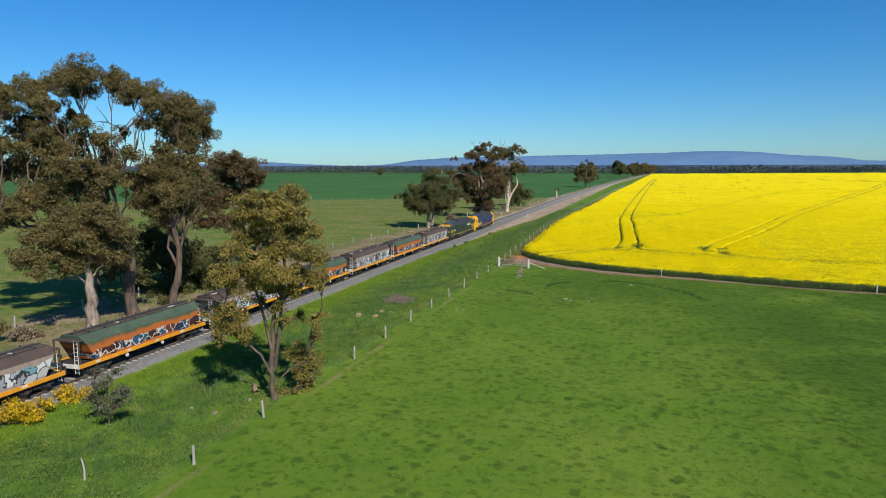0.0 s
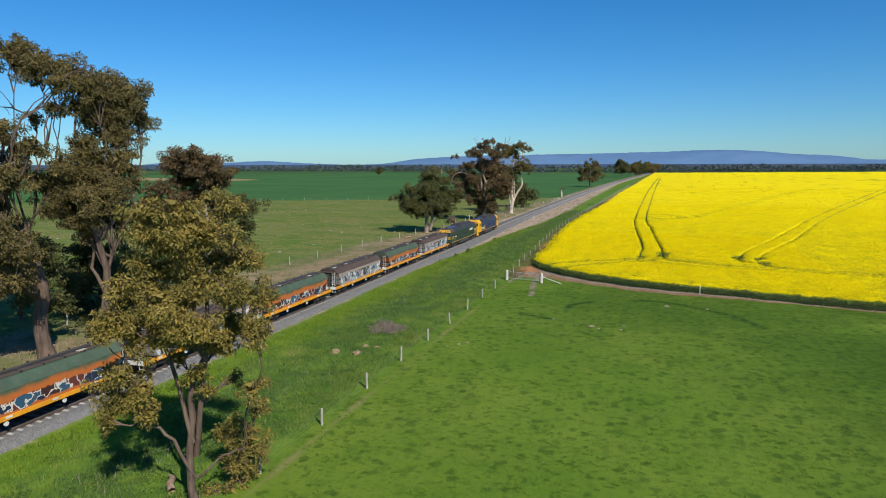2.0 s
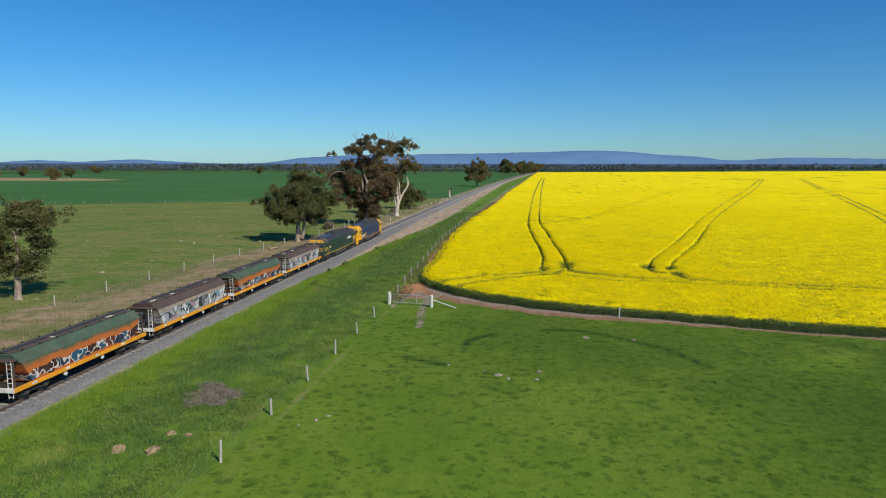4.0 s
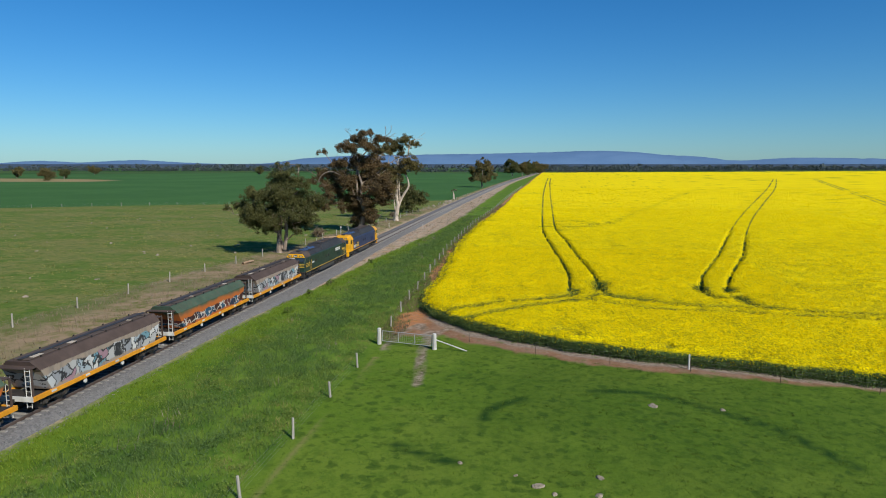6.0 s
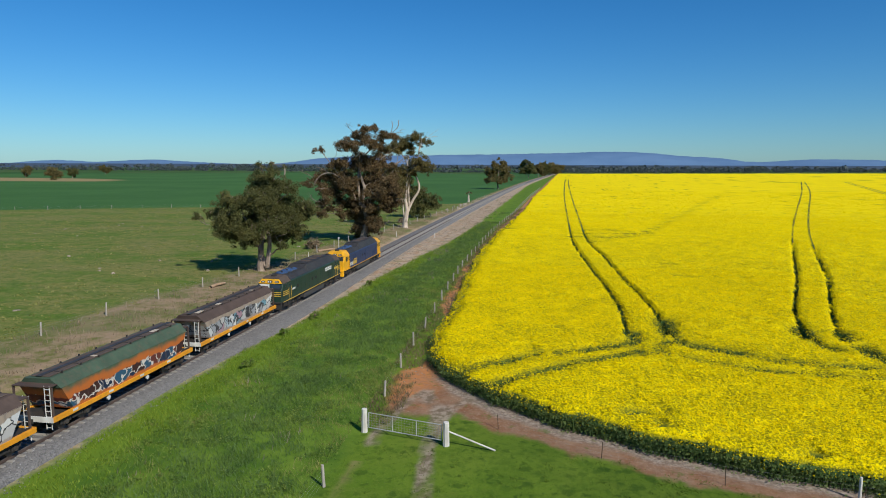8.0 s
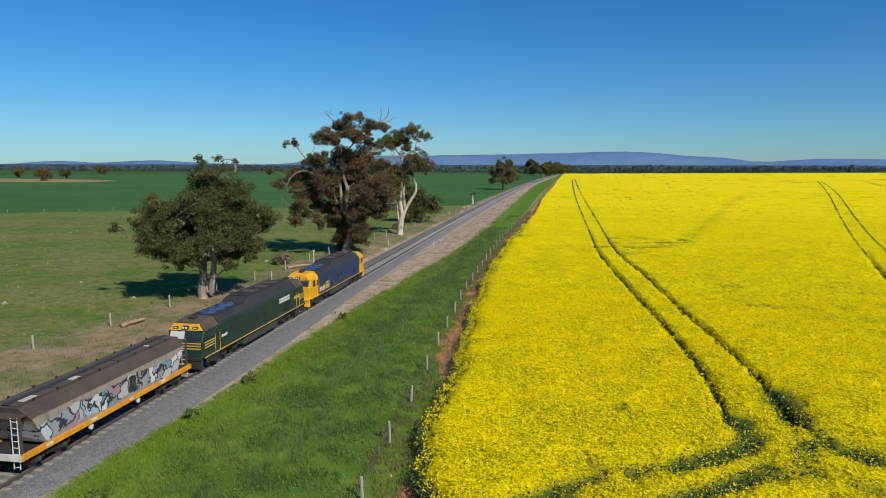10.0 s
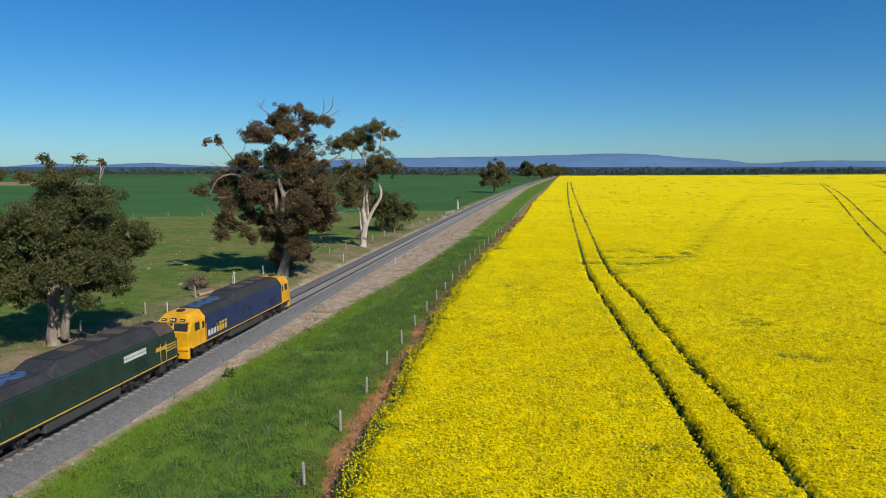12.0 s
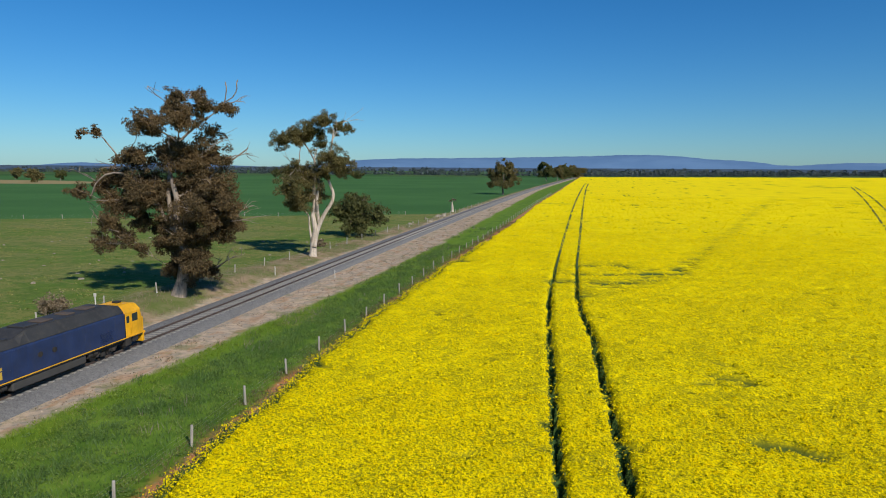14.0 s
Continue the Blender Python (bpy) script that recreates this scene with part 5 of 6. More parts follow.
shrub(-33.1, 34.2, 2.5, 4.4, M_LEAF_SHRUB, "grey-green upright shrub on the verge", 301, leaf_size=0.13)
shrub(-39.3, 32.9, 3.2, 1.5, M_LEAF_WATTLE, "low shrub covered in yellow blossom beside the ballast", 302)
shrub(-39.5, 37.5, 2.2, 1.0, M_LEAF_WATTLE, "low shrub covered in yellow blossom beside the ballast", 303)
gum_tree(-24.6, 44.4, [(0.5, 2.7, 0.9), (-0.4, 2.4, 0.6), (1, 1.9, 0.6), (0.2, 0.6, 0.7), (-0.5, 0, 0.6), (1, 4, 0.5), (-0.1, 1.5, 0.7), (-1.3, 0.1, 0.4)], M_LEAF_GOLD, M_BARK_DARK, "young olive gum sapling at the foot of a gum tree", 304, 0.08, 0.2, leaf_size=0.14, density=1.5, name="sapling", fat=1.3)
for i, (bx, by, bw) in enumerate([(-38.2, 131, 0.9), (-37.8, 138, 0.8), (-37.1, 121, 0.7), (-37.2, 158, 0.8)]):
    shrub(bx, by, bw, 0.8, M_BLADE, "small green weed clump at the ballast edge", 310 + i, "weed_clump", 0.12, 6)
for i, (bx, by, bw, bh) in enumerate([(-55.5, 185, 4, 1.6), (-52.5, 203, 3, 1.4), (-56.5, 44.5, 3.2, 2.0), (-54.2, 46, 2.6, 1.2), (-53.5, 75, 3, 1.6), (-53, 63, 2.5, 1.3), (-53.5, 248, 3, 1.5)]):
    shrub(bx, by, bw, bh, M_DRY if i % 3 == 0 else M_LEAF_GREY, "straggly dry bush by the far fence", 320 + i, "bush", 0.2, 7)

# distant woods in ragged belts, leaf colour greyed for haze
def belt(name, pts, depth, h, n, seed, label):
    """A belt of many small crowns along a line of (x, y)."""
    r = np.random.default_rng(seed)
    pts = np.array(pts, float)
    t = r.uniform(0, len(pts) - 1, n)
    i = t.astype(int).clip(0, len(pts) - 2)
    f = (t - i)[:, None]
    c = pts[i] * (1 - f) + pts[i + 1] * f + r.normal(size=(n, 2)) * depth * 0.4
    gap = 0.45 + 0.55 * np.clip(0.5 + fbm(c[:, 0], c[:, 1], 0.018, seed), 0, 1)
    hh = h * r.uniform(0.45, 1.15, n) * gap
    m = 26
    cen = np.repeat(np.stack([c[:, 0], c[:, 1], hh * 0.55], -1), m, 0)
    e = r.normal(size=(n * m, 3))
    e /= np.linalg.norm(e, axis=1, keepdims=True)
    H = np.repeat(hh, m)[:, None]
    pos = cen + e * H * np.array([0.55, 0.55, 0.45])
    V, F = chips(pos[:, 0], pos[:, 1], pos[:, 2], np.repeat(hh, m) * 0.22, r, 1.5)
    return stuff(name, V, F, M_LEAF_HAZE, label, "woods")


belt("hazed_woods", [(-30, 1520), (300, 1700), (900, 2100), (1900, 2500)], 120, 12, 1100, 51, "long belt of dark trees along the far edge of the fields")
belt("hazed_woods", [(-2400, 1500), (-1500, 1560), (-800, 1600), (-60, 1500)], 150, 10, 1400, 52, "ragged belt of haze-greyed trees on the plain")
belt("hazed_woods", [(-3200, 2300), (-1500, 2700), (0, 2600), (1500, 2500), (2600, 2300)], 300, 17, 1500, 53, "distant wooded rise under the hills")

# hills on the horizon, with distance haze mixed into their colours
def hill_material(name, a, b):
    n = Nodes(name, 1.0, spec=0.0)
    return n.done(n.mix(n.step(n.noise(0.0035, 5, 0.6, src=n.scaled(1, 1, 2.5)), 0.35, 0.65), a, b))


# blue-grey base colours carry the aerial haze; no haze is rendered
M_HILL_HAZE = hill_material("hazed_hills", (0.10, 0.185, 0.32), (0.118, 0.21, 0.35))
M_LOW_HAZE = hill_material("hazed_low_hills", (0.055, 0.085, 0.13), (0.07, 0.10, 0.14))


def ridge(name, dist, prof, mat, label, rough, seed):
    """A range of hills: azimuths from +y in degrees with heights in degrees."""
    az = np.linspace(prof[0][0], prof[-1][0], 420)
    el = np.interp(az, [p[0] for p in prof], [p[1] for p in prof])
    k = np.ones(9) / 9
    el = np.convolve(np.pad(el, 4, mode="edge"), k, "valid") + rough * fbm(az * 1.0, az * 0.3, 2.3, seed)
    V, F = [], []
    levels = [(1.0, 0.0), (1.03, 0.45), (1.07, 0.8), (1.12, 1.0), (1.2, 0.6), (1.25, 0.0)]
    for a, e in zip(np.radians(az), np.radians(np.maximum(el, 0.02))):
        for j, (d, q) in enumerate(levels):
            z = (16 + math.tan(e) * dist * 1.12) * q if q else -5
            w = 1 + 0.003 * math.sin(a * 60 + j * 2.0)
            V.append((math.sin(a) * dist * d * w, math.cos(a) * dist * d * w, z))
    n = len(levels)
    i = (np.arange(len(az) - 1)[:, None] * n + np.arange(n - 1)[None, :])
    F = np.stack([i, i + 1, i + n + 1, i + n], -1).reshape(-1, 4)
    return tagged(new(name, mesh_np(name, V, F, [mat], True)), label, "hills", kind="structure")


ridge("backdrop_hills", 4000, [(-75, 0.2), (-55, 0.1), (-43, 0.0), (-41, 0.12), (-39, 0.34), (-37, 0.08), (-33, 0.37), (-30.5, 0.21), (-26.6, 0.02), (-23, 0.05), (-20, 0.5), (-16, 0.74), (-11, 0.81), (-4, 0.92), (0.8, 1.02), (5, 1.15), (8.6, 1.0), (10, 0.73), (13, 0.68), (15.5, 0.2), (17, 0.37), (20, 0.53), (24, 0.42), (32, 0.3), (60, 0.2)], M_HILL_HAZE, "long mountain range on the horizon, coloured haze blue", 0.03, 61)
ridge("backdrop_low_hills", 3200, [(-75, -0.05), (-50, -0.1), (-43, -0.12), (-38, -0.05), (-34, -0.02), (-30, -0.1), (-22, -0.22), (-15, -0.25), (30, -0.25), (60, -0.2)], M_LOW_HAZE, "low wooded rise before the mountains, coloured with dark bluish haze", 0.02, 62)

# ---- fences ----
def post_mesh(name, h, r, mat, seed, square=False):
    rr = random.Random(seed)
    bm = bmesh.new()
    rings = []
    for z, k in ((-0.3, 1.0), (0.0, 1.05), (h * 0.5, 0.97), (h - 0.03, 0.95), (h, 0.80)):
        n = 4 if square else 8
        rings.append([(math.cos(2 * math.pi * (i + 0.5) / n) * r * k * rr.uniform(0.93, 1.07), math.sin(2 * math.pi * (i + 0.5) / n) * r * k * rr.uniform(0.93, 1.07), z) for i in range(n)])
    loft(bm, rings)
    return mesh_bm(name, bm, mat)


def wire_mesh(pts, r=0.003, zs=(0.3, 0.55, 0.8, 1.02)):
    Vs, Fs, off = [], [], 0
    for z in zs:
        v, f = tube([(px_, py_, pz_ + z) for px_, py_, pz_ in pts], [r] * len(pts), 3)
        Vs.append(v), Fs.append(f + off)
        off += len(v)
    return mesh_np("wire", np.concatenate(Vs), np.concatenate(Fs), [M_WIRE])


def fence(name, label, pts, h, r, mat, seed, wires=(0.3, 0.55, 0.8, 1.02)):
    zs = [float(land_height(np.array(a), np.array(b))) for a, b in pts]
    th = empty(name, pose(pts[0][0], pts[0][1], 0), label, "fence")
    shapes = [post_mesh("post", h * k, r, mat, seed + i) for i, k in enumerate((0.94, 1.0, 1.06))]
    rr = random.Random(seed)
    for i, (px_, py_) in enumerate(pts):
        ob = part("post", shapes[i % 3], None, th)
        ob.matrix_basis = pose(px_ - pts[0][0], py_ - pts[0][1], zs[i], rr.uniform(-3, 3), rr.uniform(-3, 3), rr.uniform(0, 360))
    part("wire", wire_mesh([(a - pts[0][0], b - pts[0][1], c) for (a, b), c in zip(pts, zs)], zs=wires), None, th, "thin plain steel wires")
    return th


fence("paddock_fence", "grey split-post and wire fence between paddock and verge", [(FENCE_X, 110.35 - 7.17 * k) for k in range(14, 0, -1)], 1.22, 0.085, M_POST, 400)
fence("field_fence", "grey split-post and wire fence along the canola", [(float(fence_x(110.0 + 6.58 * k)), 110.0 + 6.58 * k) for k in range(1, 65)], 1.22, 0.085, M_POST, 410)
fence("headland_fence", "thin wire fence on slim rusty pickets along the headland track", [(-16.0 + 6.1 * k, float(canola_front(-16.0 + 6.1 * k)) - np.interp(k, [0, 1, 2, 3], [4.0, 3.2, 2.6, 2.0])) for k in range(0, 18)], 1.0, 0.022, M_RAIL, 420)
for px_ in (2.3, 29.5, 57.0):
    tagged(new("fence_post", post_mesh("fence_post", 1.3, 0.075, M_POST_WHITE, 421)), "pale round post beside the headland track", "post", "headland posts").matrix_world = pose(px_, float(canola_front(px_)) - (1.4 if px_ < 5 else 0.9), 0)
fence("far_fence", "old post and wire fence beyond the railway", [(float(left_fence_x(41 + 8.2 * k)), 41 + 8.2 * k) for k in range(0, 46)], 1.25, 0.085, M_POST, 430)
fence("crop_fence", "distant post and wire fence along the green crop", [(-60 - 9 * k, float(np.interp(-60 - 9 * k, CROP_X, CROP_Y)) - 1.0) for k in range(0, 28)], 1.2, 0.08, M_POST, 440)

# gate: strainer posts with a steel gate between
gate_l, gate_r = Vector((-24.2, 110.35, 0)), Vector((-18.85, 109.1, 0))
for q, lb in ((gate_l, "stout white-weathered gate post on the fence line"), (gate_r, "stout white-weathered gate post with a stay rail")):
    tagged(new("gate_post", post_mesh("gate_post", 1.42, 0.19, M_POST_WHITE, 450)), lb, "gate post", "gate posts").matrix_world = pose(q.x, q.y, 0, 0, 0, 12)
ang = math.degrees(math.atan2(gate_r.y - gate_l.y, gate_r.x - gate_l.x))
gate = empty("farm_gate", pose(gate_l.x, gate_l.y, 0, 0, 0, ang), "closed galvanised tube farm gate with wire mesh", "gate")
GL = (gate_r - gate_l).length
g0, g1 = 0.3, GL - 0.3
for a, b in (((g0, 0, 0.25), (g1, 0, 0.25)), ((g0, 0, 1.2), (g1, 0, 1.2)), ((g0, 0, 0.25), (g0, 0, 1.2)), ((g1, 0, 0.25), (g1, 0, 1.2)), ((g0 + (g1 - g0) / 3, 0, 0.25), (g0 + (g1 - g0) / 3, 0, 1.2)), ((g0 + 2 * (g1 - g0) / 3, 0, 0.25), (g0 + 2 * (g1 - g0) / 3, 0, 1.2))):
    part("gate_tube", brod(a, b, 0.03), M_GALV, gate)
mv, mf, off = [], [], 0
for k in range(1, 6):
    v, f = tube([(g0, 0, 0.25 + 0.158 * k), (g1, 0, 0.25 + 0.158 * k)], [0.007] * 2, 3)
    mv.append(v), mf.append(f + off)
    off += len(v)
for k in range(1, 26):
    v, f = tube([(g0 + (g1 - g0) * k / 26, 0, 0.25), (g0 + (g1 - g0) * k / 26, 0, 1.2)], [0.007] * 2, 3)
    mv.append(v), mf.append(f + off)
    off += len(v)
part("mesh_infill", mesh_np("mesh_infill", np.concatenate(mv), np.concatenate(mf), [M_WIRE]), None, gate)
stay = brod(gate_r + Vector((0.15, 0, 0.85)), gate_r + Vector((2.95, -0.35, 0.03)), 0.05)
tagged(new("stay_rail", mesh_bm("stay_rail", stay, M_POST_WHITE)), "pale diagonal stay rail bracing the gate post", "stay rail")

# ---- rocks and logs ----
def rock(x, y, w, h, seed, name="rock", label="pale stone lying in the grass", mat=None):
    bm = bmesh.new()
    bmesh.ops.create_icosphere(bm, subdivisions=2, radius=1.0)
    r = random.Random(seed)
    o = Vector((r.uniform(0, 50), r.uniform(0, 50), 0))
    for v in bm.verts:
        k = 1 + 0.45 * noise.noise(v.co * 1.3 + o)
        v.co = Vector((v.co.x * w * k, v.co.y * w * 0.7 * k, v.co.z * h * k))
    ob = new(name, mesh_bm(name, bm, mat or M_ROCK))
    ob.matrix_world = pose(x, y, float(land_height(np.array(x), np.array(y))) + h * 0.1, 0, 0, r.uniform(0, 360))
    return tagged(ob, label, "rock", "field stones")


for i, (rx_, ry_, w, h) in enumerate([(-9.7, 85.1, 0.36, 0.12), (-8.9, 84.4, 0.2, 0.08), (-6.5, 86.5, 0.28, 0.09), (-6.7, 84.6, 0.26, 0.07), (-1.9, 97.4, 0.42, 0.12), (-28.0, 38.3, 0.3, 0.14), (-27.2, 41.3, 0.2, 0.12), (-30.1, 38.6, 0.22, 0.14), (-20.5, 74.9, 0.18, 0.1), (-21.1, 74.1, 0.2, 0.1), (-21.9, 73.1, 0.14, 0.08), (2.6, 97.4, 0.25, 0.08), (-14.0, 87.1, 0.2, 0.06), (-10.9, 86.1, 0.14, 0.05)]):
    rock(rx_, ry_, w, h, 500 + i)
rr_ = random.Random(77)
for i in range(110):
    ry_ = rr_.uniform(60, 260)
    rock(float(left_fence_x(ry_)) - rr_.uniform(4, 75), ry_, rr_.uniform(0.12, 0.42), rr_.uniform(0.08, 0.24), 540 + i, label="pale field stone in the thin pasture")
for i in range(14):
    ry_ = rr_.uniform(300, 345)
    rock(float(left_fence_x(ry_)) + rr_.uniform(-3, 3), ry_, rr_.uniform(0.3, 0.8), rr_.uniform(0.3, 0.6), 630 + i, label="heaped white stone beside the far fence")
M_ANT = plain_ground("pale_mound", (0.25, 0.175, 0.10), (0.32, 0.235, 0.145), (0.13, 0.11, 0.05), 2.0, 7.0)
for i, (mx, my, w, h) in enumerate([(-28.8, 68.0, 0.5, 0.34), (-30.9, 67.8, 0.4, 0.42), (-29.1, 70.5, 0.34, 0.22), (-27.9, 70.4, 0.3, 0.2)]):
    rock(mx, my, w, h, 700 + i, "earth_mound", "straw-coloured earth mound in the verge grass", M_ANT)
for i, (bx, by) in enumerate([(-29.3, 76.6), (-30.1, 77.8), (-28.7, 77.5), (-29.7, 75.7)]):
    shrub(bx, by, 3.0, 0.2, M_BRUSH, "patch of dead brown brush in the verge", 710 + i, "dead_brush", 0.06, 9)
M_LOG = bark_material("log", (0.2, 0.13, 0.08), (0.42, 0.3, 0.2))
for i, (lx, ly, L, a) in enumerate([(-54.6, 147, 3.0, 80), (-53.0, 181, 4, 60), (-27.3, 42.4, 1.8, 130)]):
    v, f = tube([(0, 0, 0.1), (L * 0.35, 0.12, 0.2), (L * 0.7, -0.05, 0.22), (L, 0.1, 0.16)], [0.22, 0.2, 0.17, 0.1], 8)
    lg = tagged(new("log", mesh_np("log", v, f, [M_LOG], True)), "fallen weathered log in the grass", "log", "logs")
    lg.matrix_world = pose(lx, ly, 0.05 + float(land_height(np.array(lx), np.array(ly))), 0, 0, a)
v, f = tube([(0, 0, -0.2), (0.03, 0, 0.5), (-0.06, 0.03, 0.9), (-0.15, 0.0, 1.25)], [0.07, 0.06, 0.05, 0.03], 7)
tagged(new("crooked_stake", mesh_np("crooked_stake", v, f, [M_POST], True)), "crooked pale wooden stake in the long grass", "stake").matrix_world = pose(-28.7, 28.0, 0)
# line-side marker
mk = empty("line_marker", pose(-50.5, 184.8, float(land_height(np.array(-50.5), np.array(184.8)))), "white-topped lineside marker post", "marker post")
part("pole", brod((0, 0, -0.2), (0, 0, 2.1), 0.06), M_POST_WHITE, mk)
part("cap", bbox(-0.14, 0.14, -0.06, 0.06, 1.95, 2.3, bevel=0.03), M_POST_WHITE, mk)
for mx, my, mh in ((-47.4, 216.5, 1.3), (-38.8, 217.5, 1.1), (-51.6, 172.7, 1.2)):
    tagged(new("marker_stake", post_mesh("marker_stake", mh, 0.06, M_POST_WHITE, 460)), "slim white stake beside the railway", "stake", "lineside stakes").matrix_world = pose(mx, my, float(land_height(np.array(mx), np.array(my))))

# ---- train ----
M_GREEN = painted("loco_green", (0.021, 0.046, 0.034), 0.36, 0.5, (0.045, 0.045, 0.037))
M_BLUE = painted("loco_blue", (0.022, 0.038, 0.105), 0.4, 0.3, (0.05, 0.05, 0.06))
M_YEL = painted("loco_yellow", (0.80, 0.40, 0.015), 0.42, 0.28, (0.22, 0.13, 0.06))
M_STRIPE = painted("stripe_gold", (0.62, 0.40, 0.06), 0.5, 0.35, (0.2, 0.14, 0.07))
M_ROOF = painted("roof_soot", (0.038, 0.038, 0.040), 0.6, 0.5, (0.075, 0.066, 0.058), streak=False)
M_ROOF_BROWN = painted("roof_brown", (0.10, 0.075, 0.06), 0.8, 0.5, (0.05, 0.04, 0.035), streak=False)
M_FAN = painted("fan_blue", (0.05, 0.105, 0.23), 0.45, 0.3, (0.1, 0.1, 0.1))
M_BLACK = painted("underframe_black", (0.03, 0.028, 0.026), 0.7, 0.5, (0.09, 0.07, 0.055))
M_GREY_TANK = painted("tank_grey", (0.06, 0.057, 0.054), 0.6, 0.5, (0.05, 0.045, 0.04))
M_WHEEL = painted("wheel_steel", (0.13, 0.11, 0.10), 0.5, 0.4, (0.06, 0.045, 0.04), 0.6)
M_WHITE = painted("white_lettering", (0.62, 0.62, 0.58), 0.6, 0.4, (0.3, 0.28, 0.25))
M_GLASS = Nodes("cab_glass", 0.06, spec=0.8).done((0.03, 0.04, 0.045))
M_BLIND = Nodes("windscreen_blind", 0.5).done((0.55, 0.56, 0.54))
M_LAMP = Nodes("lamp_lens", 0.15, spec=0.8).done((0.75, 0.74, 0.68))
M_ORANGE = painted("sill_orange", (0.72, 0.30, 0.02), 0.5, 0.35, (0.25, 0.13, 0.05))
M_HOP_BROWN = painted("hopper_brown", (0.085, 0.06, 0.05), 0.8, 0.5, (0.06, 0.045, 0.04))
M_HOP_GREEN = painted("hopper_green", (0.06, 0.098, 0.064), 0.7, 0.5, (0.13, 0.10, 0.07))
M_CHIP = painted("pale_patch", (0.55, 0.48, 0.38), 0.8, 0.4, (0.3, 0.25, 0.2))


def spray_material(name, base, fills, line, band, size=1.25, edge_w=0.06):
    """Sprayed lettering seen from afar: fat outlined shapes over peeling paint; band: the heights that it covers."""
    n = Nodes(name, 0.55)
    warp = n.node("ShaderNodeTexNoise", Scale=1.1, Detail=3.0)
    n.link(n.coord, warp.inputs["Vector"])
    add = n.tree.nodes.new("ShaderNodeVectorMath")
    add.operation = "MULTIPLY_ADD"
    n.link(warp.outputs["Color"], add.inputs[0])
    add.inputs[1].default_value = (0.0, 2.2, 1.6)
    n.link(n.scaled(0.001, 1.0, 0.85), add.inputs[2])
    vor = n.node("ShaderNodeTexVoronoi", Scale=size, Randomness=1.0)
    n.link(add.outputs[0], vor.inputs["Vector"])
    edge = n.tree.nodes.new("ShaderNodeTexVoronoi")
    edge.feature = "DISTANCE_TO_EDGE"
    edge.inputs["Scale"].default_value, edge.inputs["Randomness"].default_value = size, 1.0
    n.link(add.outputs[0], edge.inputs["Vector"])
    sep = n.tree.nodes.new("ShaderNodeSeparateColor")
    n.link(vor.outputs["Color"], sep.inputs[0])
    k = len(fills)
    fill = n.tree.nodes.new("ShaderNodeValToRGB")
    fill.color_ramp.interpolation = "CONSTANT"
    while len(fill.color_ramp.elements) < k:
        fill.color_ramp.elements.new(0.5)
    for i, (e, c) in enumerate(zip(fill.color_ramp.elements, fills)):
        e.position, e.color = i / k, (*c, 1)
    n.link(sep.outputs[0], fill.inputs[0])
    c = n.mix(n.step(edge.outputs["Distance"], edge_w, edge_w * 0.45), fill.outputs[0], line)
    z = n.axis(2)
    wavy = n.math("ADD", z, n.math("MULTIPLY", n.math("SUBTRACT", n.noise(0.9, 3), 0.5), 0.9))
    m = n.math("MULTIPLY", n.step(wavy, band[0], band[0] + 0.12), n.step(wavy, band[1] + 0.1, band[1]))
    m = n.math("MULTIPLY", m, n.step(n.noise(0.45, 3), 0.28, 0.34))
    b = n.mix(n.step(n.noise(1.0, 5, 0.65, src=n.scaled(2, 2, 0.5)), 0.45, 0.7), base[0], base[1])
    if len(base) > 2:
        b = n.mix(n.step(wavy, base[3], base[3] - 0.5), b, base[2])
    c = n.mix(m, b, c)
    c = n.mix(n.math("MULTIPLY", n.step(n.noise(1.0, 5, 0.7, src=n.scaled(4, 4, 0.4)), 0.55, 0.75), 0.6), c, (0.16, 0.10, 0.07))
    return n.done(c)


M_SPRAY_A = spray_material("sprayed_side_pale", ((0.34, 0.27, 0.215), (0.24, 0.195, 0.165)), [(0.50, 0.51, 0.52), (0.36, 0.42, 0.46), (0.60, 0.59, 0.56), (0.16, 0.30, 0.36), (0.30, 0.31, 0.33), (0.55, 0.55, 0.55), (0.34, 0.21, 0.25), (0.44, 0.43, 0.42)], (0.035, 0.035, 0.04), (1.22, 2.3), 1.15, 0.085)
M_SPRAY_B = spray_material("sprayed_side_green", ((0.055, 0.095, 0.062), (0.08, 0.115, 0.07), (0.46, 0.13, 0.03), 2.75), [(0.018, 0.03, 0.06), (0.03, 0.085, 0.14), (0.12, 0.035, 0.03), (0.05, 0.022, 0.02)], (0.60, 0.54, 0.48), (1.2, 1.95), 0.95, 0.05)


def wheelset(parent, y, r=0.46):
    for s in (-0.8, 0.8):
        bm = brod((s - 0.07, y, r), (s + 0.07, y, r), r, n=20)
        rod(bm, (s * 0.93 + 0.05 * (1 if s < 0 else -1), y, r), (s * 0.93 - 0.0, y, r), r + 0.03, n=20)
        part("wheel", bm, M_WHEEL, parent)
    part("axle", brod((-0.85, y, r), (0.85, y, r), 0.08), M_WHEEL, parent)


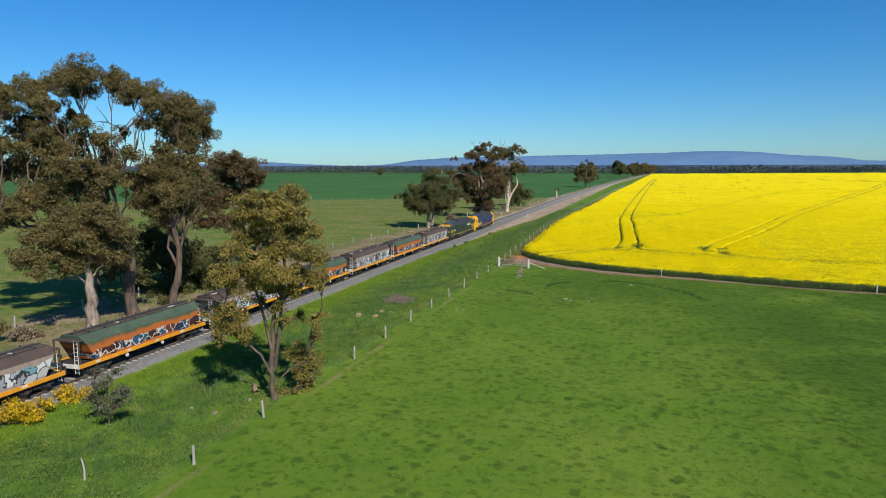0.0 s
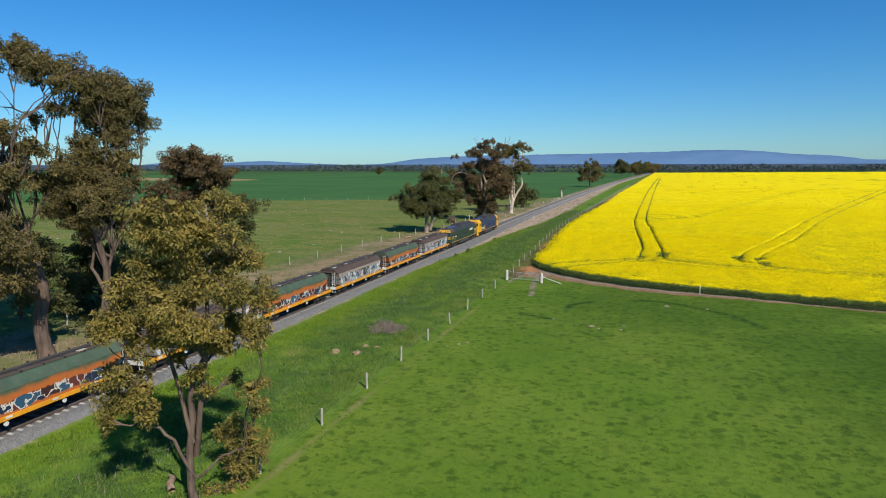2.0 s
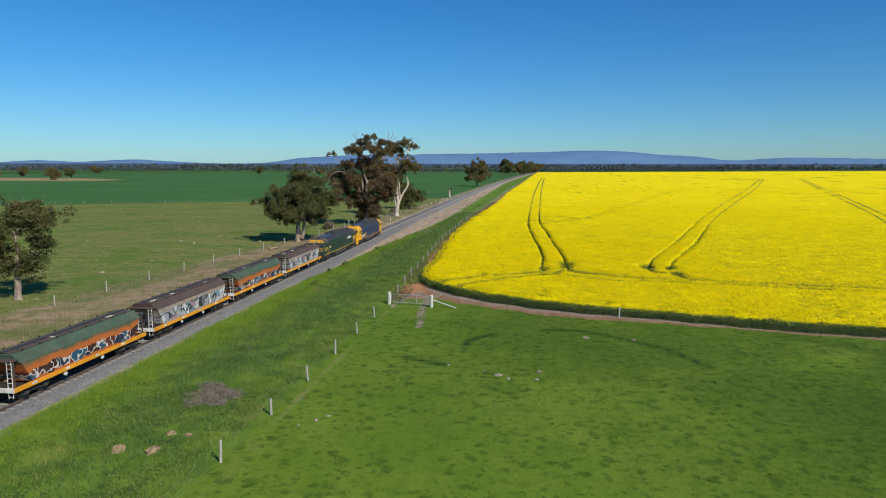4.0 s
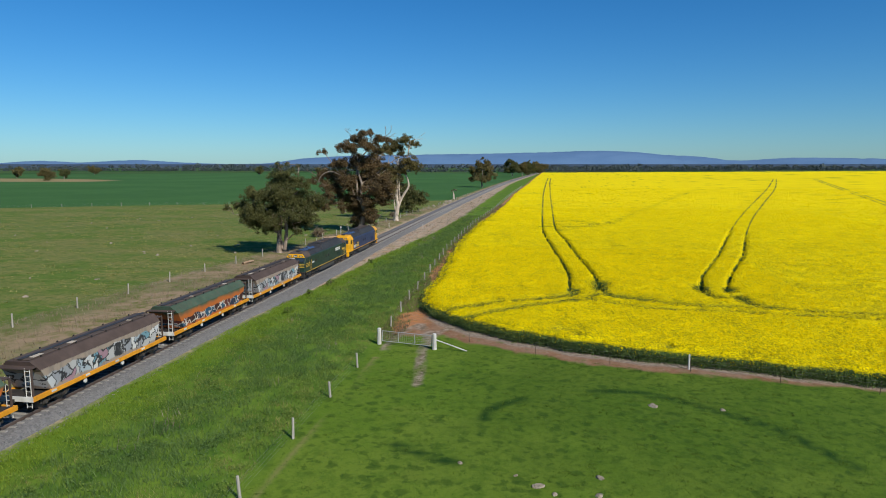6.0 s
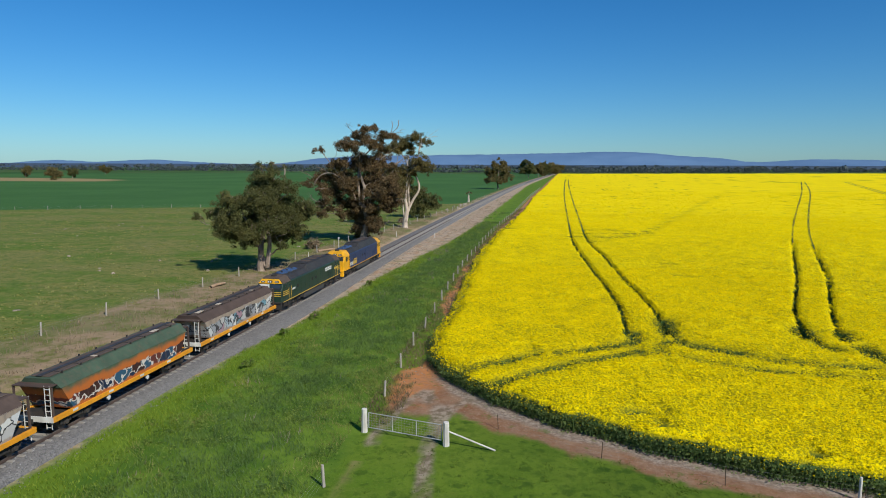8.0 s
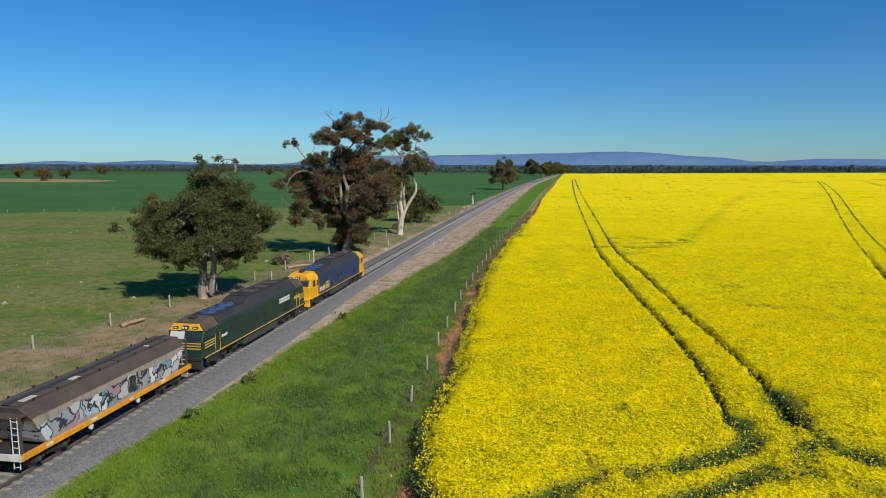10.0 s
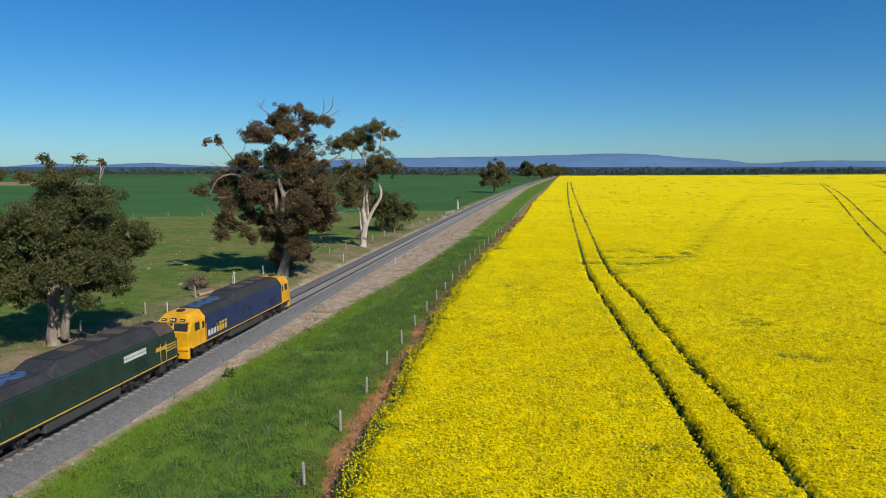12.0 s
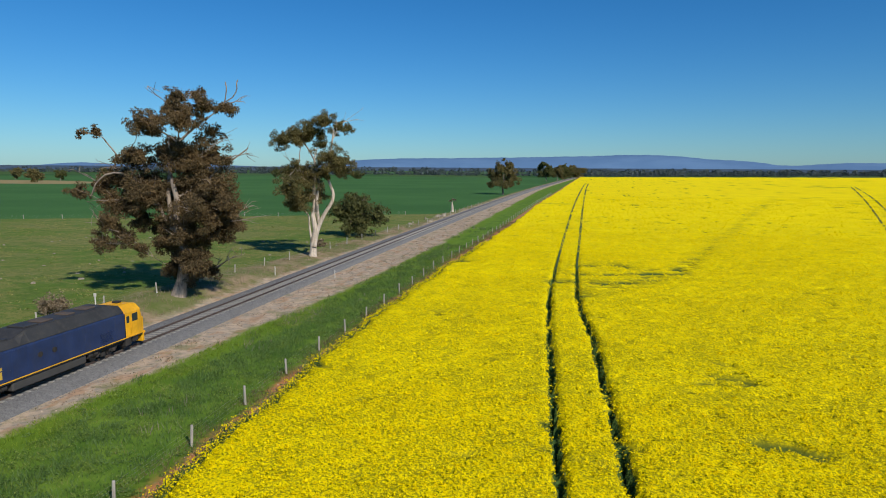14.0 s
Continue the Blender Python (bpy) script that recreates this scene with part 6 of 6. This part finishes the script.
def bogie(parent, yc, axles, name="bogie"):
    bg = new(name)
    bg.parent = parent
    bg.matrix_basis = pose(0, yc, 0)
    span = max(axles) - min(axles)
    for s in (-1.12, 1.12):
        bm = bmesh.new()
        box(bm, s - 0.07, s + 0.07, min(axles) - 0.45, max(axles) + 0.45, 0.58, 0.82, 0.03)
        box(bm, s - 0.09, s + 0.09, -0.35, 0.35, 0.42, 0.62, 0.03)
        for a in axles:
            box(bm, s - 0.1, s + 0.1, a - 0.2, a + 0.2, 0.3, 0.62, 0.05)
            for o in (-0.36, 0.36):
                rod(bm, (s, a + o, 0.42), (s, a + o, 0.84), 0.09, n=8)
        part("side_frame", bm, M_BLACK, bg)
        for a in axles:
            part("axle_box", brod((s, a, 0.46), (s + (0.16 if s > 0 else -0.16), a, 0.46), 0.14, n=10), M_WHEEL, bg)
        if span > 2.5:
            part("brake_gear", bbox(s - 0.05, s + 0.05, min(axles) + 0.5, min(axles) + 1.0, 0.2, 0.5), M_BLACK, bg)
    for a in axles:
        wheelset(bg, a)
    part("bolster", bbox(-0.9, 0.9, -0.3, 0.3, 0.5, 0.85), M_BLACK, bg)
    return bg


def coupler(parent, y, sgn):
    bm = bbox(-0.12, 0.12, min(y, y + sgn * 0.5), max(y, y + sgn * 0.5), 0.78, 1.02)
    box(bm, -0.18, 0.18, min(y + sgn * 0.38, y + sgn * 0.66), max(y + sgn * 0.38, y + sgn * 0.66), 0.74, 1.06, 0.05)
    part("coupler", bm, M_BLACK, parent)


def section(y, half, roof_half, z0, zs, zt):
    """One ring of the body: sides up to zs, sloping shoulders to a flat roof at zt."""
    return [(half, y, z0), (half, y, zs), (half - 0.06, y, zs + 0.12), (roof_half, y, zt - 0.04), (roof_half - 0.1, y, zt), (-roof_half + 0.1, y, zt), (-roof_half, y, zt - 0.04), (-half + 0.06, y, zs + 0.12), (-half, y, zs), (-half, y, z0)]


def locomotive(y, body, cab, trim, label, green):
    th = empty("locomotive", pose(RAIL_X, y, RAIL_TOP), label, "locomotive", "locomotives of the train")
    W = 1.46
    # long hood between the cabs: side walls, then roof pieces
    bm = bmesh.new()
    loft(bm, [section(v, W, 0.95, 1.05, 3.02, z) for v, z in ((-7.55, 3.62), (-2.6, 3.62), (-1.7, 3.98), (6.4, 3.98), (7.55, 3.7))])
    part("hood", bm, body, th)
    bm = bmesh.new()
    loft(bm, [[(0.97, v, z - 0.06), (0.97, v, z + 0.03), (-0.97, v, z + 0.03), (-0.97, v, z - 0.06)] for v, z in ((-7.5, 3.62), (-2.65, 3.62), (-1.72, 3.98), (6.4, 3.98), (7.5, 3.7))])
    part("roof", bm, M_ROOF, th)
    bm = bmesh.new()
    for s in (-1, 1):
        loft(bm, [[(s * (W - 0.02), v, 3.16), (s * 1.0, v, z - 0.03), (s * 1.0, v, z + 0.015), (s * (W - 0.03), v, 3.2)] for v, z in ((-7.5, 3.62), (-2.65, 3.62), (-1.72, 3.98), (6.4, 3.98), (7.5, 3.7))])
    part("roof_shoulder", bm, M_ROOF, th)
    deck = part("fan_deck", bbox(-0.86, 0.86, -7.3, -2.9, 3.64, 3.72, bevel=0.02), M_ROOF, th)
    for k in range(3):
        yf = -6.5 + 1.4 * k
        fan = part("radiator_fan", brod((0, yf, 3.71), (0, yf, 3.80), 0.64, n=24), M_FAN, th)
        part("hub", brod((0, yf, 3.80), (0, yf, 3.86), 0.16, n=10), M_ROOF, fan)
        for j in range(6):
            a = math.pi * j / 3
            part("guard_bar", brod((0.12 * math.cos(a), yf + 0.12 * math.sin(a), 3.82), (0.6 * math.cos(a), yf + 0.6 * math.sin(a), 3.82), 0.03, n=4), M_FAN, fan)
    for v, w in ((0.2, 0.5), (2.6, 0.35), (4.4, 0.5)):
        part("exhaust_hatch", bbox(-0.55, 0.55, v, v + w * 2.2, 4.0, 4.09, bevel=0.02), M_ROOF_BROWN, th)
    part("dynamic_brake_grid", bbox(-0.7, 0.7, -1.4, -0.2, 4.0, 4.12, bevel=0.03), M_ROOF, th)
    # cabs
    for s in (-1, 1):
        cb = new("cab")
        cb.parent = th
        if s > 0:
            cb.matrix_basis = Matrix.Rotation(math.pi, 4, "Z")
        bm = bmesh.new()
        loft(bm, [section(-7.56, W, 0.98, 1.05, 3.02, 3.68), section(-9.0, W, 0.98, 1.05, 3.0, 3.66), section(-9.55, W - 0.04, 0.95, 1.05, 2.95, 3.55), section(-9.85, W - 0.1, 0.9, 1.05, 2.25, 2.35)])
        part("shell", bm, cab, cb)
        bm = bmesh.new()
        loft(bm, [section(-7.58, W + 0.01, 1.0, 3.04, 3.06, 3.72), section(-9.0, W + 0.01, 1.0, 3.03, 3.05, 3.70), section(-9.5, W - 0.03, 0.97, 3.0, 3.02, 3.6)])
        part("cab_roof", bm, M_ROOF_BROWN if green else cab, cb)
        bm = bmesh.new()
        loft(bm, [[(x_, -9.58, 3.06), (x_ * 0.72, -9.46, 3.54), (x_ * 0.72, -9.60, 3.54), (x_, -9.73, 3.06)] for x_ in (-1.32, 1.32)])
        part("number_board_panel", bm, M_YEL, cb)
        for x_ in (-0.78, 0.78):
            part("number_board", bbox(x_ - 0.22, x_ + 0.22, -9.77, -9.62, 3.17, 3.34, bevel=0.03), M_BLACK, cb)
            part("plain_bar", bbox(x_ - 0.15, x_ + 0.15, -9.785, -9.765, 3.22, 3.29), M_WHITE, cb)
        part("headlight_box", bbox(-0.26, 0.26, -9.8, -9.55, 3.14, 3.4, bevel=0.04), M_BLACK, cb)
        for x_ in (-0.11, 0.11):
            part("headlight", brod((x_, -9.78, 3.27), (x_, -9.83, 3.27), 0.08, n=12), M_LAMP, cb)
        # raked windscreens in two panes with a pillar
        for x0_, x1_, mt in ((-1.22, -0.08, M_BLIND if green else M_GLASS), (0.08, 1.22, M_GLASS)):
            bm = bmesh.new()
            vs = [bm.verts.new(p) for p in ((x0_, -9.88, 2.42), (x1_, -9.88, 2.42), (x1_ * 0.97, -9.74, 2.98), (x0_ * 0.97, -9.74, 2.98), (x0_, -9.80, 2.42), (x1_, -9.80, 2.42), (x1_ * 0.97, -9.64, 2.98), (x0_ * 0.97, -9.64, 2.98))]
            for q in ((0, 1, 2, 3), (7, 6, 5, 4), (0, 4, 5, 1), (1, 5, 6, 2), (2, 6, 7, 3), (3, 7, 4, 0)):
                bm.faces.new([vs[j] for j in q])
            bmesh.ops.recalc_face_normals(bm, faces=bm.faces[:])
            part("windscreen", bm, mt, cb)
        part("nose", bbox(-1.36, 1.36, -10.02, -9.8, 1.0, 2.36, bevel=0.06), cab, cb)
        if green:
            for z_ in (1.72, 1.92, 2.12):
                part("nose_stripe", bbox(-1.34, 1.34, -10.035, -10.0, z_, z_ + 0.09), trim, cb)
        for sx in (-1, 1):
            part("cab_window", bbox(min(sx * (W - 0.02), sx * (W + 0.015)), max(sx * (W - 0.02), sx * (W + 0.015)), -9.15, -8.45, 2.25, 2.9, bevel=0.012), M_GLASS, cb)
            part("cab_door", bbox(min(sx * (W - 0.02), sx * (W + 0.02)), max(sx * (W - 0.02), sx * (W + 0.02)), -8.2, -7.65, 1.1, 2.95, bevel=0.015), cab, cb)
            part("door_window", bbox(min(sx * (W + 0.005), sx * (W + 0.03)), max(sx * (W + 0.005), sx * (W + 0.03)), -8.1, -7.75, 2.25, 2.8), M_GLASS, cb)
            for v in (-8.28, -7.58):
                part("handrail", brod((sx * (W + 0.07), v, 1.1), (sx * (W + 0.07), v, 2.5), 0.018, n=6), M_YEL if not green else M_STRIPE, cb)
            if green:
                for z_ in (1.72, 1.92, 2.12):
                    part("cab_stripe", bbox(min(sx * (W - 0.01), sx * (W + 0.012)), max(sx * (W - 0.01), sx * (W + 0.012)), -9.7, -8.3 + (z_ - 1.72), z_, z_ + 0.09), trim, cb)
            part("step_well", bbox(min(sx * 1.15, sx * 1.44), max(sx * 1.15, sx * 1.44), -8.3, -7.6, 0.35, 1.05, bevel=0.03), M_BLACK, cb)
        part("horn_cluster", bbox(-0.25, 0.25, -8.9, -8.3, 3.72, 3.86, bevel=0.04), M_BLACK, cb)
        part("pilot", bbox(-1.35, 1.35, -10.08, -9.75, 0.22, 1.02, bevel=0.05), cab if not green else M_BLACK, cb)
        part("buffer_beam", bbox(-1.4, 1.4, -10.15, -9.98, 0.9, 1.1, bevel=0.02), M_BLACK if green else cab, cb)
    coupler(th, -10.1, -1)
    coupler(th, 10.1, 1)
    # sill, tank and running gear
    part("sill", bbox(-1.47, 1.47, -9.7, 9.7, 0.93, 1.05), M_BLACK, th)
    for sx in (-1, 1):
        for v in (-4.4, -3.9, 3.75, 4.3):
            part("air_reservoir", brod((sx * 1.2, v - 0.2, 0.68), (sx * 1.2, v + 0.2, 0.68), 0.2, n=12), M_BLACK, th)
        for v in (-8.9, 8.9):
            part("sand_box", bbox(*sorted((sx * 1.0, sx * 1.4)), v - 0.35, v + 0.35, 0.5, 0.93, bevel=0.05), M_BLACK, th)
        for k in range(9):
            part("louvre", bbox(*sorted((sx * (W - 0.02), sx * (W + 0.035))), 4.75, 6.1, 1.3 + 0.09 * k, 1.35 + 0.09 * k), body, th)
        part("side_seam", bbox(*sorted((sx * (W - 0.02), sx * (W + 0.02))), -7.6, -7.52, 1.1, 3.05), M_BLACK, th)
        part("side_seam", bbox(*sorted((sx * (W - 0.02), sx * (W + 0.02))), 7.52, 7.6, 1.1, 3.05), M_BLACK, th)
    for sx in (-1, 1):
        x0_, x1_ = sorted((sx * 1.455, sx * 1.485))
        part("sill_line", bbox(x0_, x1_, -9.7, 9.7, 1.02, 1.09), trim, th)
        # doors, grilles, portholes and lettering bars on the sides
        x0_, x1_ = sorted((sx * (W - 0.02), sx * (W + 0.012)))
        for v in (-5.9, -4.6, -3.3, -2.0, 0.6, 1.9, 3.2, 6.4):
            part("side_panel", bbox(x0_, x1_, v, v + 1.18, 1.2, 2.98, bevel=0.008), body, th)
        for v in (-5.6, -1.0, 0.25):
            part("porthole", brod((sx * (W - 0.02), v, 2.15), (sx * (W + 0.04), v, 2.15), 0.2, n=14), M_BLACK, th)
        x0_, x1_ = sorted((sx * (W + 0.012), sx * (W + 0.024)))
        if green:
            for z_ in (2.28, 2.52):
                part("plain_bar", bbox(x0_, x1_, 3.6, 6.0, z_, z_ + 0.2), M_WHITE, th)
            part("plain_bar", bbox(x0_, x1_, -7.2, -6.3, 1.95, 2.15), M_WHITE, th, "faded lettering bar")
            part("gold_flash", bbox(x0_, x1_, 7.1, 8.4, 2.0, 2.3), trim, th)
        else:
            # faded lettering block: a row of white bars running into gold ones
            for v in range(7):
                part("plain_bar", bbox(x0_, x1_, -7.2 + 0.46 * v, -6.86 + 0.46 * v, 1.38, 1.86), M_WHITE if v < 3 else M_STRIPE, th)
            for v in range(4):
                part("plain_bar", bbox(x0_, x1_, -5.8 + 0.46 * v, -5.46 + 0.46 * v, 1.95, 2.15), M_STRIPE, th)
        part("fuel_tank", bbox(*sorted((sx * 0.2, sx * 1.4)), -3.3, 3.3, 0.25, 0.92, bevel=0.1), M_GREY_TANK, th)
    bogie(th, -6.4, (-1.85, 0, 1.85))
    bogie(th, 6.4, (-1.85, 0, 1.85))
    return th


def hopper(y, side, top, label, seed):
    """A grain hopper: sloping ends, canted roof edges, orange sill, end platforms with ladders."""
    r = random.Random(seed)
    th = empty("hopper_wagon", pose(RAIL_X, y, RAIL_TOP), label, "wagon", "wagons of the train")
    L, W = 7.35, 1.42
    bm = bmesh.new()
    loft(bm, [[(W, -L + 1.55, 1.12), (W, -L + 0.65, 2.72), (-W, -L + 0.65, 2.72), (-W, -L + 1.55, 1.12)], [(W, L - 1.55, 1.12), (W, L - 0.65, 2.72), (-W, L - 0.65, 2.72), (-W, L - 1.55, 1.12)]])
    part("body_side", bm, side, th)
    bm = bmesh.new()
    loft(bm, [[(W + 0.01, -L + 0.62, 2.70), (0.85, -L + 0.45, 3.28), (-0.85, -L + 0.45, 3.28), (-W - 0.01, -L + 0.62, 2.70)], [(W + 0.01, L - 0.62, 2.70), (0.85, L - 0.45, 3.28), (-0.85, L - 0.45, 3.28), (-W - 0.01, L - 0.62, 2.70)]])
    part("roof", bm, top, th)
    part("hatch_strip", bbox(-0.62, 0.62, -L + 0.7, L - 0.7, 3.29, 3.35, bevel=0.02), M_ROOF_BROWN, th)
    part("walkway", bbox(-0.16, 0.16, -L + 0.6, L - 0.6, 3.352, 3.40, bevel=0.01), M_ROOF, th)
    for k in range(8):
        v = -L + 1.6 + k * (2 * L - 3.2) / 7
        w_ = r.uniform(0.1, 0.5) if r.random() < 0.35 else 0.04
        part("hatch_lid", bbox(0.2, 0.56, v - w_, v + w_, 3.353, 3.385, bevel=0.01), M_CHIP if w_ > 0.04 else M_ROOF, th)
        for sx in (-1, 1):
            part("hatch_latch", bbox(*sorted((sx * 0.68, sx * 0.76)), v - 0.05, v + 0.05, 3.28, 3.42), M_BLACK, th)
            x0_, x1_ = sorted((sx * (W + 0.0), sx * (W + 0.03)))
            if k % 2 == 0:
                part("sill_patch", bbox(*sorted((sx * 1.47, sx * 1.482)), v - 0.22, v + 0.22, 0.98, 1.12), M_WHITE, th)
    for sx in (-1, 1):
        part("side_sill", bbox(*sorted((sx * 1.28, sx * 1.47)), -L - 0.15, L + 0.15, 0.86, 1.16, bevel=0.015), M_ORANGE, th)
        for v in (-2.6, 1.6):
            part("discharge_wheel", brod((sx * 1.30, v, 0.66), (sx * 1.38, v, 0.66), 0.16, n=12), M_WHITE, th)
    for k in range(3):
        v = -3.6 + 3.6 * k
        bm = bmesh.new()
        loft(bm, [[(1.2 * q, v - 1.5 * q, z_), (1.2 * q, v + 1.5 * q, z_), (-1.2 * q, v + 1.5 * q, z_), (-1.2 * q, v - 1.5 * q, z_)] for q, z_ in ((0.45, 0.32), (1.0, 1.1))])
        part("discharge_chute", bm, M_BLACK, th)
    for s in (-1, 1):
        part("end_platform", bbox(-1.4, 1.4, *sorted((s * (L - 1.3), s * (L + 0.15))), 0.95, 1.1), M_BLACK, th)
        part("end_sill", bbox(-1.42, 1.42, *sorted((s * (L + 0.05), s * (L + 0.18))), 0.86, 1.16), M_WHITE if s < 0 else M_ORANGE, th)
        for x_ in (-1.25, 1.25):
            part("end_post", bbox(x_ - 0.05, x_ + 0.05, *sorted((s * (L - 0.12), s * (L - 0.02))), 1.1, 2.9), M_HOP_BROWN, th)
        lad = new("ladder")
        lad.parent = th
        for x_ in (0.85, 1.2):
            part("stile", brod((x_, s * (L + 0.02), 0.4), (x_, s * (L + 0.02), 3.0), 0.025, n=6), M_WHITE, lad)
        for k in range(8):
            part("rung", brod((0.85, s * (L + 0.02), 0.5 + 0.33 * k), (1.2, s * (L + 0.02), 0.5 + 0.33 * k), 0.02, n=5), M_WHITE, lad)
        part("roof_walk", bbox(-1.25, 1.25, *sorted((s * (L - 0.55), s * (L + 0.05))), 2.92, 2.98), M_HOP_BROWN, th)
        part("brake_wheel", brod((-0.6, s * (L + 0.04), 1.7), (-0.6, s * (L + 0.09), 1.7), 0.24, n=16), M_BLACK, th)
        coupler(th, s * (L + 0.15), s)
        bogie(th, s * 5.35, (-0.88, 0.88))
    return th


FRONT = 180.0
locomotive(FRONT - 10.7, M_BLUE, M_YEL, M_YEL, "blue diesel locomotive with yellow cabs heading the train", False)
locomotive(FRONT - 10.7 - 21.5, M_GREEN, M_GREEN, M_STRIPE, "dark green diesel locomotive with gold stripes and yellow brow", True)
y0_ = FRONT - 43.0 - 8.3
wag_a = hopper(y0_, M_SPRAY_A, M_HOP_BROWN, "brown grain hopper wagon with grey sprayed lettering and orange sill", 1)
wag_b = hopper(y0_ - 16.3, M_SPRAY_B, M_HOP_GREEN, "green grain hopper wagon with orange and dark sprayed lettering", 2)
for k in range(2, 9):
    copy_thing(wag_b if k % 2 else wag_a, pose(RAIL_X, y0_ - 16.3 * k, RAIL_TOP))

# ---- sleepers, last ----
sl_bm = bmesh.new()
loft(sl_bm, [[(-1.27, -0.12, 0.33), (1.27, -0.12, 0.33), (1.27, 0.12, 0.33), (-1.27, 0.12, 0.33)], [(-1.25, -0.09, 0.445), (1.25, -0.09, 0.445), (1.25, 0.09, 0.445), (-1.25, 0.09, 0.445)]])
sl_me = mesh_bm("sleeper", sl_bm, M_SLEEPER)
for k in range(300):
    yv = 60 + 0.68 * k
    ob = new("sleeper", sl_me)
    ob.parent = railway
    ob.matrix_basis = pose(RAIL_X + float(bend(yv)) + random.uniform(-0.03, 0.03), yv, 0, 0, 0, random.uniform(-1, 1))
ys_ = [60 + 0.68 * k for k in range(-100, 0)] + [60 + 0.68 * k for k in range(300, 900)]
sv, sf = [], []
for k, yv in enumerate(ys_):
    b = RAIL_X + float(bend(yv))
    sv += [(b - 1.25, yv - 0.1, 0.445), (b + 1.25, yv - 0.1, 0.445), (b + 1.25, yv + 0.1, 0.445), (b - 1.25, yv + 0.1, 0.445), (b - 1.27, yv - 0.12, 0.33), (b + 1.27, yv - 0.12, 0.33), (b + 1.27, yv + 0.12, 0.33), (b - 1.27, yv + 0.12, 0.33)]
    o = k * 8
    sf += [(o, o + 1, o + 2, o + 3), (o + 4, o + 5, o + 1, o), (o + 5, o + 6, o + 2, o + 1), (o + 6, o + 7, o + 3, o + 2), (o + 7, o + 4, o, o + 3)]
far_sl = part("far_sleepers", mesh_np("far_sleepers", sv, sf, [M_SLEEPER]), None, railway)
far_sl["kind"] = "stuff"
